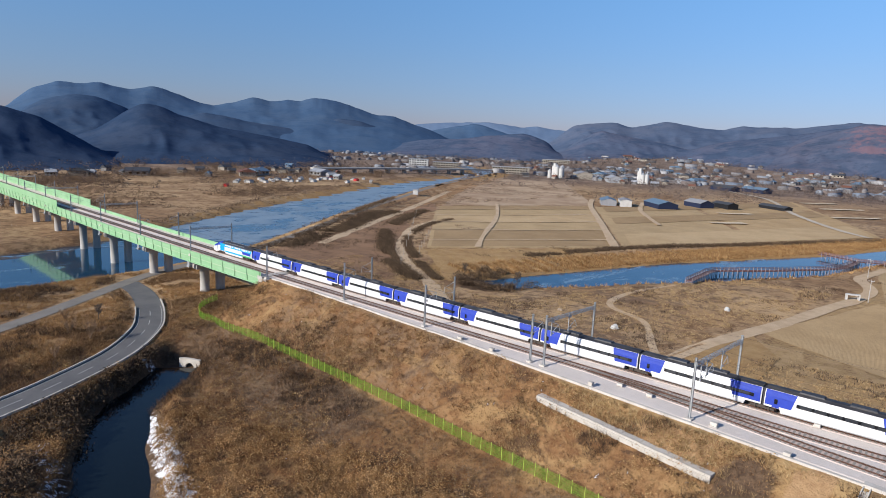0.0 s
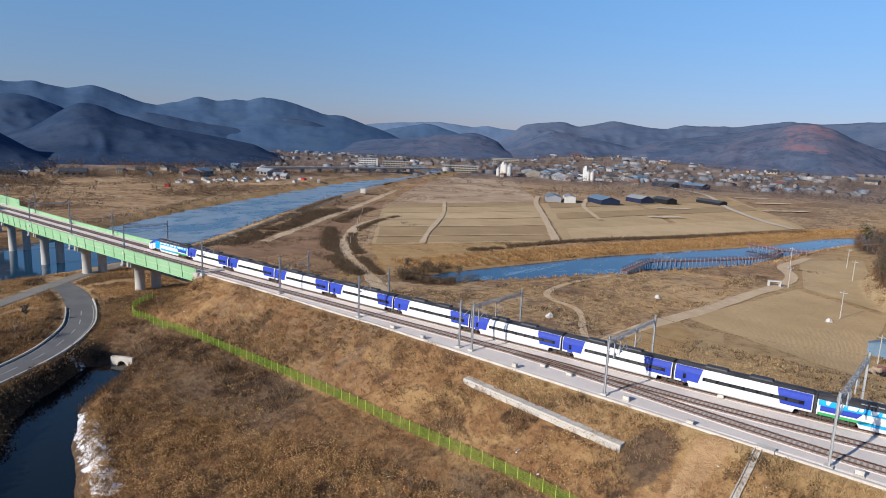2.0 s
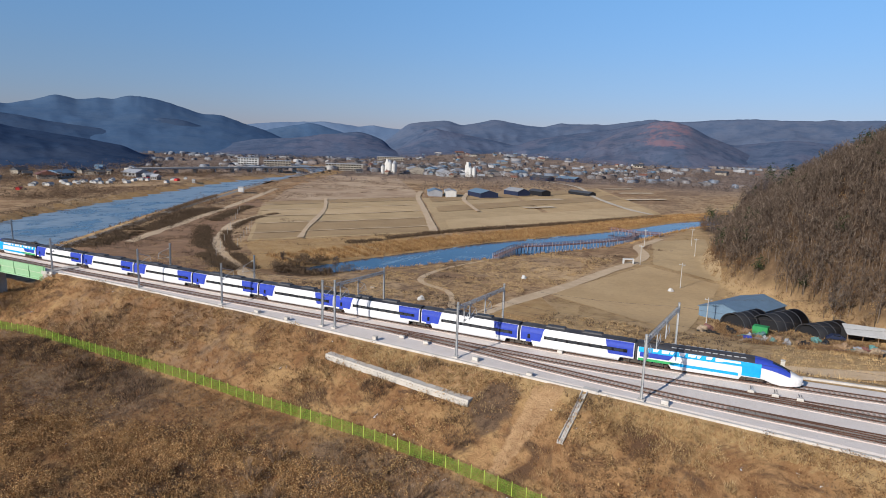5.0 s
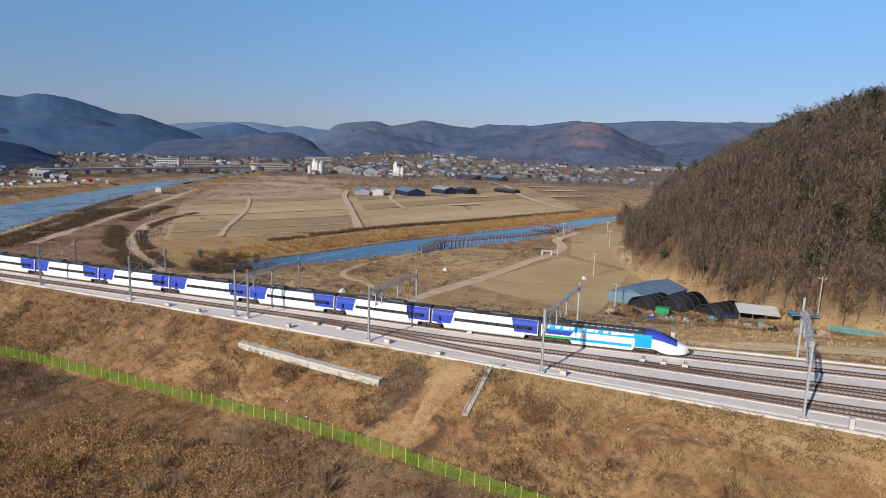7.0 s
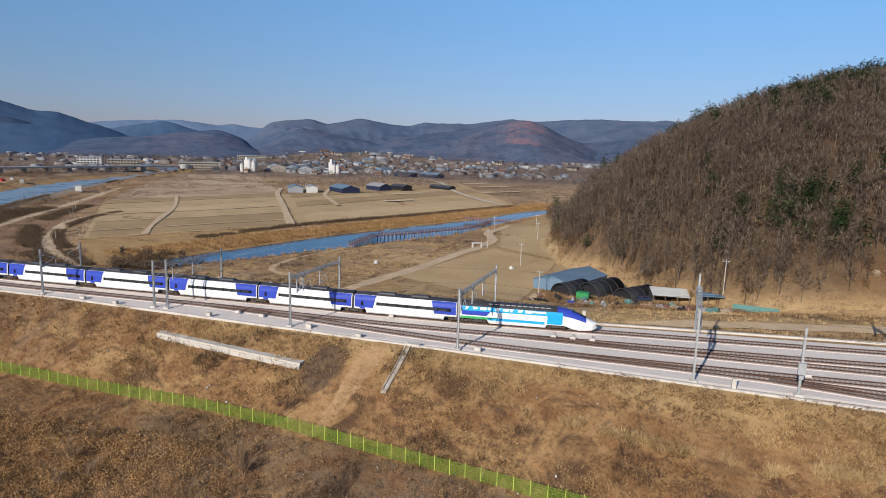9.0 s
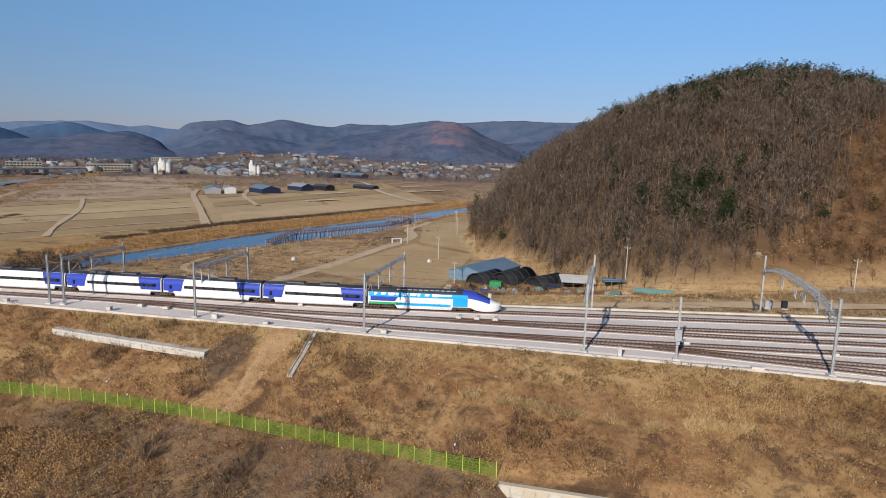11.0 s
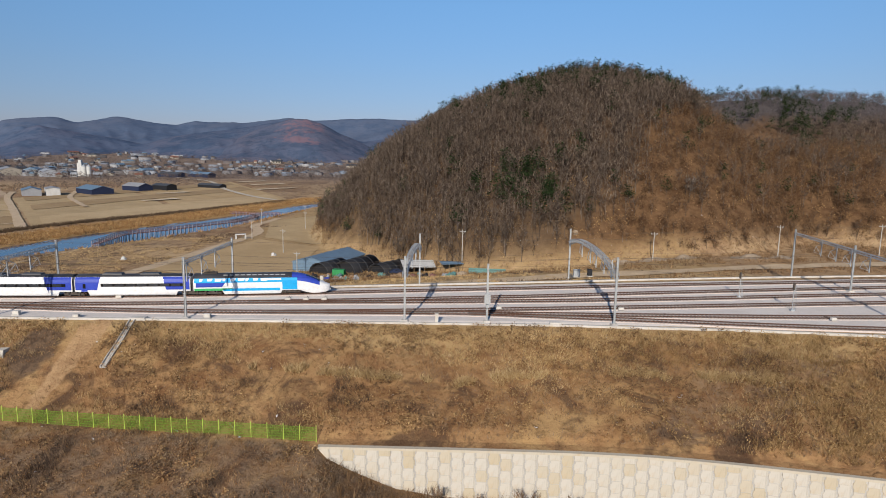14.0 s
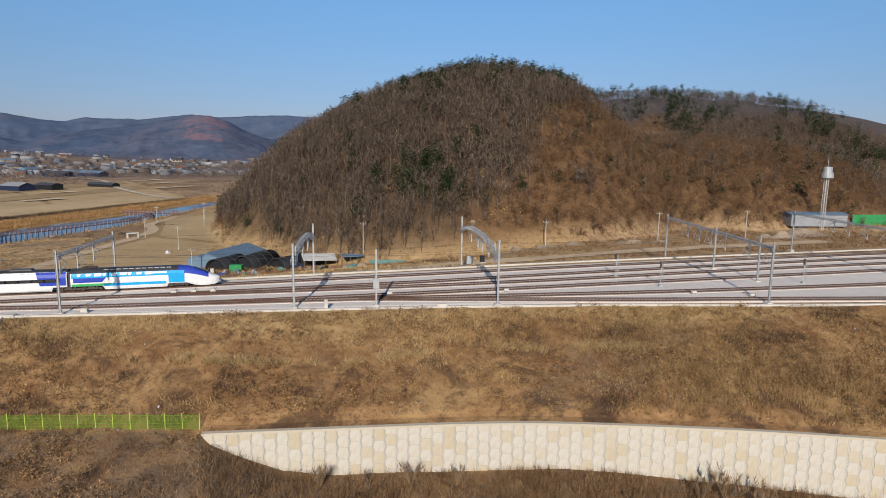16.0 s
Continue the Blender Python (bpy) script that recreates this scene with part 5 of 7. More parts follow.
def power_car(label):
    """The streamlined end car, nose towards +x; its back wall at x = 0."""
    L = 22.6
    t = thing("power_car", label, "locomotive", "power cars of the train")
    s = shell(L)
    xs = [0.0, 0.15, 4.6, 5, 14.3, 14.6, 16.2, 17.4, 18.6, 19.8, 20.9, 21.8, 22.35, 22.6]
    zt = [1, 1, 1, 1, 1, 1, 1, 0.965, 0.875, 0.74, 0.585, 0.45, 0.36, 0.30]
    wd = [0.95, 1, 1, 1, 1, 1, 1, 0.995, 0.975, 0.93, 0.84, 0.69, 0.48, 0.22]
    lo = [0, 0, 0, 0, 0, 0, 0, 0, 0, 0, 0.02, 0.08, 0.2, 0.4]
    rings = [[(x, y * w, 0.42 + l + (z - 0.42) * k * (1 - 0.25 * l)) for y, z in s] for x, k, w, l in zip(xs, zt, wd, lo)]
    for i, low in ((0, 1.15), (1, 1.15), (2, 1.15), (3, 0.5), (4, 0.5), (5, 1.05), (6, 1.05), (7, 1.05), (8, 0.6)):
        rings[i] = [(x, y, max(z, low) if z < 1.2 else z) for x, y, z in rings[i]]
    part("body", loft(rings, lambda i, k: i < 6 and (k < 5 or k > 10)), "white_paint", t, "glossy white body shell", True)
    part("roof", loft(rings, lambda i, k: i < 6 and 5 <= k <= 10), "train_roof", t, "dark roof with louvres", True)
    part("nose", loft(rings, lambda i, k: i >= 6 and (k < 4 or k > 11)), "white_paint", t, "smooth white lower nose", True)
    part("nose_hood", loft(rings, lambda i, k: 6 <= i < 10 and 4 <= k <= 11), "blue_paint", t, "deep blue upper nose", True)
    part("nose_tip", loft(rings, lambda i, k: i >= 10 and 4 <= k <= 11), "white_paint", t, "white rounded nose tip", True)
    part("back_wall", Mesh().add(rings[0], [tuple(range(len(s)))]), "train_roof", t)
    glass = []
    for i in range(8, 11):
        glass.append([(p[0], p[1] * 0.9, p[2] + 0.03) for p in rings[i]])
    part("windscreen", loft(glass, lambda i, k: 6 <= k <= 9), "glass", t, "dark raked windscreen", True)
    both("livery_panel", 0.15, 16.2, 2.5, 3.25, "cyan_paint", "bright cyan upper band", parent=t, cuts=4)
    both("livery_panel", 4.8, 14.2, 1.05, 1.5, "cyan_paint", "bright cyan lower band", parent=t, cuts=2)
    both("livery_panel", 0.15, 5.2, 1.16, 1.55, "green_paint", "green lower rear panel", parent=t, lean1=1.5, cuts=2)
    both("livery_panel", 0.4, 4.6, 1.75, 2.5, 0.022, "blue_paint", "deep blue rear side panel", parent=t, lean1=0.6)
    both("livery_panel", 14.6, 17.1, 1.2, 3.25, 0.024, "cyan_paint", "bright cyan block behind the cab", parent=t, cuts=5)
    for k in range(9):
        both("livery_mark", 1.0 + 1.25 * k, 1.0 + 1.25 * k + 0.35 + 0.3 * (k % 3), 2.72 + 0.06 * (k % 2), 3.2, 0.032, "white_paint", "white painted mark", parent=t, lean1=0.25)
    both("livery_mark", 12.0, 14.4, 2.85, 3.15, 0.032, "white_paint", "pale painted mark", parent=t)
    for k in range(11):
        for y in (-0.98, 0.98):
            part("louvre", Mesh().box((5.2 + 0.95 * k, y, 3.72), (0.7, 0.05, 0.16)), "steel", t)
    both("door", 15.4, 16.1, 1.2, 2.9, 0.032, "cyan_paint", "cyan cab door", parent=t)
    pan = Mesh().box((2.6, 0, 4.02), (2.2, 1.2, 0.14)).tube([(1.8, 0.4, 4.1), (3.3, 0.4, 4.35), (1.9, 0.4, 4.5)], 0.04, 5).tube([(1.8, -0.4, 4.1), (3.3, -0.4, 4.35), (1.9, -0.4, 4.5)], 0.04, 5).tube([(1.9, -0.8, 4.52), (1.9, 0.8, 4.52)], 0.04, 5)
    part("pantograph", pan, "bogie", t, "folded pantograph")
    for sgn in (-1, 1):
        part("headlight", Mesh().tube([(21.5, sgn * 0.78, 1.35), (21.85, sgn * 0.72, 1.3)], 0.16, 10), "glass", t, "slim headlight")
    part("coupler_cover", Mesh().tube([(22.3, 0, 0.85), (22.75, 0, 0.85)], 0.3, 10, 0.16), "white_paint", t, "rounded coupler cover")
    bogie(t, 2.9)
    bogie(t, 16.0)
    return t


MAT["pane"] = two_tone("tinted_pane", (0.03, 0.034, 0.04), (0.05, 0.055, 0.06), 2, 0.5, 0.05, spec=0.7)
run_a = np.r_[0, np.cumsum(np.linalg.norm(np.diff(TRACK_A[:, :2], axis=0), axis=1))]
NOSE_X = 14.0
s_nose = float(np.interp(NOSE_X, TRACK_A[:, 0], run_a))


def along(s):
    return Vector((float(np.interp(s, run_a, TRACK_A[:, 0])), float(np.interp(s, run_a, TRACK_A[:, 1])), 0.0))


def seat_car(ob, s_back, s_front, z=0.0, flip=False):
    """Sets a car's origin at s_back (or s_front when flipped) and its axis along the track."""
    a, b = along(s_back), along(s_front)
    rz = math.degrees(math.atan2(b.y - a.y, b.x - a.x))
    p = b if flip else a
    ob.matrix_basis = pose(p.x, p.y, z, 0, 0, rz + (180 if flip else 0))


front = power_car("leading power car in cyan, white and green with a blue nose")
seat_car(front, s_nose - 22.6, s_nose)
first = coach("white coach with deep blue ends and a black window band")
s = s_nose - 22.6 - 0.25
for k in range(8):
    c = first if k == 0 else copy_thing(first, Matrix())
    a, b = along(s - 18.7), along(s)
    c.matrix_basis = pose((a.x + b.x) / 2, (a.y + b.y) / 2, 0, 0, 0, math.degrees(math.atan2(b.y - a.y, b.x - a.x)))
    s -= 18.7
rear = copy_thing(front, Matrix())
seat_car(rear, s - 0.25 - 22.6, s - 0.25, flip=True)
tagged(rear, "trailing power car in bright cyan with a blue nose")


# ---- farm sheds below the hill ----
def paint(name, c, metal=0.0, rough_=0.6):
    MAT[name] = two_tone(name, c, tuple(0.82 * v for v in c), 2.5, 0.25, rough_, metal)
    return name


for key, c in (("blue_sheet", (0.15, 0.235, 0.33)), ("black_sheet", (0.018, 0.019, 0.023)), ("green_sheet", (0.04, 0.30, 0.10)), ("white_sheet", (0.60, 0.60, 0.58)), ("house_wall", (0.27, 0.265, 0.26)), ("teal_sheet", (0.12, 0.26, 0.25)), ("timber", (0.30, 0.20, 0.12)), ("red_sheet", (0.55, 0.04, 0.035)), ("grey_sheet", (0.32, 0.33, 0.35)), ("navy", (0.02, 0.03, 0.07)), ("rubber", (0.02, 0.02, 0.02)), ("rock", (0.36, 0.285, 0.205)), ("boardwalk_wood", (0.20, 0.10, 0.09)), ("boardwalk_rail", (0.30, 0.26, 0.28)), ("cream", (0.36, 0.325, 0.27)), ("brown_roof", (0.22, 0.10, 0.07)), ("dark_roof", (0.07, 0.075, 0.085)), ("pale_roof", (0.38, 0.40, 0.43))):
    paint(key, c)


def gable(name, x, y, size, eave, ridge, rz, wall, roof, label, category="shed", group="", z=None):
    """A long building with a pitched roof; size: across the ridge, along the ridge."""
    z = float(height(x, y)) if z is None else z
    t = thing(name, label, category, group, at=pose(x, y, z, 0, 0, rz))
    w, l = size[0] / 2, size[1] / 2
    m = Mesh().add([(-w, -l, -1.8), (w, -l, -1.8), (w, l, -1.8), (-w, l, -1.8), (-w, -l, eave), (w, -l, eave), (w, l, eave), (-w, l, eave), (0, -l, ridge), (0, l, ridge)],
                   [(0, 1, 5, 8, 4), (2, 3, 7, 9, 6), (1, 2, 6, 5), (3, 0, 4, 7)])
    part("wall", m, wall, t)
    o = 0.35
    k = (ridge - eave) / w
    for s in (-1, 1):
        a, b = (s * (w + o), eave - k * o + 0.06), (0, ridge + 0.06)
        part("roof_slope", Mesh().add([(a[0], -l - o, a[1]), (b[0], -l - o, b[1]), (b[0], l + o, b[1]), (a[0], l + o, a[1]), (a[0], -l - o, a[1] + 0.14), (b[0], -l - o, b[1] + 0.14), (b[0], l + o, b[1] + 0.14), (a[0], l + o, a[1] + 0.14)],
                                      [(0, 3, 2, 1), (4, 5, 6, 7), (0, 1, 5, 4), (1, 2, 6, 5), (2, 3, 7, 6), (3, 0, 4, 7)]), roof, t)
    return t


def tunnel(x, y, r, length, rz, material, label, h=1.0, ribs=5):
    """A round-roofed growing tunnel with hoops; a sheet closes its back, another darkens its open front."""
    z = float(height(x, y))
    t = thing("growing_tunnel", label, "growing tunnel", "growing tunnels", at=pose(x, y, z, 0, 0, rz))
    n = 14
    arc = [(r * math.cos(math.pi * k / n), h * r * math.sin(math.pi * k / n)) for k in range(n + 1)]
    vs, fs = [], []
    for yy in (-length / 2, length / 2):
        vs += [(a, yy, b) for a, b in arc] + [(a * 0.97, yy, b * 0.97) for a, b in arc]
    q = 2 * (n + 1)
    for k in range(n):
        fs += [(k, k + 1, q + k + 1, q + k), (n + 1 + k + 1, n + 1 + k, q + n + 1 + k, q + n + 2 + k), (k, n + 1 + k, n + 2 + k, k + 1), (q + k, q + k + 1, q + n + 2 + k, q + n + 1 + k)]
    part("cover", Mesh().add(vs, fs), material, t, smooth=True)
    for i in range(ribs):
        yy = -length / 2 + length * i / (ribs - 1)
        part("hoop", Mesh().tube([(a * 1.01, yy, b * 1.01) for a, b in arc], 0.07, 5), "dark_roof", t, "dark steel hoop")
    # back end sheet, and one added inside the front as the mouth's shade
    for yy in (length / 2 - 0.1, -length / 2 + 1.3):
        part("end_sheet", Mesh().add([(a * 0.96, yy, b * 0.96) for a, b in arc], [tuple(range(n + 1))]), material, t)
    return t


gable("farm_shed", -1.5, 188, (13, 22), 2.8, 4.6, -22, "blue_sheet", "blue_sheet", "faded blue sheet-metal shed below the hill")
tunnel(0.2, 178.5, 3.6, 11, -28, "black_sheet", "black-covered growing tunnel beside a blue shed", 0.95)
tunnel(8.2, 182.0, 3.8, 14, -28, "black_sheet", "black-covered growing tunnel beside a blue shed", 1.0)
tunnel(18.0, 181.0, 3.4, 12, -35, "black_sheet", "sagging black growing tunnel under the trees", 0.85)
lean = thing("lean_to", "open lean-to with torn white roof sheets on posts", "lean-to", at=pose(27, 177.5, float(height(27, 177.5)), 0, 0, 12))
part("roof_sheet", Mesh().add([(-5, -2.5, 2.4), (5, -2.5, 2.1), (5.2, 2.8, 3.4), (-5, 2.8, 3.7), (-5, -2.5, 2.5), (5, -2.5, 2.2), (5.2, 2.8, 3.5), (-5, 2.8, 3.8)], [(0, 3, 2, 1), (4, 5, 6, 7), (0, 1, 5, 4), (1, 2, 6, 5), (2, 3, 7, 6), (3, 0, 4, 7)]), "white_sheet", lean, "crumpled white roof sheet")
part("back_sheet", Mesh().box((0, 2.6, 1.5), (10, 0.12, 3.4)), "black_sheet", lean, "black back sheet")
for x in (-4.8, -1.6, 1.6, 4.8):
    part("post", Mesh().tube([(x, -2.4, -0.3), (x, -2.4, 2.4)], 0.09, 6), "timber", lean)
shelter = thing("open_shelter", "open shelter with a faded blue roof on posts", "shelter", at=pose(37, 174.5, float(height(37, 174.5)), 0, 0, 10))
part("roof_sheet", Mesh().box((0, 0, 2.75), (6.5, 5, 0.16)).box((0, 0, 2.9), (6.0, 0.4, 0.14)), "blue_sheet", shelter, "faded blue roof")
for x in (-3, -1, 1, 3):
    for yy in (-2.3, 2.3):
        part("post", Mesh().tube([(x, yy, -0.3), (x, yy, 2.7)], 0.08, 6), "timber", shelter)
box = thing("storage_container", "bright green storage container in front of the sheds", "container", at=pose(4.6, 168, float(height(4.6, 168)), 0, 0, -8))
part("body", Mesh().box((0, 0, 1.2), (3.4, 2.2, 2.4)), "green_sheet", box)
for k in range(9):
    part("rib", Mesh().box((-1.5 + 0.375 * k, -1.13, 1.2), (0.1, 0.08, 2.2)), "green_sheet", box)


def small_car(x, y, rz, label):
    z = float(height(x, y))
    t = thing("parked_car", label, "car", at=pose(x, y, z, 0, 0, rz))
    prof = [(-2.1, 0.35), (-2.15, 0.8), (-1.9, 0.95), (-1.3, 1.0), (-0.8, 1.45), (0.9, 1.48), (1.6, 1.0), (2.05, 0.9), (2.1, 0.35)]
    n = len(prof)
    m = Mesh().add([(a, -0.85 + 0.1 * (b > 1.1), b) for a, b in prof] + [(a, 0.85 - 0.1 * (b > 1.1), b) for a, b in prof], [tuple(range(n)), tuple(reversed(range(n, 2 * n)))] + [(k, n + k, n + (k + 1) % n, (k + 1) % n) for k in range(n)])
    part("body", m, "navy", t, "dark blue body")
    part("window", Mesh().box((0.1, 0, 1.22), (1.5, 1.66, 0.3), 0, 0.95), "glass", t)
    for a in (-1.35, 1.35):
        for s in (-0.8, 0.8):
            part("wheel", Mesh().tube([(a, s - 0.1, 0.32), (a, s + 0.1, 0.32)], 0.32, 14), "rubber", t)


small_car(20.5, 176.5, 15, "dark blue car parked by the farm sheds")


def lump(name, x, y, r, h, material, label, category, group="", seed=0, ragged=0.5, sink=0.25):
    """A heap or boulder with an uneven outline."""
    g = np.random.default_rng(seed)
    bm = bmesh.new()
    bmesh.ops.create_icosphere(bm, subdivisions=3, radius=1.0)
    off = g.random(3) * 40
    for v in bm.verts:
        k = 1 + ragged * noise.noise(Vector(v.co) * 1.6 + Vector(off)) + 0.4 * ragged * noise.noise(Vector(v.co) * 4.5 + Vector(off))
        v.co = Vector((v.co.x * r * k, v.co.y * r * k * 0.85, v.co.z * h * k))
    me = bpy.data.meshes.new(name)
    bm.to_mesh(me)
    bm.free()
    me.materials.append(MAT[material])
    ob = tagged(new(name, me), label, category, group)
    ob.matrix_basis = pose(x, y, float(height(x, y)) + h * (1 - 2 * sink) * 0.5, 0, 0, float(g.random() * 360))
    return ob


def mound(x, y, r, h, seed):
    """A tipped mound of stones that runs out into the ground."""
    n, rings = 30, 12
    i, k = (v.ravel() for v in np.meshgrid(np.arange(rings), np.arange(n), indexing="ij"))
    q, a = r * 1.5 * i / (rings - 1), 2 * np.pi * k / n
    px, py = q * np.cos(a) * 1.35, q * np.sin(a) * 0.7
    z = np.exp(-2.4 * (q / r) ** 2) * h * (1 + 0.9 * rough(x + px + 31 * seed, y + py, 2.5, 3)) + 0.3 * rough(px + 90 * seed, py, 0.9, 2)
    z = z + height(x + px, y + py) - float(height(x, y)) - 0.35 * (i == rings - 1)
    m = Mesh()
    m.v = [tuple(p) for p in np.c_[px, py, z].tolist()]
    m.f = [(i * n + k, (i + 1) * n + k, (i + 1) * n + (k + 1) % n, i * n + (k + 1) % n) for i in range(rings - 1) for k in range(n)]
    ob = solid("stone_mound", m, "rock", "low mound of sandy broken stone at the hill foot", "mound", "stone mounds")
    ob.matrix_basis = pose(x, y, float(height(x, y)))


for k, (x, y, r, h) in enumerate(((84, 163, 4.0, 1.0), (92, 164, 4.5, 1.2), (101, 164, 3.6, 1.0), (119, 163, 4.2, 1.3), (128, 164, 3.4, 0.9), (168, 172, 3.4, 1.4), (182, 176, 4.0, 1.6))):
    mound(x, y - 3.0, r * 0.72, h * 0.8, k)
mound(173.5, 168, 3.4, 2.6, 11)
mound(186, 176, 6.0, 2.4, 12)
for k, (x, y, r) in enumerate(((-80.6, 145.5, 1.1), (-69.5, 192.3, 1.0), (-24, 205, 1.0), (72, 168, 0.9), (-100, 148, 0.7))):
    lump("boulder", x, y, r, r * 0.8, "white_sheet" if k < 3 else "rock", "pale boulder lying in dry grass", "boulder", "boulders", 40 + k, 0.5)
for k in range(58):
    g = np.random.default_rng(300 + k)
    x, y = float(g.uniform(-9, 40)), float(g.uniform(156, 172))
    m = ("timber", "grey_sheet", "rock", "teal_sheet", "black_sheet", "boardwalk_wood", "timber")[k % 7]
    if k % 3:
        lump("scrap_lump", x, y, 0.5 + 0.9 * float(g.random()), 0.5 + 0.6 * float(g.random()), m, "low lump of farm scrap in front of the sheds", "scrap", "farm scrap", 300 + k, 0.9)
    else:
        t = thing("plank_stack", "stack of old planks on the ground", "planks", "farm scrap", at=pose(x, y, float(height(x, y)), 0, 0, float(g.uniform(-30, 30))))
        for j in range(4):
            part("plank", Mesh().box((0.1 * j, 0.25 * (j % 2), 0.12 + 0.13 * j), (3.2 - 0.3 * j, 0.3, 0.1), 6 * j), m, t)
tyres = thing("tyre_pile", "pile of old tyres beside the sheds", "tyres", at=pose(-8.5, 160, float(height(-8.5, 160))))
for k in range(9):
    part("tyre", Mesh().tube([(1.1 * (k % 5) + 0.3 * (k // 5), 0.5 * (k % 2), 0.1 + 0.3 * (k // 5)), (1.1 * (k % 5) + 0.3 * (k // 5), 0.5 * (k % 2) + 0.05, 0.42 + 0.3 * (k // 5))], 0.5, 12), "rubber", tyres)
crate = thing("plastic_crate", "blue plastic crate on bare ground", "crate", at=pose(2.5, 158.5, float(height(2.5, 158.5)), 0, 0, 20))
part("body", Mesh().box((0, 0, 0.5), (1.6, 1.1, 1.0), 0, 1.08), MAT["blue_paint"], crate)
tarp = thing("tarp_screen", "long teal tarpaulin screen on stakes", "screen", at=pose(47, 165.5, float(height(47, 165.5)), 0, 0, -6))
part("sheet", Mesh().box((0, 0, 0.95), (10.5, 0.08, 1.5)).box((0, -0.9, 0.25), (10.4, 1.7, 0.06)), "teal_sheet", tarp)
for k in range(5):
    part("stake", Mesh().tube([(-5 + 2.5 * k, 0.1, -0.3), (-5 + 2.5 * k, 0.1, 1.9)], 0.05, 5), "timber", tarp)


def utility_pole(x, y, h, label, arm=True):
    z = float(height(x, y))
    t = thing("utility_pole", label, "utility pole", "utility poles", at=pose(x, y, z))
    part("pole", Mesh().tube([(0, 0, -0.5), (0, 0, h)], 0.15, 8, 0.09), "concrete", t)
    if arm:
        part("crossarm", Mesh().box((0, 0, h - 0.6), (1.8, 0.1, 0.12)).tube([(0, 0, h - 1.4), (0.7, 0, h - 0.65)], 0.03, 4), "steel", t)
        for dx in (-0.8, 0, 0.8):
            part("insulator", Mesh().tube([(dx, 0, h - 0.55), (dx, 0, h - 0.3)], 0.07, 6), "white_sheet", t)


for x, y, h in ((40.2, 174.5, 10), (-22.4, 211.9, 8.5), (-29.5, 282, 8), (-36, 312, 8.5), (-8.5, 172.5, 7), (-44, 247, 8), (92, 160, 8), (128, 163, 9), (160, 168, 9), (-55, 300, 8)):
    utility_pole(x, y, h, "grey concrete utility pole standing in dry grass")
LINE = [(-8.5, 172.5, 7), (40.2, 174.5, 10), (92, 160, 8), (128, 163, 9), (160, 168, 9)]
for dx in (-0.8, 0.8):
    wire([(x + dx * 0.2, y + dx, float(height(x, y)) + h - 0.3, 0.5) for x, y, h in LINE], "sagging power line between utility poles at the hill foot")
arch = thing("field_shelter", "small white open-fronted shelter beside the path", "shelter", at=pose(-48.4, 246, float(height(-48.4, 246)), 0, 0, 30))
part("frame", Mesh().box((-1.9, 0, 0.9), (0.4, 1.4, 1.8)).box((1.9, 0, 0.9), (0.4, 1.4, 1.8)).box((0, 0, 1.95), (4.2, 1.6, 0.35)), "white_sheet", arch)
tower = thing("radio_tower", "slim lattice radio tower with a silver drum on top", "radio tower", at=pose(197.3, 181, float(height(197.3, 181))))
m = lattice(Mesh(), (0, 0, -0.5), (0, 0.01, 18.6), 0.95, 0.95, 0.08)
part("mast", m, "white_sheet", tower, "white lattice mast")
part("drum", Mesh().tube([(0, 0, 18.4), (0, 0, 22.2)], 1.5, 16).tube([(0.1, 0, 18.5), (0.1, 0, 20.3)], 1.95, 16), "steel", tower, "silver antenna drum")
part("spike", Mesh().tube([(0, 0, 22.2), (0, 0, 25.2)], 0.07, 5), "steel", tower)
gable("farm_shed", 197, 185, (7, 20), 2.2, 2.8, 85, "grey_sheet", "blue_sheet", "low shed with a flat blue roof behind the yard")
net = thing("net_fence", "bright green net fence round a building plot", "fence", at=pose(228, 184, float(height(228, 184)), 0, 0, 3))
part("net", Mesh().box((0, 0, 1.9), (34, 0.05, 3.8)), "green_sheet", net)
for k in range(9):
    part("post", Mesh().tube([(-17 + 4.25 * k, 0.1, -0.3), (-17 + 4.25 * k, 0.1, 4.0)], 0.06, 5), "steel", net)
cabinet(62.5, 121.5, -0.6, (1.3, 0.7, 1.4), "grey equipment cabinet behind the tracks", "steel")
cabinet(65.5, 122.3, -0.6, (0.9, 0.9, 1.3), "black equipment cabinet behind the tracks", "black_sheet")


# ---- boardwalk over the brook ----
walkway = thing("boardwalk", "reddish-brown timber boardwalk with railings over the brook", "boardwalk", kind="structure")
BW = dense([(-95, 222), (-96.5, 236), (-97, 250), (-88, 264), (-77, 284), (-68, 303), (-66, 320), (-68, 335), (-84, 342)], 1.0)
BW2 = dense([(-67, 334), (-62, 337), (-56, 340)], 1.0)
for line in (BW, BW2):
    pts = [(p[0], p[1], -10.9) for p in line]
    part("deck", Mesh().sweep(pts, [(-1.2, -0.25), (-1.2, 0), (1.2, 0), (1.2, -0.25)]), "boardwalk_wood", walkway, "plank deck")
    for s in (-1.15, 1.15):
        for u in (0.6, 1.1):
            part("rail", Mesh().sweep(pts, [(s - 0.06, u - 0.07), (s - 0.06, u + 0.07), (s + 0.06, u + 0.07), (s + 0.06, u - 0.07)]), "boardwalk_wood", walkway)
    post_b = Mesh().box((0, 0, -0.6), (0.22, 0.22, 3.6)).data("post", "boardwalk_rail")
    for i in range(0, len(line) - 1, 2):
        d = line[i + 1] - line[i]
        d = d / np.linalg.norm(d)
        for s in (-1.15, 1.15):
            o = part("post", post_b, None, walkway)
            o.matrix_basis = pose(line[i, 0] + s * d[1], line[i, 1] - s * d[0], -11.0)

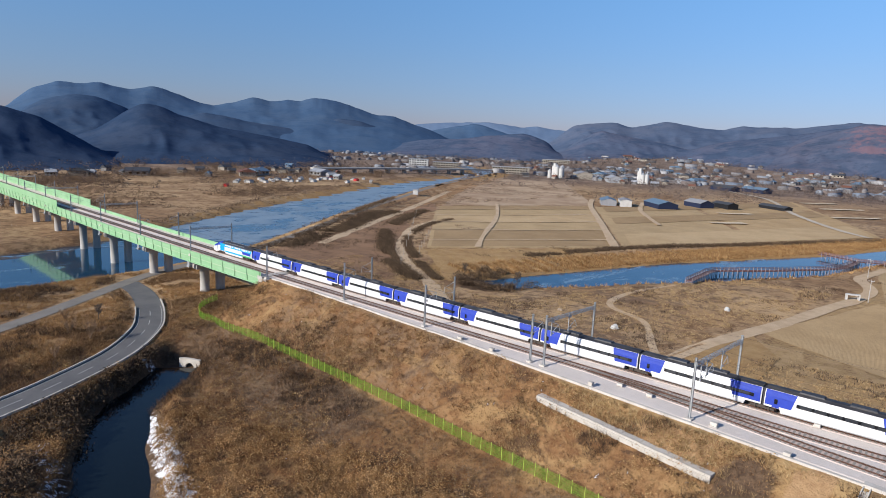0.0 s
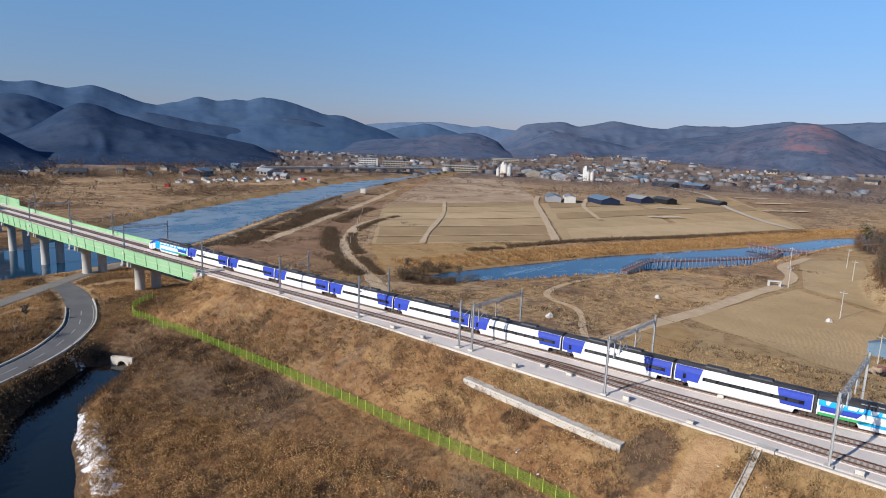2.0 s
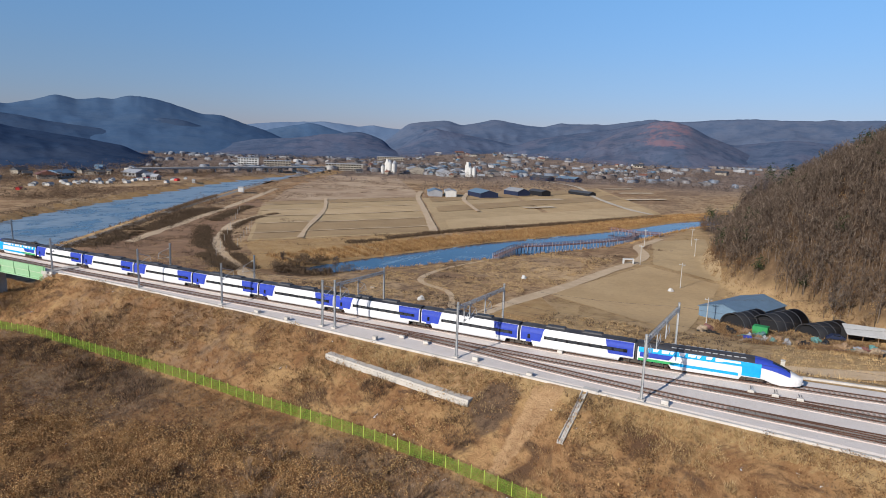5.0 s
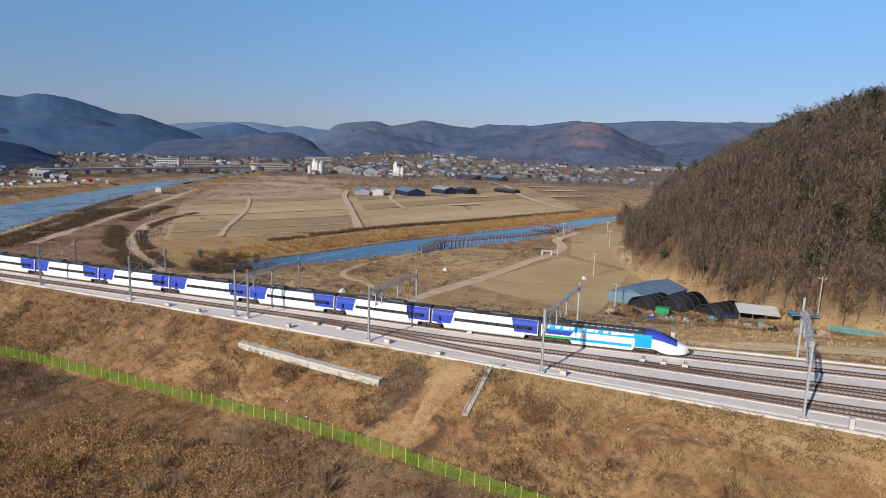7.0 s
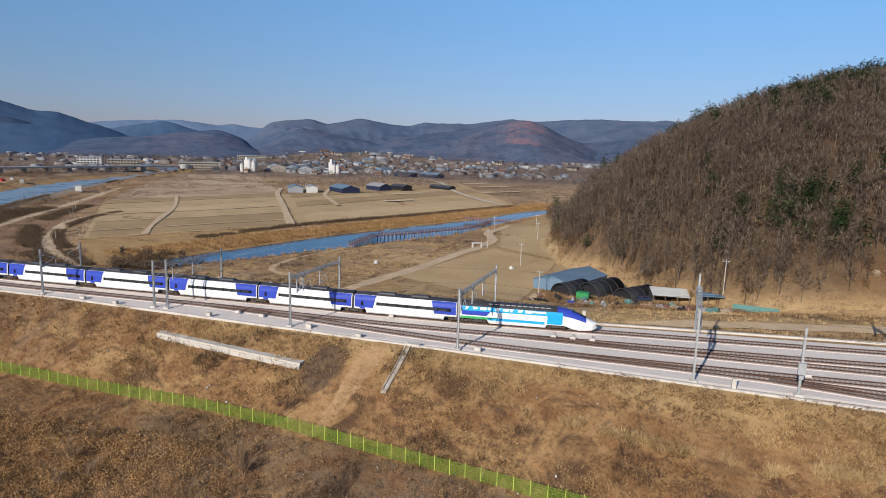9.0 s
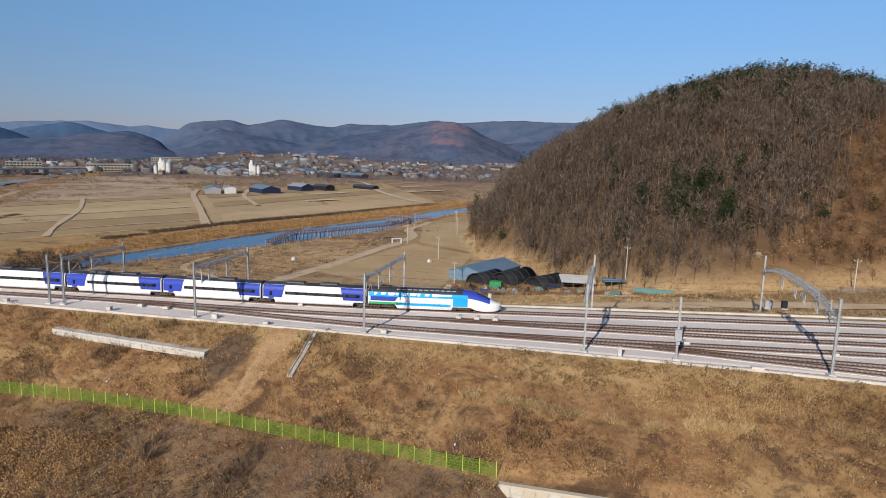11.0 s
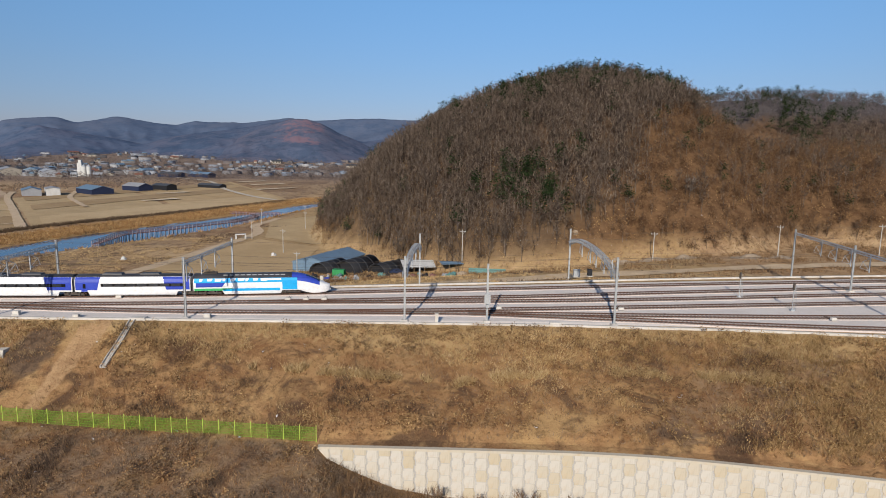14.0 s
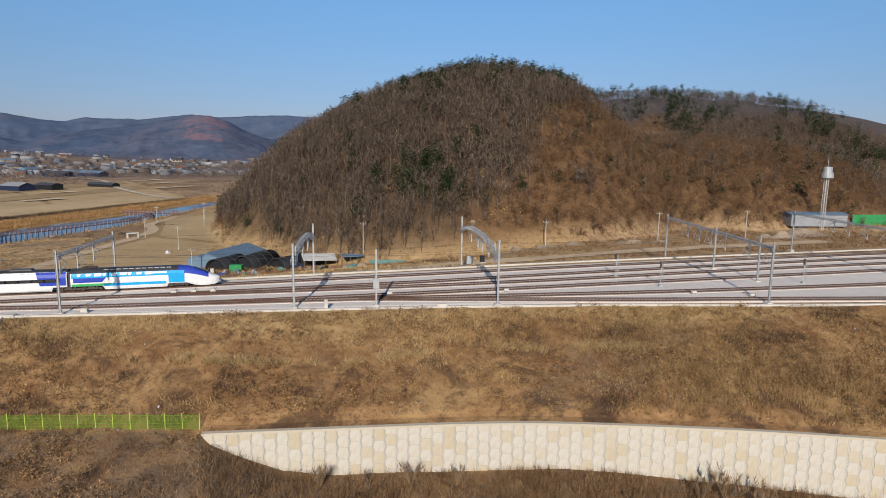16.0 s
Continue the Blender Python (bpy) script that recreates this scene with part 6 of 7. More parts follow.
# posts along the farm ditch
post_m = Mesh().tube([(0, 0, -0.4), (0, 0, 3.4)], 0.09, 6, 0.07).box((0, 0, 3.4), (0.2, 0.2, 0.08)).data("field_post", "concrete")
for k in range(9):
    t = k / 8
    for (a, b), sh in ((((-176, 152), (-286, 258)), 0), (((-190, 174), (-250, 240)), 1)):
        if sh and k > 5:
            continue
        x, y = a[0] + (b[0] - a[0]) * t, a[1] + (b[1] - a[1]) * t
        o = tagged(new("field_post", post_m), "slim grey concrete post beside the ditch", "post", "posts along the ditch")
        o.matrix_basis = pose(x, y, float(height(x, y)))


# ---- bushes ----
def bush(x, y, h, seed, material, label):
    g = np.random.default_rng(seed)
    t = thing("bare_bush", label, "bush", "leafless bushes", at=pose(x, y, float(height(x, y)) - 0.1))
    m, tw = Mesh(), Mesh()
    for k in range(9):
        q, l = g.random() * 6.28, 0.35 + 0.5 * g.random()
        tip = Vector((math.cos(q) * h * l * 0.7, math.sin(q) * h * l * 0.7, h * (0.7 + 0.35 * g.random())))
        mid_ = tip * 0.5 + Vector((0, 0, 0.1 * h))
        m.tube([(0, 0, 0), mid_, tip], 0.035 * h / 2, 4, 0.01, cap=False)
        for j in range(34):
            p = mid_.lerp(tip, float(g.random())) if g.random() < 0.7 else mid_ * float(0.5 + 0.5 * g.random())
            a = g.random() * 6.28
            e = p + Vector((math.cos(a) * 0.3, math.sin(a) * 0.3, 0.25 + 0.3 * g.random())) * h * 0.55
            s = Vector((-math.sin(a), math.cos(a), 0.2)) * 0.022 * h / 2
            tw.add([p - s, p + s, e], [(0, 1, 2)])
    part("stem", m, material, t)
    part("crown", tw, material, t)
    return t


for k, (x, y, h) in enumerate(((33.0, 57.0, 2.6), (43.5, 56.6, 2.8), (49, 56.4, 2.2), (38.5, 56.8, 1.8), (79.5, 49.6, 4.2), (83, 48.6, 3.4), (76.5, 50.4, 2.6), (-151, 38.4, 4.0), (-158, 36, 3.0), (-145, 30, 2.6), (-46.6, 56.9, 2.6), (-25.5, 58.1, 2.8), (-23.5, 57.0, 2.4), (-47, 53, 3.0), (-42, 51, 2.6), (-44.5, 49, 2.4), (-96, 57, 2.4), (-141, 66, 2.6), (-131, 57, 2.4), (-122, 54, 2.8), (-170, 38, 2.6), (-183, 53, 2.6))):
    bush(x, y, h, 500 + k, "timber", "leafless brown bush in dry weeds")


# ---- valley: barns, works, town ----
gable("barn", -270, 456, (12, 22), 4, 6, 35, "grey_sheet", "blue_sheet", "grey barn with a blue roof beside turf fields", "barn")
gable("barn", -258, 462, (9, 20), 5, 6, 35, "white_sheet", "grey_sheet", "white farm building beside turf fields", "barn")
gable("barn", -236, 480, (16, 30), 4, 6.5, 50, "navy", "blue_sheet", "long dark barn with a pale blue roof", "barn")
gable("barn", -222, 520, (13, 22), 4, 6.5, 60, "navy", "grey_sheet", "grey-roofed barn at the field edge", "barn")
gable("barn", -206, 535, (10, 20), 4, 5.5, 60, "black_sheet", "dark_roof", "dark barn at the field edge", "barn")
gable("barn", -181, 580, (8, 30), 2.5, 4, 60, "black_sheet", "dark_roof", "low black barn in a stubble field", "barn")
gable("barn", -300, 772, (14, 34), 4, 6.5, 65, "navy", "dark_roof", "long dark barn before bare trees", "barn")
gable("barn", -270, 790, (14, 34), 4, 6.5, 65, "navy", "blue_sheet", "long dark barn with a bluish roof", "barn")
gable("works_hall", -494, 760, (22, 46), 7, 10, 40, "cream", "grey_sheet", "broad cream works hall with a grey roof", "hall")
gable("works_hall", -430, 735, (16, 34), 6, 9, 40, "pale_roof", "pale_roof", "pale grey works hall", "hall")


def silo_group(x, y, sizes, label):
    t = thing("silo_group", label, "silos", "silos", at=pose(x, y, float(height(x, y))))
    for k, (dx, dy, r, h) in enumerate(sizes):
        part("silo", Mesh().tube([(dx, dy, -0.5), (dx, dy, h)], r, 14), "white_sheet", t, "white cylindrical silo")
        part("cone", Mesh().tube([(dx, dy, h), (dx, dy, h + r)], r, 14, 0.3), "pale_roof", t)
    part("headhouse", Mesh().box((sizes[0][0] - 5, 2, 8), (5.5, 6, 17)).box((sizes[0][0] - 5, 2, 18), (3.5, 3.5, 4)), "white_sheet", t, "white headhouse tower")
    return t


silo_group(-500, 706, ((0, 0, 3.0, 16), (7, 0, 3.0, 14), (4, 6, 3.0, 16), (-12, 0, 2.6, 10)), "tall white silos of a grain works")
silo_group(-402, 760, ((0, 0, 2.6, 12), (6, 0, 2.6, 12)), "pair of white silos beside a works hall")


def block(x, y, size, floors, rz, label, group=""):
    """A flat-roofed building with rows of windows."""
    t = thing("public_building", label, "building", group, at=pose(x, y, float(height(x, y)), 0, 0, rz))
    h = 3.3 * floors
    part("wall", Mesh().box((0, 0, h / 2), (size[0], size[1], h)), "cream" if floors < 4 else "white_sheet", t)
    part("roof", Mesh().box((0, 0, h + 0.3), (size[0] + 0.8, size[1] + 0.8, 0.6)), "pale_roof", t)
    for f in range(floors):
        for k in range(int(size[0] / 4)):
            part("window", Mesh().box((-size[0] / 2 + 2 + 4 * k, -size[1] / 2 - 0.03, 3.3 * f + 1.9), (2.6, 0.12, 1.5)), "glass", t)
    return t


block(-588, 714, (54, 12), 3, 40, "long cream three-storey school building")
block(-700, 690, (40, 14), 3, 45, "cream flat-roofed building at the edge of town")
block(-730, 660, (30, 14), 4, 45, "white flat-roofed block at the edge of town")
block(-820, 1150, (60, 14), 3, 35, "long pale building in the middle of town")


def house(wall, roof, label):
    t = thing("house", label, "house", "houses of the town")
    m = Mesh().add([(-4.5, -3.6, -0.5), (4.5, -3.6, -0.5), (4.5, 3.6, -0.5), (-4.5, 3.6, -0.5), (-4.5, -3.6, 3.6), (4.5, -3.6, 3.6), (4.5, 3.6, 3.6), (-4.5, 3.6, 3.6), (-4.5, 0, 5.4), (4.5, 0, 5.4)], [(0, 1, 5, 4), (2, 3, 7, 6), (1, 2, 6, 9, 5), (3, 0, 4, 8, 7)])
    part("wall", m, wall, t)
    part("roof", Mesh().add([(-5, -4.2, 3.4), (5, -4.2, 3.4), (5, 0, 5.65), (-5, 0, 5.65), (5, 4.2, 3.4), (-5, 4.2, 3.4), (-5, -4.2, 3.2), (5, -4.2, 3.2), (5, 4.2, 3.2), (-5, 4.2, 3.2)], [(0, 1, 2, 3), (3, 2, 4, 5), (0, 6, 7, 1), (4, 8, 9, 5), (1, 7, 8, 4, 2), (0, 3, 5, 9, 6)]), roof, t)
    for x in (-2.4, 0.4, 2.8):
        part("window", Mesh().box((x, -3.62, 1.9), (1.3, 0.1, 1.3)), "glass", t)
    return t


KINDS = [house("house_wall", "dark_roof", "white house with a dark roof"), house("cream", "brown_roof", "cream house with a brown roof"), house("house_wall", "blue_sheet", "white house with a blue roof"), house("house_wall", "pale_roof", "pale grey workshop with a light roof"), house("cream", "dark_roof", "cream house with a slate-grey roof")]
spots = []
g = np.random.default_rng(77)
while len(spots) < 200:
    u = g.random()
    if u < 0.66:
        az, d = g.uniform(12, 48), 820 + 980 * g.random() ** 1.3
    elif u < 0.84:
        az, d = g.uniform(54, 80), g.uniform(640, 980)
    else:
        az, d = g.uniform(2, 30), g.uniform(1050, 1750)
    x, y = -d * math.sin(radians(az)), d * math.cos(radians(az))
    if rough(x, y, 220, 3) < -0.08 or away(np.array(x), np.array(y), RIVER)[0] < 45:
        continue
    spots.append((x, y))
for k, (x, y) in enumerate(spots):
    s = float(g.choice([0.7, 0.85, 1.0, 1.3, 2.2], p=[0.3, 0.3, 0.2, 0.12, 0.08]))
    m = pose(x, y, float(height(x, y)), 0, 0, float(g.uniform(0, 180)))
    ob = KINDS[k % 5] if k < 5 else copy_thing(KINDS[int(g.integers(5))], m)
    ob.matrix_basis = m @ Matrix.Diagonal((s, s, 0.8 + 0.25 * s, 1))
# the rest of the town, farther off
n = Nodes("town_roofs")
ramp = n.t.nodes.new("ShaderNodeValToRGB")
while len(ramp.color_ramp.elements) < 6:
    ramp.color_ramp.elements.new(0.5)
for k, c in enumerate(((0.07, 0.072, 0.08), (0.20, 0.165, 0.15), (0.13, 0.125, 0.13), (0.28, 0.28, 0.29), (0.15, 0.19, 0.25), (0.46, 0.45, 0.44))):
    ramp.color_ramp.elements[k].position, ramp.color_ramp.elements[k].color = k / 5, (*c, 1)
n.link(n.island(), ramp.inputs["Fac"])
MAT["town"] = n.done(n.mix(n.maths("MULTIPLY", n.ramp(n.noise(3, 4, 0.7), 0.4, 0.7), 0.4), ramp.outputs["Color"], (0.10, 0.09, 0.085)), 0.8, 0, 0.2)
vs, fs = [], []
for k in range(620):
    az, d = g.uniform(1, 56), 860 + 950 * g.random()
    x, y = -d * math.sin(radians(az)), d * math.cos(radians(az))
    if rough(x, y, 160, 3) < -0.06:
        continue
    w, l, h, q = g.uniform(2.5, 5), g.uniform(3.5, 13), g.uniform(2.2, 4.2), g.uniform(0, 3.14)
    c, n_ = math.cos(q), math.sin(q)
    z = float(height(x, y))
    b = len(vs)
    for px, py, pz in ((-w, -l, -1), (w, -l, -1), (w, l, -1), (-w, l, -1), (-w, -l, h), (w, -l, h), (w, l, h), (-w, l, h), (0, -l, h + 1.6), (0, -l, h + 1.6), (0, l, h + 1.6), (0, l, h + 1.6)):
        vs.append((x + px * c - py * n_, y + px * n_ + py * c, z + pz))
    fs += [tuple(b + i for i in f) for f in ((0, 1, 5, 4), (1, 2, 6, 5), (2, 3, 7, 6), (3, 0, 4, 7), (4, 5, 9, 8), (6, 7, 11, 10), (5, 6, 10, 9), (7, 4, 8, 11))]
bulk("far_houses", vs, fs, "town", "small pale houses crowded in the far town", "houses")
# camp on the river flat
for k in range(40):
    t = g.random()
    x, y = -525 - 12 * g.normal() - 22 * math.sin(3.1 * t), 258 + 150 * t
    if k == 0:
        x, y = -499, 235
    red = k % 3 == 0 and (t > 0.6 or k == 0)
    gable("tent", float(x), float(y), (2.6 + 1.2 * float(g.random()), 3 + 4 * float(g.random())), 1.6, 2.4, float(g.uniform(20, 70)), "red_sheet" if red else "white_sheet", "red_sheet" if red else ("white_sheet" if k % 3 == 1 else "grey_sheet"), "red tent on the river flat" if red else "pale tent on the river flat", "tent", "tents on the river flat")
kiosk = thing("pump_house", "small white pump house on the levee", "pump house", at=pose(-374, 336, float(height(-374, 336)), 0, 0, 40))
part("wall", Mesh().box((0, 0, 1.8), (4, 3.4, 4.2)), "white_sheet", kiosk)
part("roof", Mesh().box((0, 0, 4.1), (4.8, 4.2, 0.4)), "pale_roof", kiosk)
# road bridge far up the river
far = thing("road_bridge", "low concrete road bridge across the upper river", "bridge", kind="structure")
UP = [(-634, 405, -5.2), (-633, 437, -5.1), (-628, 480, -5.0), (-622, 522, -5.0), (-612, 570, -5.1), (-606, 640, -5.6), (-598, 720, -7)]
part("deck", Mesh().sweep(UP, [(-4.5, -1.3), (-4.5, 0.7), (4.5, 0.7), (4.5, -1.3)]), "concrete", far)
for y in range(415, 640, 24):
    x = float(np.interp(y, [p[1] for p in UP], [p[0] for p in UP]))
    part("pier", Mesh().box((x, float(y), -11), (6.5, 1.8, 10), 0), "concrete", far)


# stone culvert where the stream comes out below the road bank
cul = thing("culvert", "pale concrete culvert mouth at the head of the stream", "culvert", kind="structure", at=pose(-132.6, 53.4, -17.3, 0, 0, 32))
arch = [(1.05 * math.cos(math.pi * k / 8), 1.1 + 1.05 * math.sin(math.pi * k / 8)) for k in range(9)]
rim = [(2.6, 0), (2.6, 1.4), (2.6, 3.0), (1.4, 3.1), (0, 3.15), (-1.4, 3.1), (-2.6, 3.0), (-2.6, 1.4), (-2.6, 0)]
m = Mesh()
for yy in (-0.3, 0.3):
    m.v += [(a, yy, b) for a, b in arch] + [(a, yy, b) for a, b in rim]
m.f = [(k, k + 1, 10 + k, 9 + k) for k in range(8)] + [(18 + k, 27 + k, 28 + k, 19 + k) for k in range(8)]
m.f += [(9 + k, 10 + k, 28 + k, 27 + k) for k in range(8)] + [(k, 18 + k, 19 + k, k + 1) for k in range(8)]
part("headwall", m, "pale_concrete", cul)
# ---- dry grass, reeds, scrub ----
rng = np.random.default_rng(11)


def blade_material(name, shades, rough_=0.9):
    """Stalks of several shades, one shade a stalk."""
    n = Nodes(name)
    r = n.t.nodes.new("ShaderNodeValToRGB")
    els = r.color_ramp.elements
    while len(els) < len(shades):
        els.new(0.5)
    for k, c in enumerate(shades):
        els[k].position = k / (len(shades) - 1)
        els[k].color = (*c, 1)
    n.link(n.island(), r.inputs["Fac"])
    big = n.ramp(n.noise(11, 4, 0.65), 0.35, 0.65)
    c = n.mix(n.maths("MULTIPLY", big, 0.35), r.outputs["Color"], tuple(0.5 * v for v in shades[0]))
    c = n.mix(n.maths("MULTIPLY", n.ramp(n.noise(1.7, 4, 0.7, warp=0.5), 0.46, 0.6), 0.5), c, tuple(0.6 * v for v in shades[0]))
    return n.done(c, rough_, 0, 0.05)


MAT["weeds"] = blade_material("russet_weeds", [(0.13, 0.064, 0.031), (0.26, 0.138, 0.063), (0.38, 0.22, 0.102), (0.55, 0.375, 0.185)])
MAT["straw_grass"] = blade_material("straw_grass", [(0.38, 0.24, 0.11), (0.54, 0.385, 0.19), (0.66, 0.51, 0.29)])
MAT["reeds"] = blade_material("golden_reeds", [(0.21, 0.105, 0.044), (0.42, 0.24, 0.10), (0.54, 0.34, 0.15), (0.64, 0.46, 0.24)])
MAT["olive_grass"] = blade_material("olive_grass", [(0.24, 0.14, 0.062), (0.42, 0.27, 0.122), (0.58, 0.41, 0.20)])
MAT["foot_weeds"] = blade_material("brown_brush", [(0.13, 0.075, 0.040), (0.26, 0.16, 0.083), (0.40, 0.265, 0.142)])
MAT["thicket"] = blade_material("brown_thicket", [(0.055, 0.042, 0.038), (0.095, 0.072, 0.062), (0.155, 0.115, 0.095)])
MAT["belt_trees"] = blade_material("far_bare_trees", [(0.105, 0.082, 0.076), (0.145, 0.116, 0.104), (0.19, 0.155, 0.14)])
MAT["far_brush"] = blade_material("far_brush", [(0.13, 0.088, 0.060), (0.19, 0.130, 0.086), (0.25, 0.175, 0.115)])
MAT["ditch_brush"] = blade_material("ditch_brush", [(0.095, 0.066, 0.044), (0.15, 0.105, 0.068), (0.21, 0.15, 0.098)])
MAT["scrub"] = blade_material("dark_scrub", [(0.065, 0.043, 0.031), (0.13, 0.088, 0.06), (0.20, 0.14, 0.095)])
MAT["grey_stalks"] = blade_material("grey_stalks", [(0.16, 0.11, 0.072), (0.25, 0.18, 0.12), (0.34, 0.255, 0.175)])


def tufts(name, x, y, h, blades, width, splay, material, label, category="grass", lift=0.0):
    """Tufts of pointed blades that stand on the ground at x, y."""
    n = len(x)
    z = height(x, y) - 0.05 + lift
    a = rng.random((n, blades)) * 2 * np.pi
    r = splay * np.sqrt(rng.random((n, blades)))
    hh = h[:, None] * (0.55 + 0.6 * rng.random((n, blades)))
    bx, by = x[:, None] + r * np.cos(a) * 0.5, y[:, None] + r * np.sin(a) * 0.5
    lean = hh * (0.25 + 0.5 * rng.random((n, blades)))
    tx, ty = bx + lean * np.cos(a), by + lean * np.sin(a)
    s = rng.random((n, blades)) * np.pi
    wx, wy = width * np.cos(s) / 2, width * np.sin(s) / 2
    zz = np.repeat(z[:, None], blades, 1)
    v = np.stack([np.stack([bx - wx, by - wy, zz], -1), np.stack([bx + wx, by + wy, zz], -1), np.stack([tx, ty, zz + hh], -1)], -2)
    f = np.arange(n * blades * 3).reshape(-1, 3)
    return bulk(name, v.reshape(-1, 3), f, material, label, category)


def gold_edge(x):
    """How far up the low ground the golden grass reaches."""
    return np.interp(x, [-118, -98, -78, -55, -20], [34, 43, 51, 57, 58])


def strewn(n, x0, x1, y0, y1):
    return rng.uniform(x0, x1, n), rng.uniform(y0, y1, n)


def clear(x, y, margin=0.6):
    """Away from waters, roads and rails."""
    ok = (away(x, y, STREAM)[0] > 6.5) & (away(x, y, ROAD)[0] > 4.3) & (away(x, y, LEVEE)[0] > 3.6)
    ok &= (away(x, y, RIVER)[0] > 34) & (away(x, y, BROOK)[0] > 17)
    ok &= ~((y > near_edge(x) - margin) & (y < far_edge(x) + margin) & (x > -152))
    ok &= ~((np.abs(y - foot_line(x)) < 1.0) & (x > 18))
    return ok


# russet weeds over the slope and below the fence
x, y = strewn(42000, -168, 128, 22, 82)
keep = clear(x, y) & (rough(x, y, 7, 3) + 0.5 > 0.25 * rng.random(len(x)) + 0.12) & (away(x, y, [(-15.5, 80), (-18, 75), (-22.5, 68.5)])[0] > 2.2)
keep &= (x < 19) | (y > foot_line(x) + 0.8) | (y < foot_line(x) - 1.2)
x, y = x[keep], y[keep]
tufts("weeds", x, y, 0.28 + 0.45 * np.clip(rough(x, y, 12, 3) + 0.5, 0, 1), 5, 0.06, 0.5, "weeds", "short russet weeds covering the embankment")
# straw tufts in loose rows and near the top edge
x, y = strewn(26000, -150, 128, 56, 81)
keep = clear(x, y) & (rough(x + 90, y * 1.8, 9, 3) > 0.07 + 0.08 * rng.random(len(x))) & (y > foot_line(x) + 0.8)
tufts("straw_grass", x[keep], y[keep], 0.4 + 0.35 * rng.random(keep.sum()), 7, 0.055, 0.55, "straw_grass", "pale straw tufts on the embankment")
x = rng.uniform(8, 78, 760)
y = 71.2 - 0.012 * (x - 12) + 0.35 * rng.standard_normal(len(x)) + 0.8 * np.sin(x / 7)
keep = rough(x, y, 5, 2) > -0.12
tufts("straw_grass_row", x[keep], y[keep], 0.75 + 0.35 * rng.random(keep.sum()), 20, 0.075, 0.9, "straw_grass", "row of tall pale grass tufts on the slope")
# grey stalks in patches
x, y = strewn(30000, -160, 128, 24, 80)
keep = clear(x, y) & (rough(x + 300, y, 16, 3) > 0.08) & ((x < 19) | (y > foot_line(x) + 0.8))
tufts("grey_stalks", x[keep], y[keep], 0.4 + 0.4 * rng.random(keep.sum()), 5, 0.05, 0.5, "grey_stalks", "grey dead stalks among the weeds")
x, y = strewn(17000, -56, 122, 66, 81)
k = near_edge(x) - y
keep = (k > 0.5) & (k < 7.5) & (rough(x * 0.6 + 20, y, 6, 3) > -0.08 + 0.03 * k)
tufts("edge_straw", x[keep], y[keep], 0.4 + 0.35 * rng.random(keep.sum()), 9, 0.06, 0.7, "straw_grass", "pale straw grass along the top of the bank")
x, y = strewn(7000, 44, 124, 46, 78)
keep = (y > foot_line(x) + 1) & (y < near_edge(x) - 1) & (rough(x + 140, y, 11, 3) > 0.05)
tufts("olive_grass", x[keep], y[keep], 0.5 + 0.4 * rng.random(keep.sum()), 10, 0.07, 0.8, "olive_grass", "yellow-brown grass patches on the bank")
# weeds round the road and below the bridge
x, y = strewn(42000, -215, -112, 5, 90)
keep = clear(x, y) & (rough(x, y, 8, 3) > -0.2) & ~((x > -148) & (y > 48) & (x < -70))
gold = keep & (rough(x + 33, y, 15, 3) > 0.03)
dull = keep & ~gold
tufts("road_weeds", x[gold], y[gold], 0.4 + 0.6 * rng.random(gold.sum()), 7, 0.06, 0.7, "reeds", "rough golden grass beside the road")
tufts("road_brush", x[dull], y[dull], 0.4 + 0.7 * rng.random(dull.sum()), 7, 0.06, 0.8, "foot_weeds", "dull brown brush beside the road", "scrub")
x, y = strewn(16000, -150, -62, 44, 68)
keep = (y < foot_line(x) - 0.4) & (y > gold_edge(x) - 1) & (away(x, y, STREAM)[0] > 5) & (away(x, y, ROAD)[0] > 4.6)
tufts("bank_stalks", x[keep], y[keep], 0.25 + 0.35 * rng.random(keep.sum()), 6, 0.045, 0.6, "grey_stalks", "short grey dead stalks below the fence")
x, y = strewn(20000, -210, -80, 5, 80)
d = away(x, y, STREAM)[0]
keep = (away(x, y, ROAD)[0] > 4.6) & (d > 4.6) & (((d < 11) & (x > -136)) | (rough(x + 40, y, 10, 3) > 0.17)) & (y < foot_line(x) - 2) & (away(x, y, LEVEE)[0] > 4)
keep &= ~((x > -112) & (x < -80) & (d < 9) & (y > 22))
tufts("stream_scrub", x[keep], y[keep], 0.7 + 0.9 * rng.random(keep.sum()), 9, 0.07, 1.0, "scrub", "dark leafless scrub along the stream", "scrub")
# dark brush in clumps on the slope
x, y = strewn(60000, -140, 124, 24, 80)
keep = clear(x, y) & (rough(x + 210, y * 1.2, 8, 2) > 0.25) & ((x < 19) | (y > foot_line(x) + 0.8))
tufts("dark_brush", x[keep], y[keep], 0.6 + 0.6 * rng.random(keep.sum()), 9, 0.05, 0.8, "scrub", "dark dead brush in patches on the bank", "scrub")
# wall foot
x, y = strewn(9000, 20, 126, 30, 60)
keep = (y < foot_line(x) - 0.9) & (y > foot_line(x) - 16)
tufts("wall_foot_weeds", x[keep], y[keep], 0.6 + 0.7 * rng.random(keep.sum()), 7, 0.06, 0.7, "foot_weeds", "tall dry weeds at the foot of the wall")
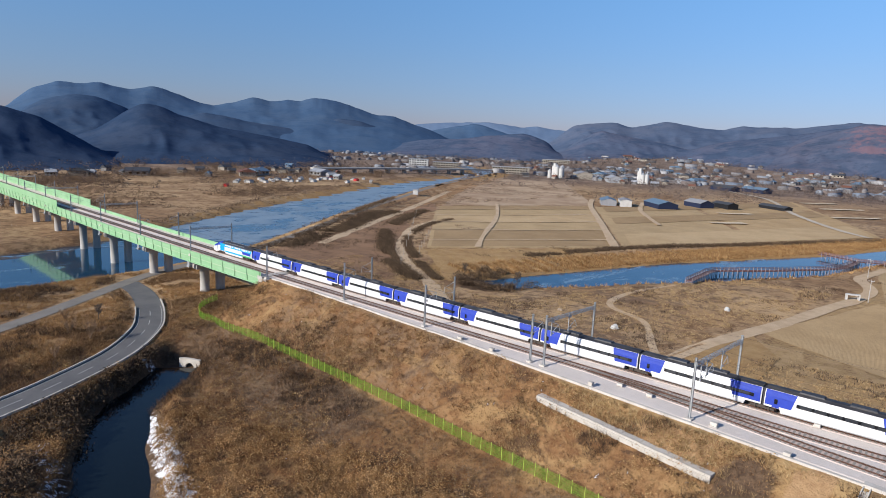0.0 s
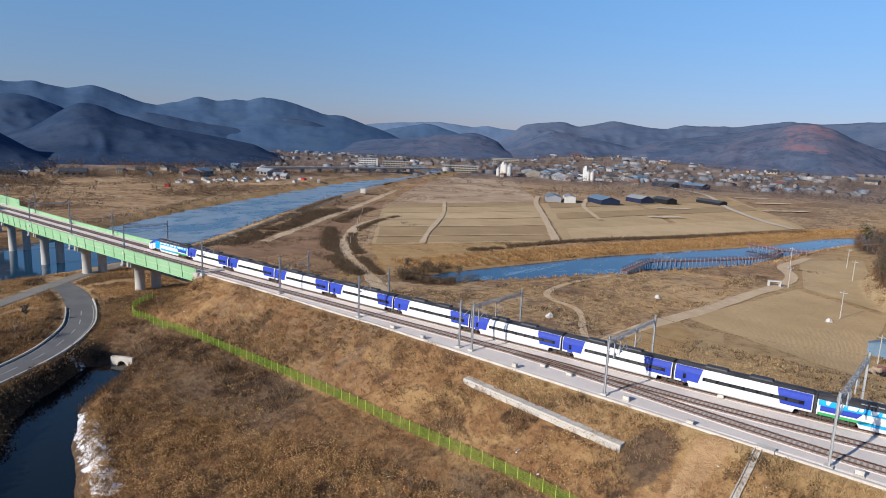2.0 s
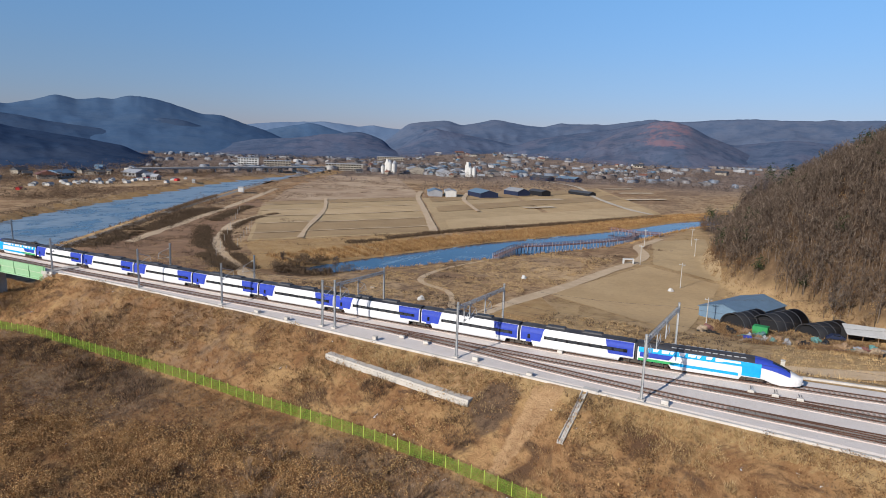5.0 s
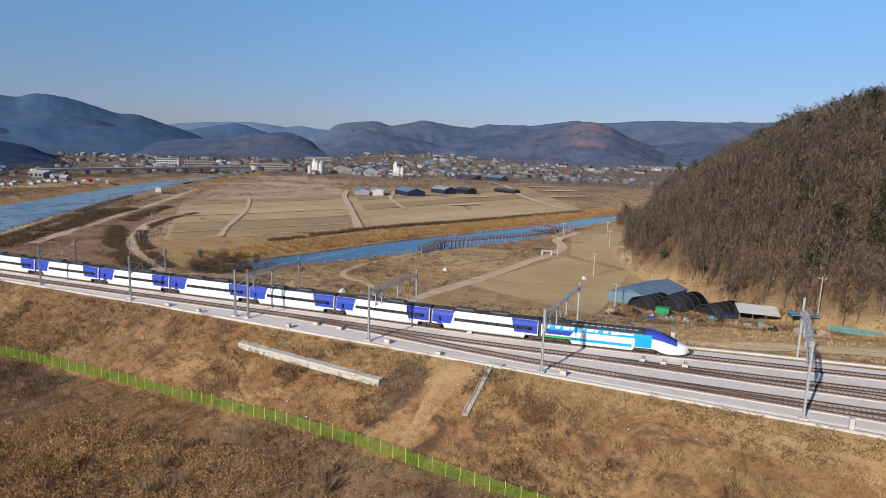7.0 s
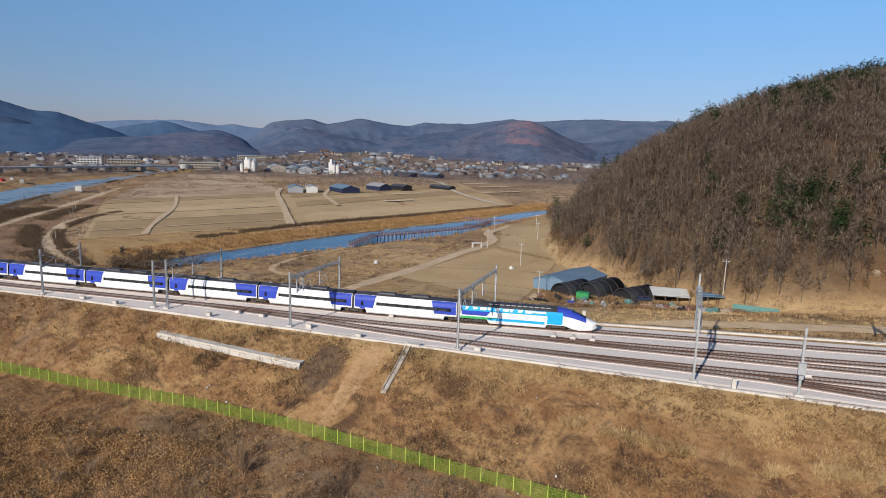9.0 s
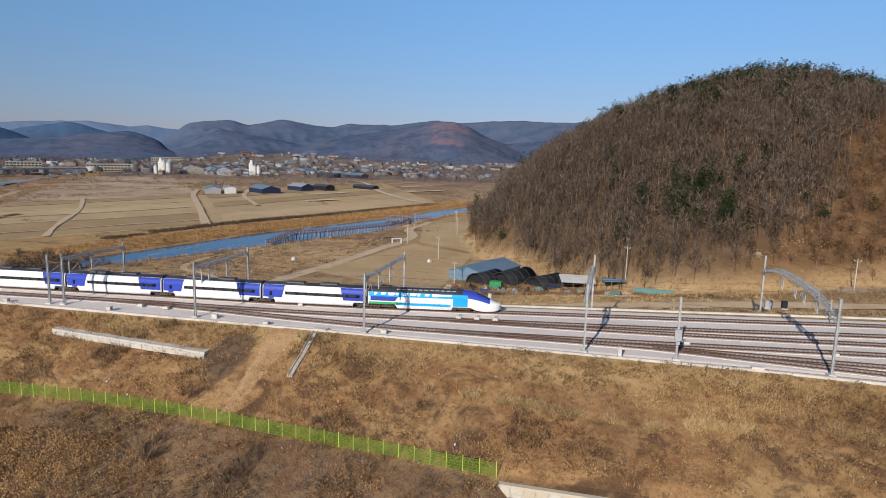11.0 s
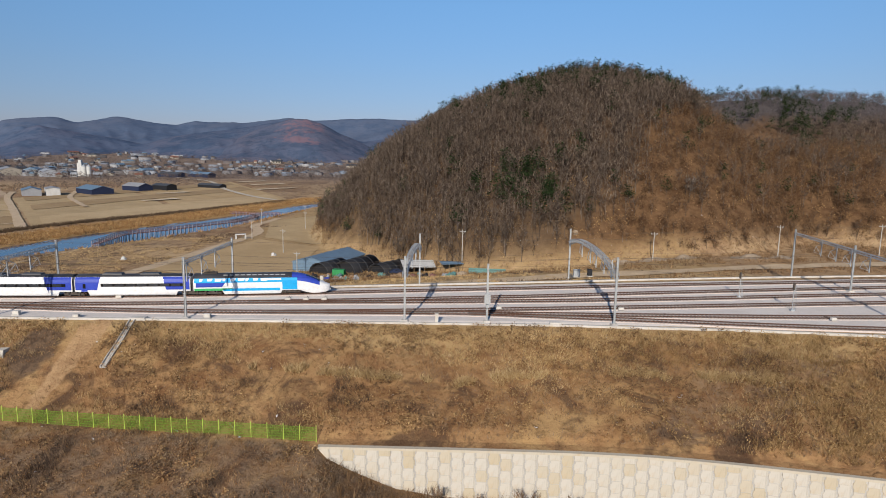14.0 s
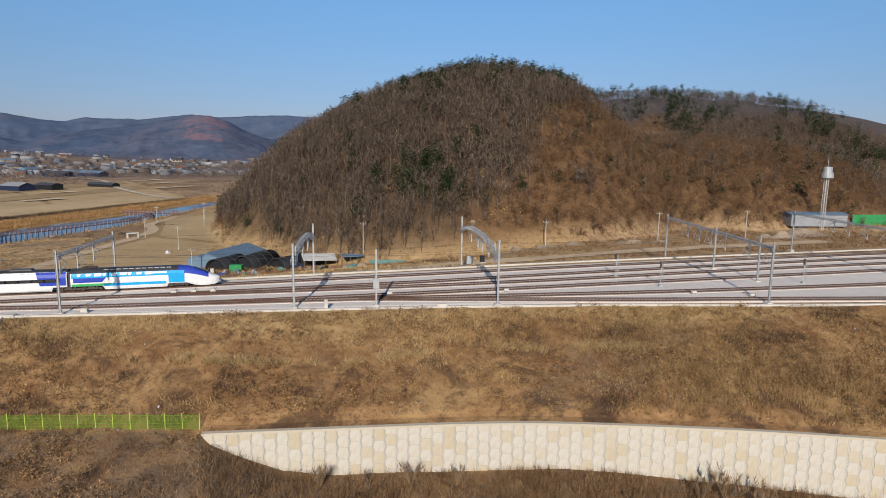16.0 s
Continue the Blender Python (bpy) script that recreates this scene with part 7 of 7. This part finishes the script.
# scrubland between tracks, brook and fields
x, y = strewn(62000, -300, 60, 100, 290)
keep = clear(x, y, 1.5) & (hills(x, y) < 1) & (rough(x, y * 1.3, 14, 4) > 0.07 + 0.14 * rng.random(len(x)))
inside = ((x > -55) & (x < -9) & (y > 154) & (y < 250)) | ((x < -150) & (y > 196 + 1.55 * (x + 198)) & (y > 186 - 1.0 * (x + 198) - 4))
inside |= (away(x, y, [(-59.5, 133), (-58.5, 155), (-53.5, 190), (-50, 226), (-47.5, 268)])[0] < 3) | ((x > -66) & (y < far_edge(x) + 32) & (y > far_edge(x) + 12))
keep &= ~inside
tufts("scrub_grass", x[keep], y[keep], 0.45 + 0.5 * rng.random(keep.sum()), 6, 0.12, 1.1, "scrub", "low dark heather-like scrub on the flat", "scrub")
keep = clear(*(p := strewn(46000, -200, 70, 100, 250)), 1.0) & (hills(*p) < 1) & (rough(p[0] + 70, p[1], 12, 4) > -0.02)
inside = ((p[0] > -55) & (p[0] < -9) & (p[1] > 154) & (p[1] < 250)) | ((p[0] < -150) & (p[1] > 190 + 1.55 * (p[0] + 198))) | (away(p[0], p[1], [(-59.5, 133), (-58.5, 155), (-53.5, 190), (-50, 226), (-47.5, 268)])[0] < 2.6)
keep &= ~inside
tufts("flat_grass", p[0][keep], p[1][keep], 0.3 + 0.4 * rng.random(keep.sum()), 5, 0.12, 0.9, "straw_grass", "dry tan grass on the flat")
# brown grass and brush at the foot of the hill
x, y = strewn(40000, -48, 230, 128, 330)
keep = (hills(x, y) < 3.5) & ((hills(x, y) > 0.3) | (y < 200)) & (y > far_edge(x) + 14) & (rough(x, y, 8, 3) > -0.12) & (away(x, y, [(-62, 118), (0, 131), (80, 140), (180, 158)])[0] > 4) & ~((x < 42) & (y < 172)) & ~((x < -9) & (hills(x, y) < 0.3))
tufts("foot_grass", x[keep], y[keep], 0.5 + 0.7 * rng.random(keep.sum()), 6, 0.12, 0.9, "foot_weeds", "brown grass and brush at the foot of the hill")
x, y = strewn(1500, -6, 44, 154, 174)
keep = rough(x, y, 6, 3) > 0.0
tufts("yard_brush", x[keep], y[keep], 0.7 + 0.9 * rng.random(keep.sum()), 12, 0.08, 1.0, "foot_weeds", "dead brush among the farm sheds", "scrub")
# reeds along the brook
t = rng.random(16000)
i = (t * (len(BROOK) - 2)).astype(int)
side = np.where(rng.random(len(t)) < 0.96, -1.0, 1.0)
tang = BROOK[i + 1] - BROOK[i]
tang /= np.linalg.norm(tang, axis=1)[:, None]
off = side * (np.interp(i / len(BROOK), [0, 0.1, 0.22, 0.33, 0.45, 1], [9, 12, 17.5, 18, 12, 10]) + (18 * rng.random(len(t)) ** 1.3 + 1.5) * (side < 0) + 1.5 * rng.random(len(t)))
x, y = BROOK[i, 0] + off * tang[:, 1] + rng.normal(0, 1, len(t)), BROOK[i, 1] - off * tang[:, 0] + rng.normal(0, 1, len(t))
keep = (height(x, y) > -12.75) & (hills(x, y) < 2)
tufts("brook_reeds", x[keep], y[keep], 0.8 + 0.7 * rng.random(keep.sum()), 6, 0.2, 1.2, "reeds", "golden reed band along the brook")
x, y = strewn(5200, -165, -118, 142, 190)
keep = (np.hypot((x + 140) / 1.5, y - 158) < 6 + 10 * rough(x, y, 8, 2)) & (away(x, y, BROOK)[0] > 6)
tufts("brook_scrub", x[keep], y[keep], 1.2 + 1.4 * rng.random(keep.sum()), 10, 0.12, 1.6, "scrub", "dark brushwood at the end of the brook", "scrub")
# scrub beyond the river and along ditches
x, y = strewn(28000, -700, -215, 90, 560)
d = away(x, y, RIVER)[0]
keep = (d > 30) & (away(x, y, LEVEE)[0] > 4) & ((d < 44) | (rough(x, y, 45, 4) > 0.04)) & ~((x > -320) & (y > 190 + 1.0 * (x + 198)) & (y > 250))
tufts("far_scrub", x[keep], y[keep], 0.6 + 0.9 * rng.random(keep.sum()), 6, 0.22, 2.4, "far_brush", "brown scrub on the river flats", "scrub")
for line, wide, n, tall in (
        ([(-156, 141), (-168, 146), (-181, 152), (-211, 173), (-245, 202), (-268, 228), (-290, 260), (-303, 281)], 1.9, 9000, 1.0),
        ([(-152, 148), (-166, 155), (-182, 165), (-187, 169), (-205, 181), (-224, 197), (-243, 223), (-255, 246), (-263, 267)], 1.1, 4200, 0.8),
        ([(-232, 138), (-250, 166), (-265, 193), (-292, 227), (-306, 259)], 2.6, 7000, 1.1),
        ([(-160, 212), (-157, 222), (-151, 252), (-139, 288), (-123, 323), (-106, 366), (-75, 440)], 1.5, 7500, 1.1),
        ([(-225, 105), (-250, 150), (-290, 207), (-362, 302)], 1.6, 4200, 0.7)):
    dl = dense(line, 3)
    n = n * 5 // 9
    k = rng.integers(0, len(dl) - 1, n)
    x, y = dl[k, 0] + rng.normal(0, wide, n), dl[k, 1] + rng.normal(0, wide, n)
    keep = (rough(x, y, 12, 3) > -0.16) & (away(x, y, BROOK)[0] > 8)
    x, y = x[keep], y[keep]
    tufts("ditch_scrub", x, y, tall * (0.7 + 0.8 * rng.random(len(x))), 7, 0.2, 1.6, "ditch_brush", "dark brush along a ditch or field bank", "scrub")



# ---- woods ----
def frond(base, tip, w):
    """A slender three-cornered stick from base to tip, as six triangles' worth of corners."""
    d = tip - base
    a = np.cross(d, [0.3, 0.5, 0.81])
    a /= np.linalg.norm(a) + 1e-9
    b = np.cross(d, a)
    b /= np.linalg.norm(b) + 1e-9
    ring = [base + w * (math.cos(q) * a + math.sin(q) * b) for q in (0, 2.1, 4.2)]
    return [(ring[0], ring[1], tip), (ring[1], ring[2], tip), (ring[2], ring[0], tip)]


def bare_tree(seed, h=10.0, limbs=7, twigs=54):
    """Wood triangles of a leafless tree with a rounded crown of twigs; its trunk stands at the origin."""
    g = np.random.default_rng(seed)
    tris = []
    bend = g.normal(0, 0.3, 2)
    tris += frond(np.array([0, 0, -0.4]), np.array([bend[0], bend[1], h * 0.85]), 0.13)
    wide = h * (0.20 + 0.06 * g.random())
    tips = []
    for k in range(limbs):
        t = 0.28 + 0.5 * (k + g.random()) / limbs
        base = np.array([bend[0] * t, bend[1] * t, h * t])
        q = k * 2.4 + g.random()
        tip = np.array([wide * 0.8 * math.cos(q), wide * 0.8 * math.sin(q), h * (t + 0.12 + 0.18 * g.random())])
        side = 0.09 * np.array([-math.sin(q), math.cos(q), 0.2])
        tris.append((base - side, base + side, tip))
        tips.append((base, tip))
    for k in range(twigs):
        base, tip = tips[g.integers(limbs)]
        p = base + (tip - base) * (0.35 + 0.65 * g.random())
        d = g.normal(0, 1, 3)
        d[2] = abs(d[2]) * 0.9 + 0.25
        d /= np.linalg.norm(d)
        q = g.random() * 6.28
        side = 0.10 * np.array([math.cos(q), math.sin(q), 0.3])
        tris.append((p - side, p + side, p + d * h * (0.10 + 0.11 * g.random())))
    return np.array(tris)


def leafy(seed, h, leaves, spread_, low, size, flat=0.5):
    """Leaf triangles of a crown in uneven clumps."""
    g = np.random.default_rng(seed)
    clumps = [(g.normal(0, spread_ * 0.55, 2), low + (1 - low) * g.random()) for _ in range(11)]
    tris = []
    for k in range(leaves):
        c, t = clumps[g.integers(len(clumps))]
        p = np.array([*(c * (1.15 - 0.75 * t)), h * t]) + g.normal(0, 1, 3) * np.array([0.55, 0.55, 0.38]) * spread_ * 0.5
        a, b = g.normal(0, 1, 3), g.normal(0, 1, 3)
        a[2] *= flat
        b[2] *= flat
        a *= size / np.linalg.norm(a)
        b *= size / np.linalg.norm(b)
        tris.append((p, p + a, p + b))
    return np.array(tris)


def lie(x, y):
    """Height of the ground's own mesh, whose cells grow wide far off."""
    i, j = np.clip(np.searchsorted(gx, x) - 1, 0, nx - 2), np.clip(np.searchsorted(gy, y) - 1, 0, ny - 2)
    u, v = (x - gx[i]) / (gx[i + 1] - gx[i]), (y - gy[j]) / (gy[j + 1] - gy[j])
    return (GZ[i, j] * (1 - u) + GZ[i + 1, j] * u) * (1 - v) + (GZ[i, j + 1] * (1 - u) + GZ[i + 1, j + 1] * u) * v


def plant(name, shapes, x, y, scale, material, label, category="woods", sink=0.2):
    """Many trees from a few shapes, in one mesh."""
    z = lie(x, y) - sink
    pick = rng.integers(0, len(shapes), len(x))
    q = rng.random(len(x)) * 6.28
    out = []
    for k, s in enumerate(shapes):
        i = np.nonzero(pick == k)[0]
        c, n = np.cos(q[i])[:, None, None], np.sin(q[i])[:, None, None]
        p = s[None] * scale[i, None, None, None]
        v = np.stack([p[..., 0] * c - p[..., 1] * n, p[..., 0] * n + p[..., 1] * c, p[..., 2]], -1)
        v += np.stack([x[i], y[i], z[i]], -1)[:, None, None, :]
        out.append(v.reshape(-1, 3))
    v = np.concatenate(out)
    return bulk(name, v, np.arange(len(v)).reshape(-1, 3), material, label, category)


MAT["bark"] = blade_material("grey_bark", [(0.080, 0.059, 0.046), (0.150, 0.113, 0.087), (0.27, 0.217, 0.172)])
# bark for the ridge behind: distance haze is painted in as grey
MAT["ridge_bark_hazed"] = blade_material("haze_greyed_bark", [(0.10, 0.088, 0.088), (0.14, 0.122, 0.12), (0.18, 0.16, 0.158)])
MAT["needles"] = blade_material("pine_needles", [(0.018, 0.034, 0.013), (0.036, 0.058, 0.022), (0.058, 0.082, 0.034)])
MAT["dead_leaves"] = blade_material("dead_oak_leaves", [(0.095, 0.053, 0.029), (0.18, 0.104, 0.055), (0.265, 0.165, 0.088)])
BARE = [bare_tree(k, 9.5 + 0.4 * k) for k in range(5)]
PINE = [leafy(20 + k, 9.0, 150, 2.0, 0.42, 0.6, 0.35) for k in range(3)]
OAK = [leafy(30 + k, 7.5, 100, 2.5, 0.2, 0.48, 0.9) for k in range(4)]
STEM = [bare_tree(60 + k, 8.0, 5, 6) for k in range(3)]

x, y = strewn(19500, -60, 400, 165, 520)
h = hills(x, y)
seen = (h > np.where(x < 15, 2.5, 0.5)) & (~((x > 40) & (y > 335) & (x < 190)) | (y > 400) & (x > 150)) & ~((x > 190) & (rng.random(len(x)) < 0.35))
x, y, h = x[seen], y[seen], h[seen]
side = x - 95 - 0.7 * (y - 200) + 44 * rough(x, y, 40, 3)
russet = (side > 0) & (x < 240)
fringe = (h < 8) & (rng.random(len(x)) < 0.5)
kind = rng.random(len(x))
pine = ((h > 47) & (kind < 0.42) & (x < 128) & (x > 30) & (rough(x, y + 90, 22, 3) > -0.04)) | (kind < 0.035) | ((rough(x, y, 30, 3) > 0.08) & (kind < 0.5) & (x > 24) & ~russet)
oak = ~pine & ((russet & (kind < 0.80) & (rough(x + 50, y, 26, 3) > -0.22)) | fringe)
bare = ~pine & ~oak
tall = 0.6 + 0.44 * rng.random(len(x)) - 0.14 * russet
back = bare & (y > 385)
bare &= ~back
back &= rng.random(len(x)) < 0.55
plant("ridge_woods", [leafy(140 + k, 8.5, 36, 2.7, 0.1, 0.75, 1.3) for k in range(4)], x[back], y[back], tall[back], "ridge_bark_hazed", "leafless woods on the ridge behind, haze put into their grey colour")
plant("bare_woods", BARE, x[bare], y[bare], tall[bare], "bark", "leafless grey-brown woods on the hill")
plant("pine_woods", PINE, x[pine], y[pine], tall[pine] * 1.3, "needles", "dark green pines scattered on the hill")
plant("pine_trunks", STEM, x[pine], y[pine], tall[pine], "bark", "brown pine trunks on the hill")
plant("oak_scrub", OAK, x[oak], y[oak], tall[oak] * 0.85, "dead_leaves", "oaks with dead russet leaves on the hill")
plant("oak_trunks", STEM, x[oak], y[oak], tall[oak] * 0.85, "bark", "thin oak trunks on the hill")
# bushy dead weeds on the railway bank and the low ground before it
BUSHY = [leafy(110 + k, 0.8, 26, 0.7, 0.08, 0.18, 1.2) for k in range(5)]
PLUME = [leafy(120 + k, 1.25, 80, 1.3, 0.04, 0.17, 1.5) for k in range(5)]
x, y = strewn(21000, -150, 126, 24, 81)
keep = clear(x, y) & (rough(x + 77, y, 9, 3) > -0.10 + 0.16 * rng.random(len(x))) & ((x < 19) | (y > foot_line(x) + 0.9)) & (away(x, y, [(-16.3, 80), (-17, 74), (-18.2, 66)])[0] > 2.6) & (np.abs(y - foot_line(x)) > 1.0)
x, y = x[keep], y[keep]
tone = rough(x, y, 14, 3) + 0.12 * rng.standard_normal(len(x))
for lo, hi, name, material, label in ((-9, -0.07, "dark_weeds", "foot_weeds", "dark dead weeds in clumps on the bank"), (-0.07, 0.10, "russet_weeds", "weeds", "bushy russet weeds on the bank"), (0.10, 9, "pale_weeds", "olive_grass", "bushy straw-brown weeds on the bank")):
    i = (tone > lo) & (tone <= hi)
    plant(name, BUSHY, x[i], y[i], 0.7 + 0.6 * rng.random(i.sum()), material, label, "weeds", 0.1)
x, y = strewn(5200, -118, 12, 18, 60)
keep = clear(x, y) & (y < foot_line(x) - 3) & (y < gold_edge(x) + 2) & (rough(x - 60, y, 7, 3) > -0.10) & (x < -34 + 24 * rough(x, y, 20, 2))
plant("reed_plumes", PLUME, x[keep], y[keep], 0.7 + 0.5 * rng.random(keep.sum()), "reeds", "bushy golden reeds with dark gaps on the low ground", "reeds", 0.15)
x, y = strewn(9000, -60, 126, 26, 66)
keep = clear(x, y) & (y < foot_line(x) - 1.2) & (rough(x + 15, y, 8, 3) > -0.06)
x, y = x[keep], y[keep]
i = (x > 22) & (rough(x, y + 60, 12, 3) > -0.02)
tufts("wall_foot_brush", x[i], y[i], 0.7 + 0.9 * rng.random(i.sum()), 18, 0.07, 1.1, "foot_weeds", "tall brown brush at the foot of the wall", "weeds")
plant("grey_weeds", BUSHY, x[~i], y[~i], 0.5 + 0.5 * rng.random((~i).sum()), "grey_stalks", "short grey-brown weeds below the fence", "weeds", 0.1)
x, y = strewn(420, -152, -124, 144, 186)
keep = (np.hypot((x + 138) / 1.2, y - 163) < 14) & (away(x, y, BROOK)[0] > 7)
plant("brook_thicket", [leafy(170 + k, 2.4, 60, 1.5, 0.05, 0.36, 1.1) for k in range(4)], x[keep], y[keep], 0.6 + 0.6 * rng.random(keep.sum()), "ditch_brush", "dark leafless thicket at the head of the brook", "thicket", 0.2)
x, y = strewn(2600, -140, -70, 6, 48)
d = away(x, y, STREAM)[0]
keep = (d > 4.8) & (d < 15) & (away(x, y, [(-108, 19.5), (-99, 19.6), (-90, 17)])[0] > 3) & (away(x, y, ROAD)[0] > 5.5) & (y < np.interp(x, STREAM[:, 0], STREAM[:, 1]))
plant("stream_thicket", [leafy(130 + k, 2.2, 60, 1.5, 0.05, 0.34, 1.0) for k in range(4)], x[keep], y[keep], 0.6 + 0.6 * rng.random(keep.sum()), "ditch_brush", "dark leafless thicket between road and stream", "thicket", 0.2)
# more bare trees and underwood on the slope that faces the yard
x, y = strewn(7000, -45, 150, 165, 300)
h = hills(x, y)
keep = (h > 3) & (x - 95 - 0.7 * (y - 200) + 44 * rough(x, y, 40, 3) < 8)
x, y = x[keep][:2600], y[keep][:2600]
plant("slope_woods", BARE, x, y, 0.55 + 0.5 * rng.random(len(x)), "bark", "leafless grey-brown trees on the near slope")
x, y = strewn(12000, -55, 235, 150, 310)
h = hills(x, y)
keep = (h > 0.4) & (h < 40) & (rng.random(len(x)) < np.interp(h, [0, 10, 40], [1, 0.55, 0.2]))
x, y = x[keep], y[keep]
brush = [leafy(150 + k, 1.8, 20, 1.6, 0.05, 0.36, 1.1) for k in range(4)]
i = rough(x, y, 20, 3) > 0.02
plant("hill_brush", brush, x[i], y[i], 0.6 + 0.6 * rng.random(i.sum()), "foot_weeds", "brown underwood on the foot of the hill", "underwood", 0.1)
plant("hill_grass", brush, x[~i], y[~i], 0.5 + 0.5 * rng.random((~i).sum()), "olive_grass", "straw-coloured grass on the foot of the hill", "underwood", 0.1)
# low oaks crowding the russet spur
x, y = strewn(2600, 86, 250, 160, 262)
h = hills(x, y)
keep = (h > 1.0) & (h < 46) & (x - 95 - 0.7 * (y - 200) + 44 * rough(x, y, 40, 3) > 2)
x, y = x[keep][:1000], y[keep][:1000]
plant("oak_brush", OAK, x, y, 0.5 + 0.3 * rng.random(len(x)), "dead_leaves", "low oaks with dead brown leaves on the spur")
# thickets and village gardens beyond the river
az, d = rng.uniform(50, 86, 7000), rng.uniform(400, 1000, 7000)
x, y = -d * np.sin(np.radians(az)), d * np.cos(np.radians(az))
keep = (away(x, y, RIVER)[0] > 46) & (rough(x + 500, y, 55, 4) > 0.06) & (away(x, y, [(-500, 235), (-560, 330), (-500, 400)])[0] > 35)
plant("far_thickets", [leafy(90 + k, 3.4, 42, 3.2, 0.05, 0.6, 1.0) for k in range(4)], x[keep], y[keep], 0.6 + 0.8 * rng.random(keep.sum()), "far_brush", "brown leafless thickets beyond the river", "thicket")
# far tree belts
x, y = strewn(9000, -1150, 0, 100, 1700)
d = np.hypot(x, y)
az = np.degrees(np.arctan2(-x, y))
keep = (d > 560) & (d < 1500) & (rough(x, y, 130, 4) > 0.10) & (away(x, y, RIVER)[0] > 30)
keep |= (az > 54) & (az < 90) & (d > 430) & (d < 1150) & (rough(x, y, 70, 4) > 0.0) & (away(x, y, RIVER)[0] > 60)
keep |= (az > 0) & (az < 50) & (d > 780) & (d < 1750) & (rough(x, y, 60, 4) > 0.02)
plant("far_tree_belts", [leafy(80 + k, 6.0, 22, 3.6, 0.1, 0.95, 1.1) for k in range(3)], x[keep], y[keep], 0.8 + 0.5 * rng.random(keep.sum()), "belt_trees", "leafless tree belts on the valley floor")


az, d = rng.uniform(0, 58, 7500), 780 + 1050 * rng.random(7500)
x, y = -d * np.sin(np.radians(az)), d * np.cos(np.radians(az))
keep = (rough(x + 40, y, 90, 4) > -0.03) & (away(x, y, RIVER)[0] > 40)
plant("town_trees", [leafy(160 + k, 6.0, 15, 3.2, 0.05, 1.2, 1.1) for k in range(3)], x[keep], y[keep], 0.6 + 0.6 * rng.random(keep.sum()), "belt_trees", "leafless garden trees among the houses of the town")


def lone_tree(x, y, h, seed, label):
    """A bare tree that stands clear of the woods."""
    tris = bare_tree(seed, h, 12, 240)
    t = thing("bare_tree", label, "tree", "single bare trees", at=pose(x, y, float(height(x, y)) - 0.1))
    for name, lo, hi in (("trunk", 0, 3), ("bough", 3, 15), ("crown", 15, len(tris))):
        m = Mesh()
        for a, b, c in tris[lo:hi]:
            m.add([tuple(a), tuple(b), tuple(c)], [(0, 1, 2)])
        part(name, m, "pale_bark", t)
    return t


MAT["pale_bark"] = blade_material("pale_bark", [(0.11, 0.085, 0.07), (0.18, 0.145, 0.115), (0.26, 0.21, 0.17)])
for k, (x, y, h) in enumerate(((57, 192, 12), (20, 190, 10), (84, 186, 9), (108, 178, 8), (-132, 168, 6), (-150, 160, 5), (-164.7, 44.0, 4.5))):
    lone_tree(x, y, h, 700 + k, "pale leafless tree at the foot of the hill" if x > 0 else "small leafless tree standing in dry weeds")
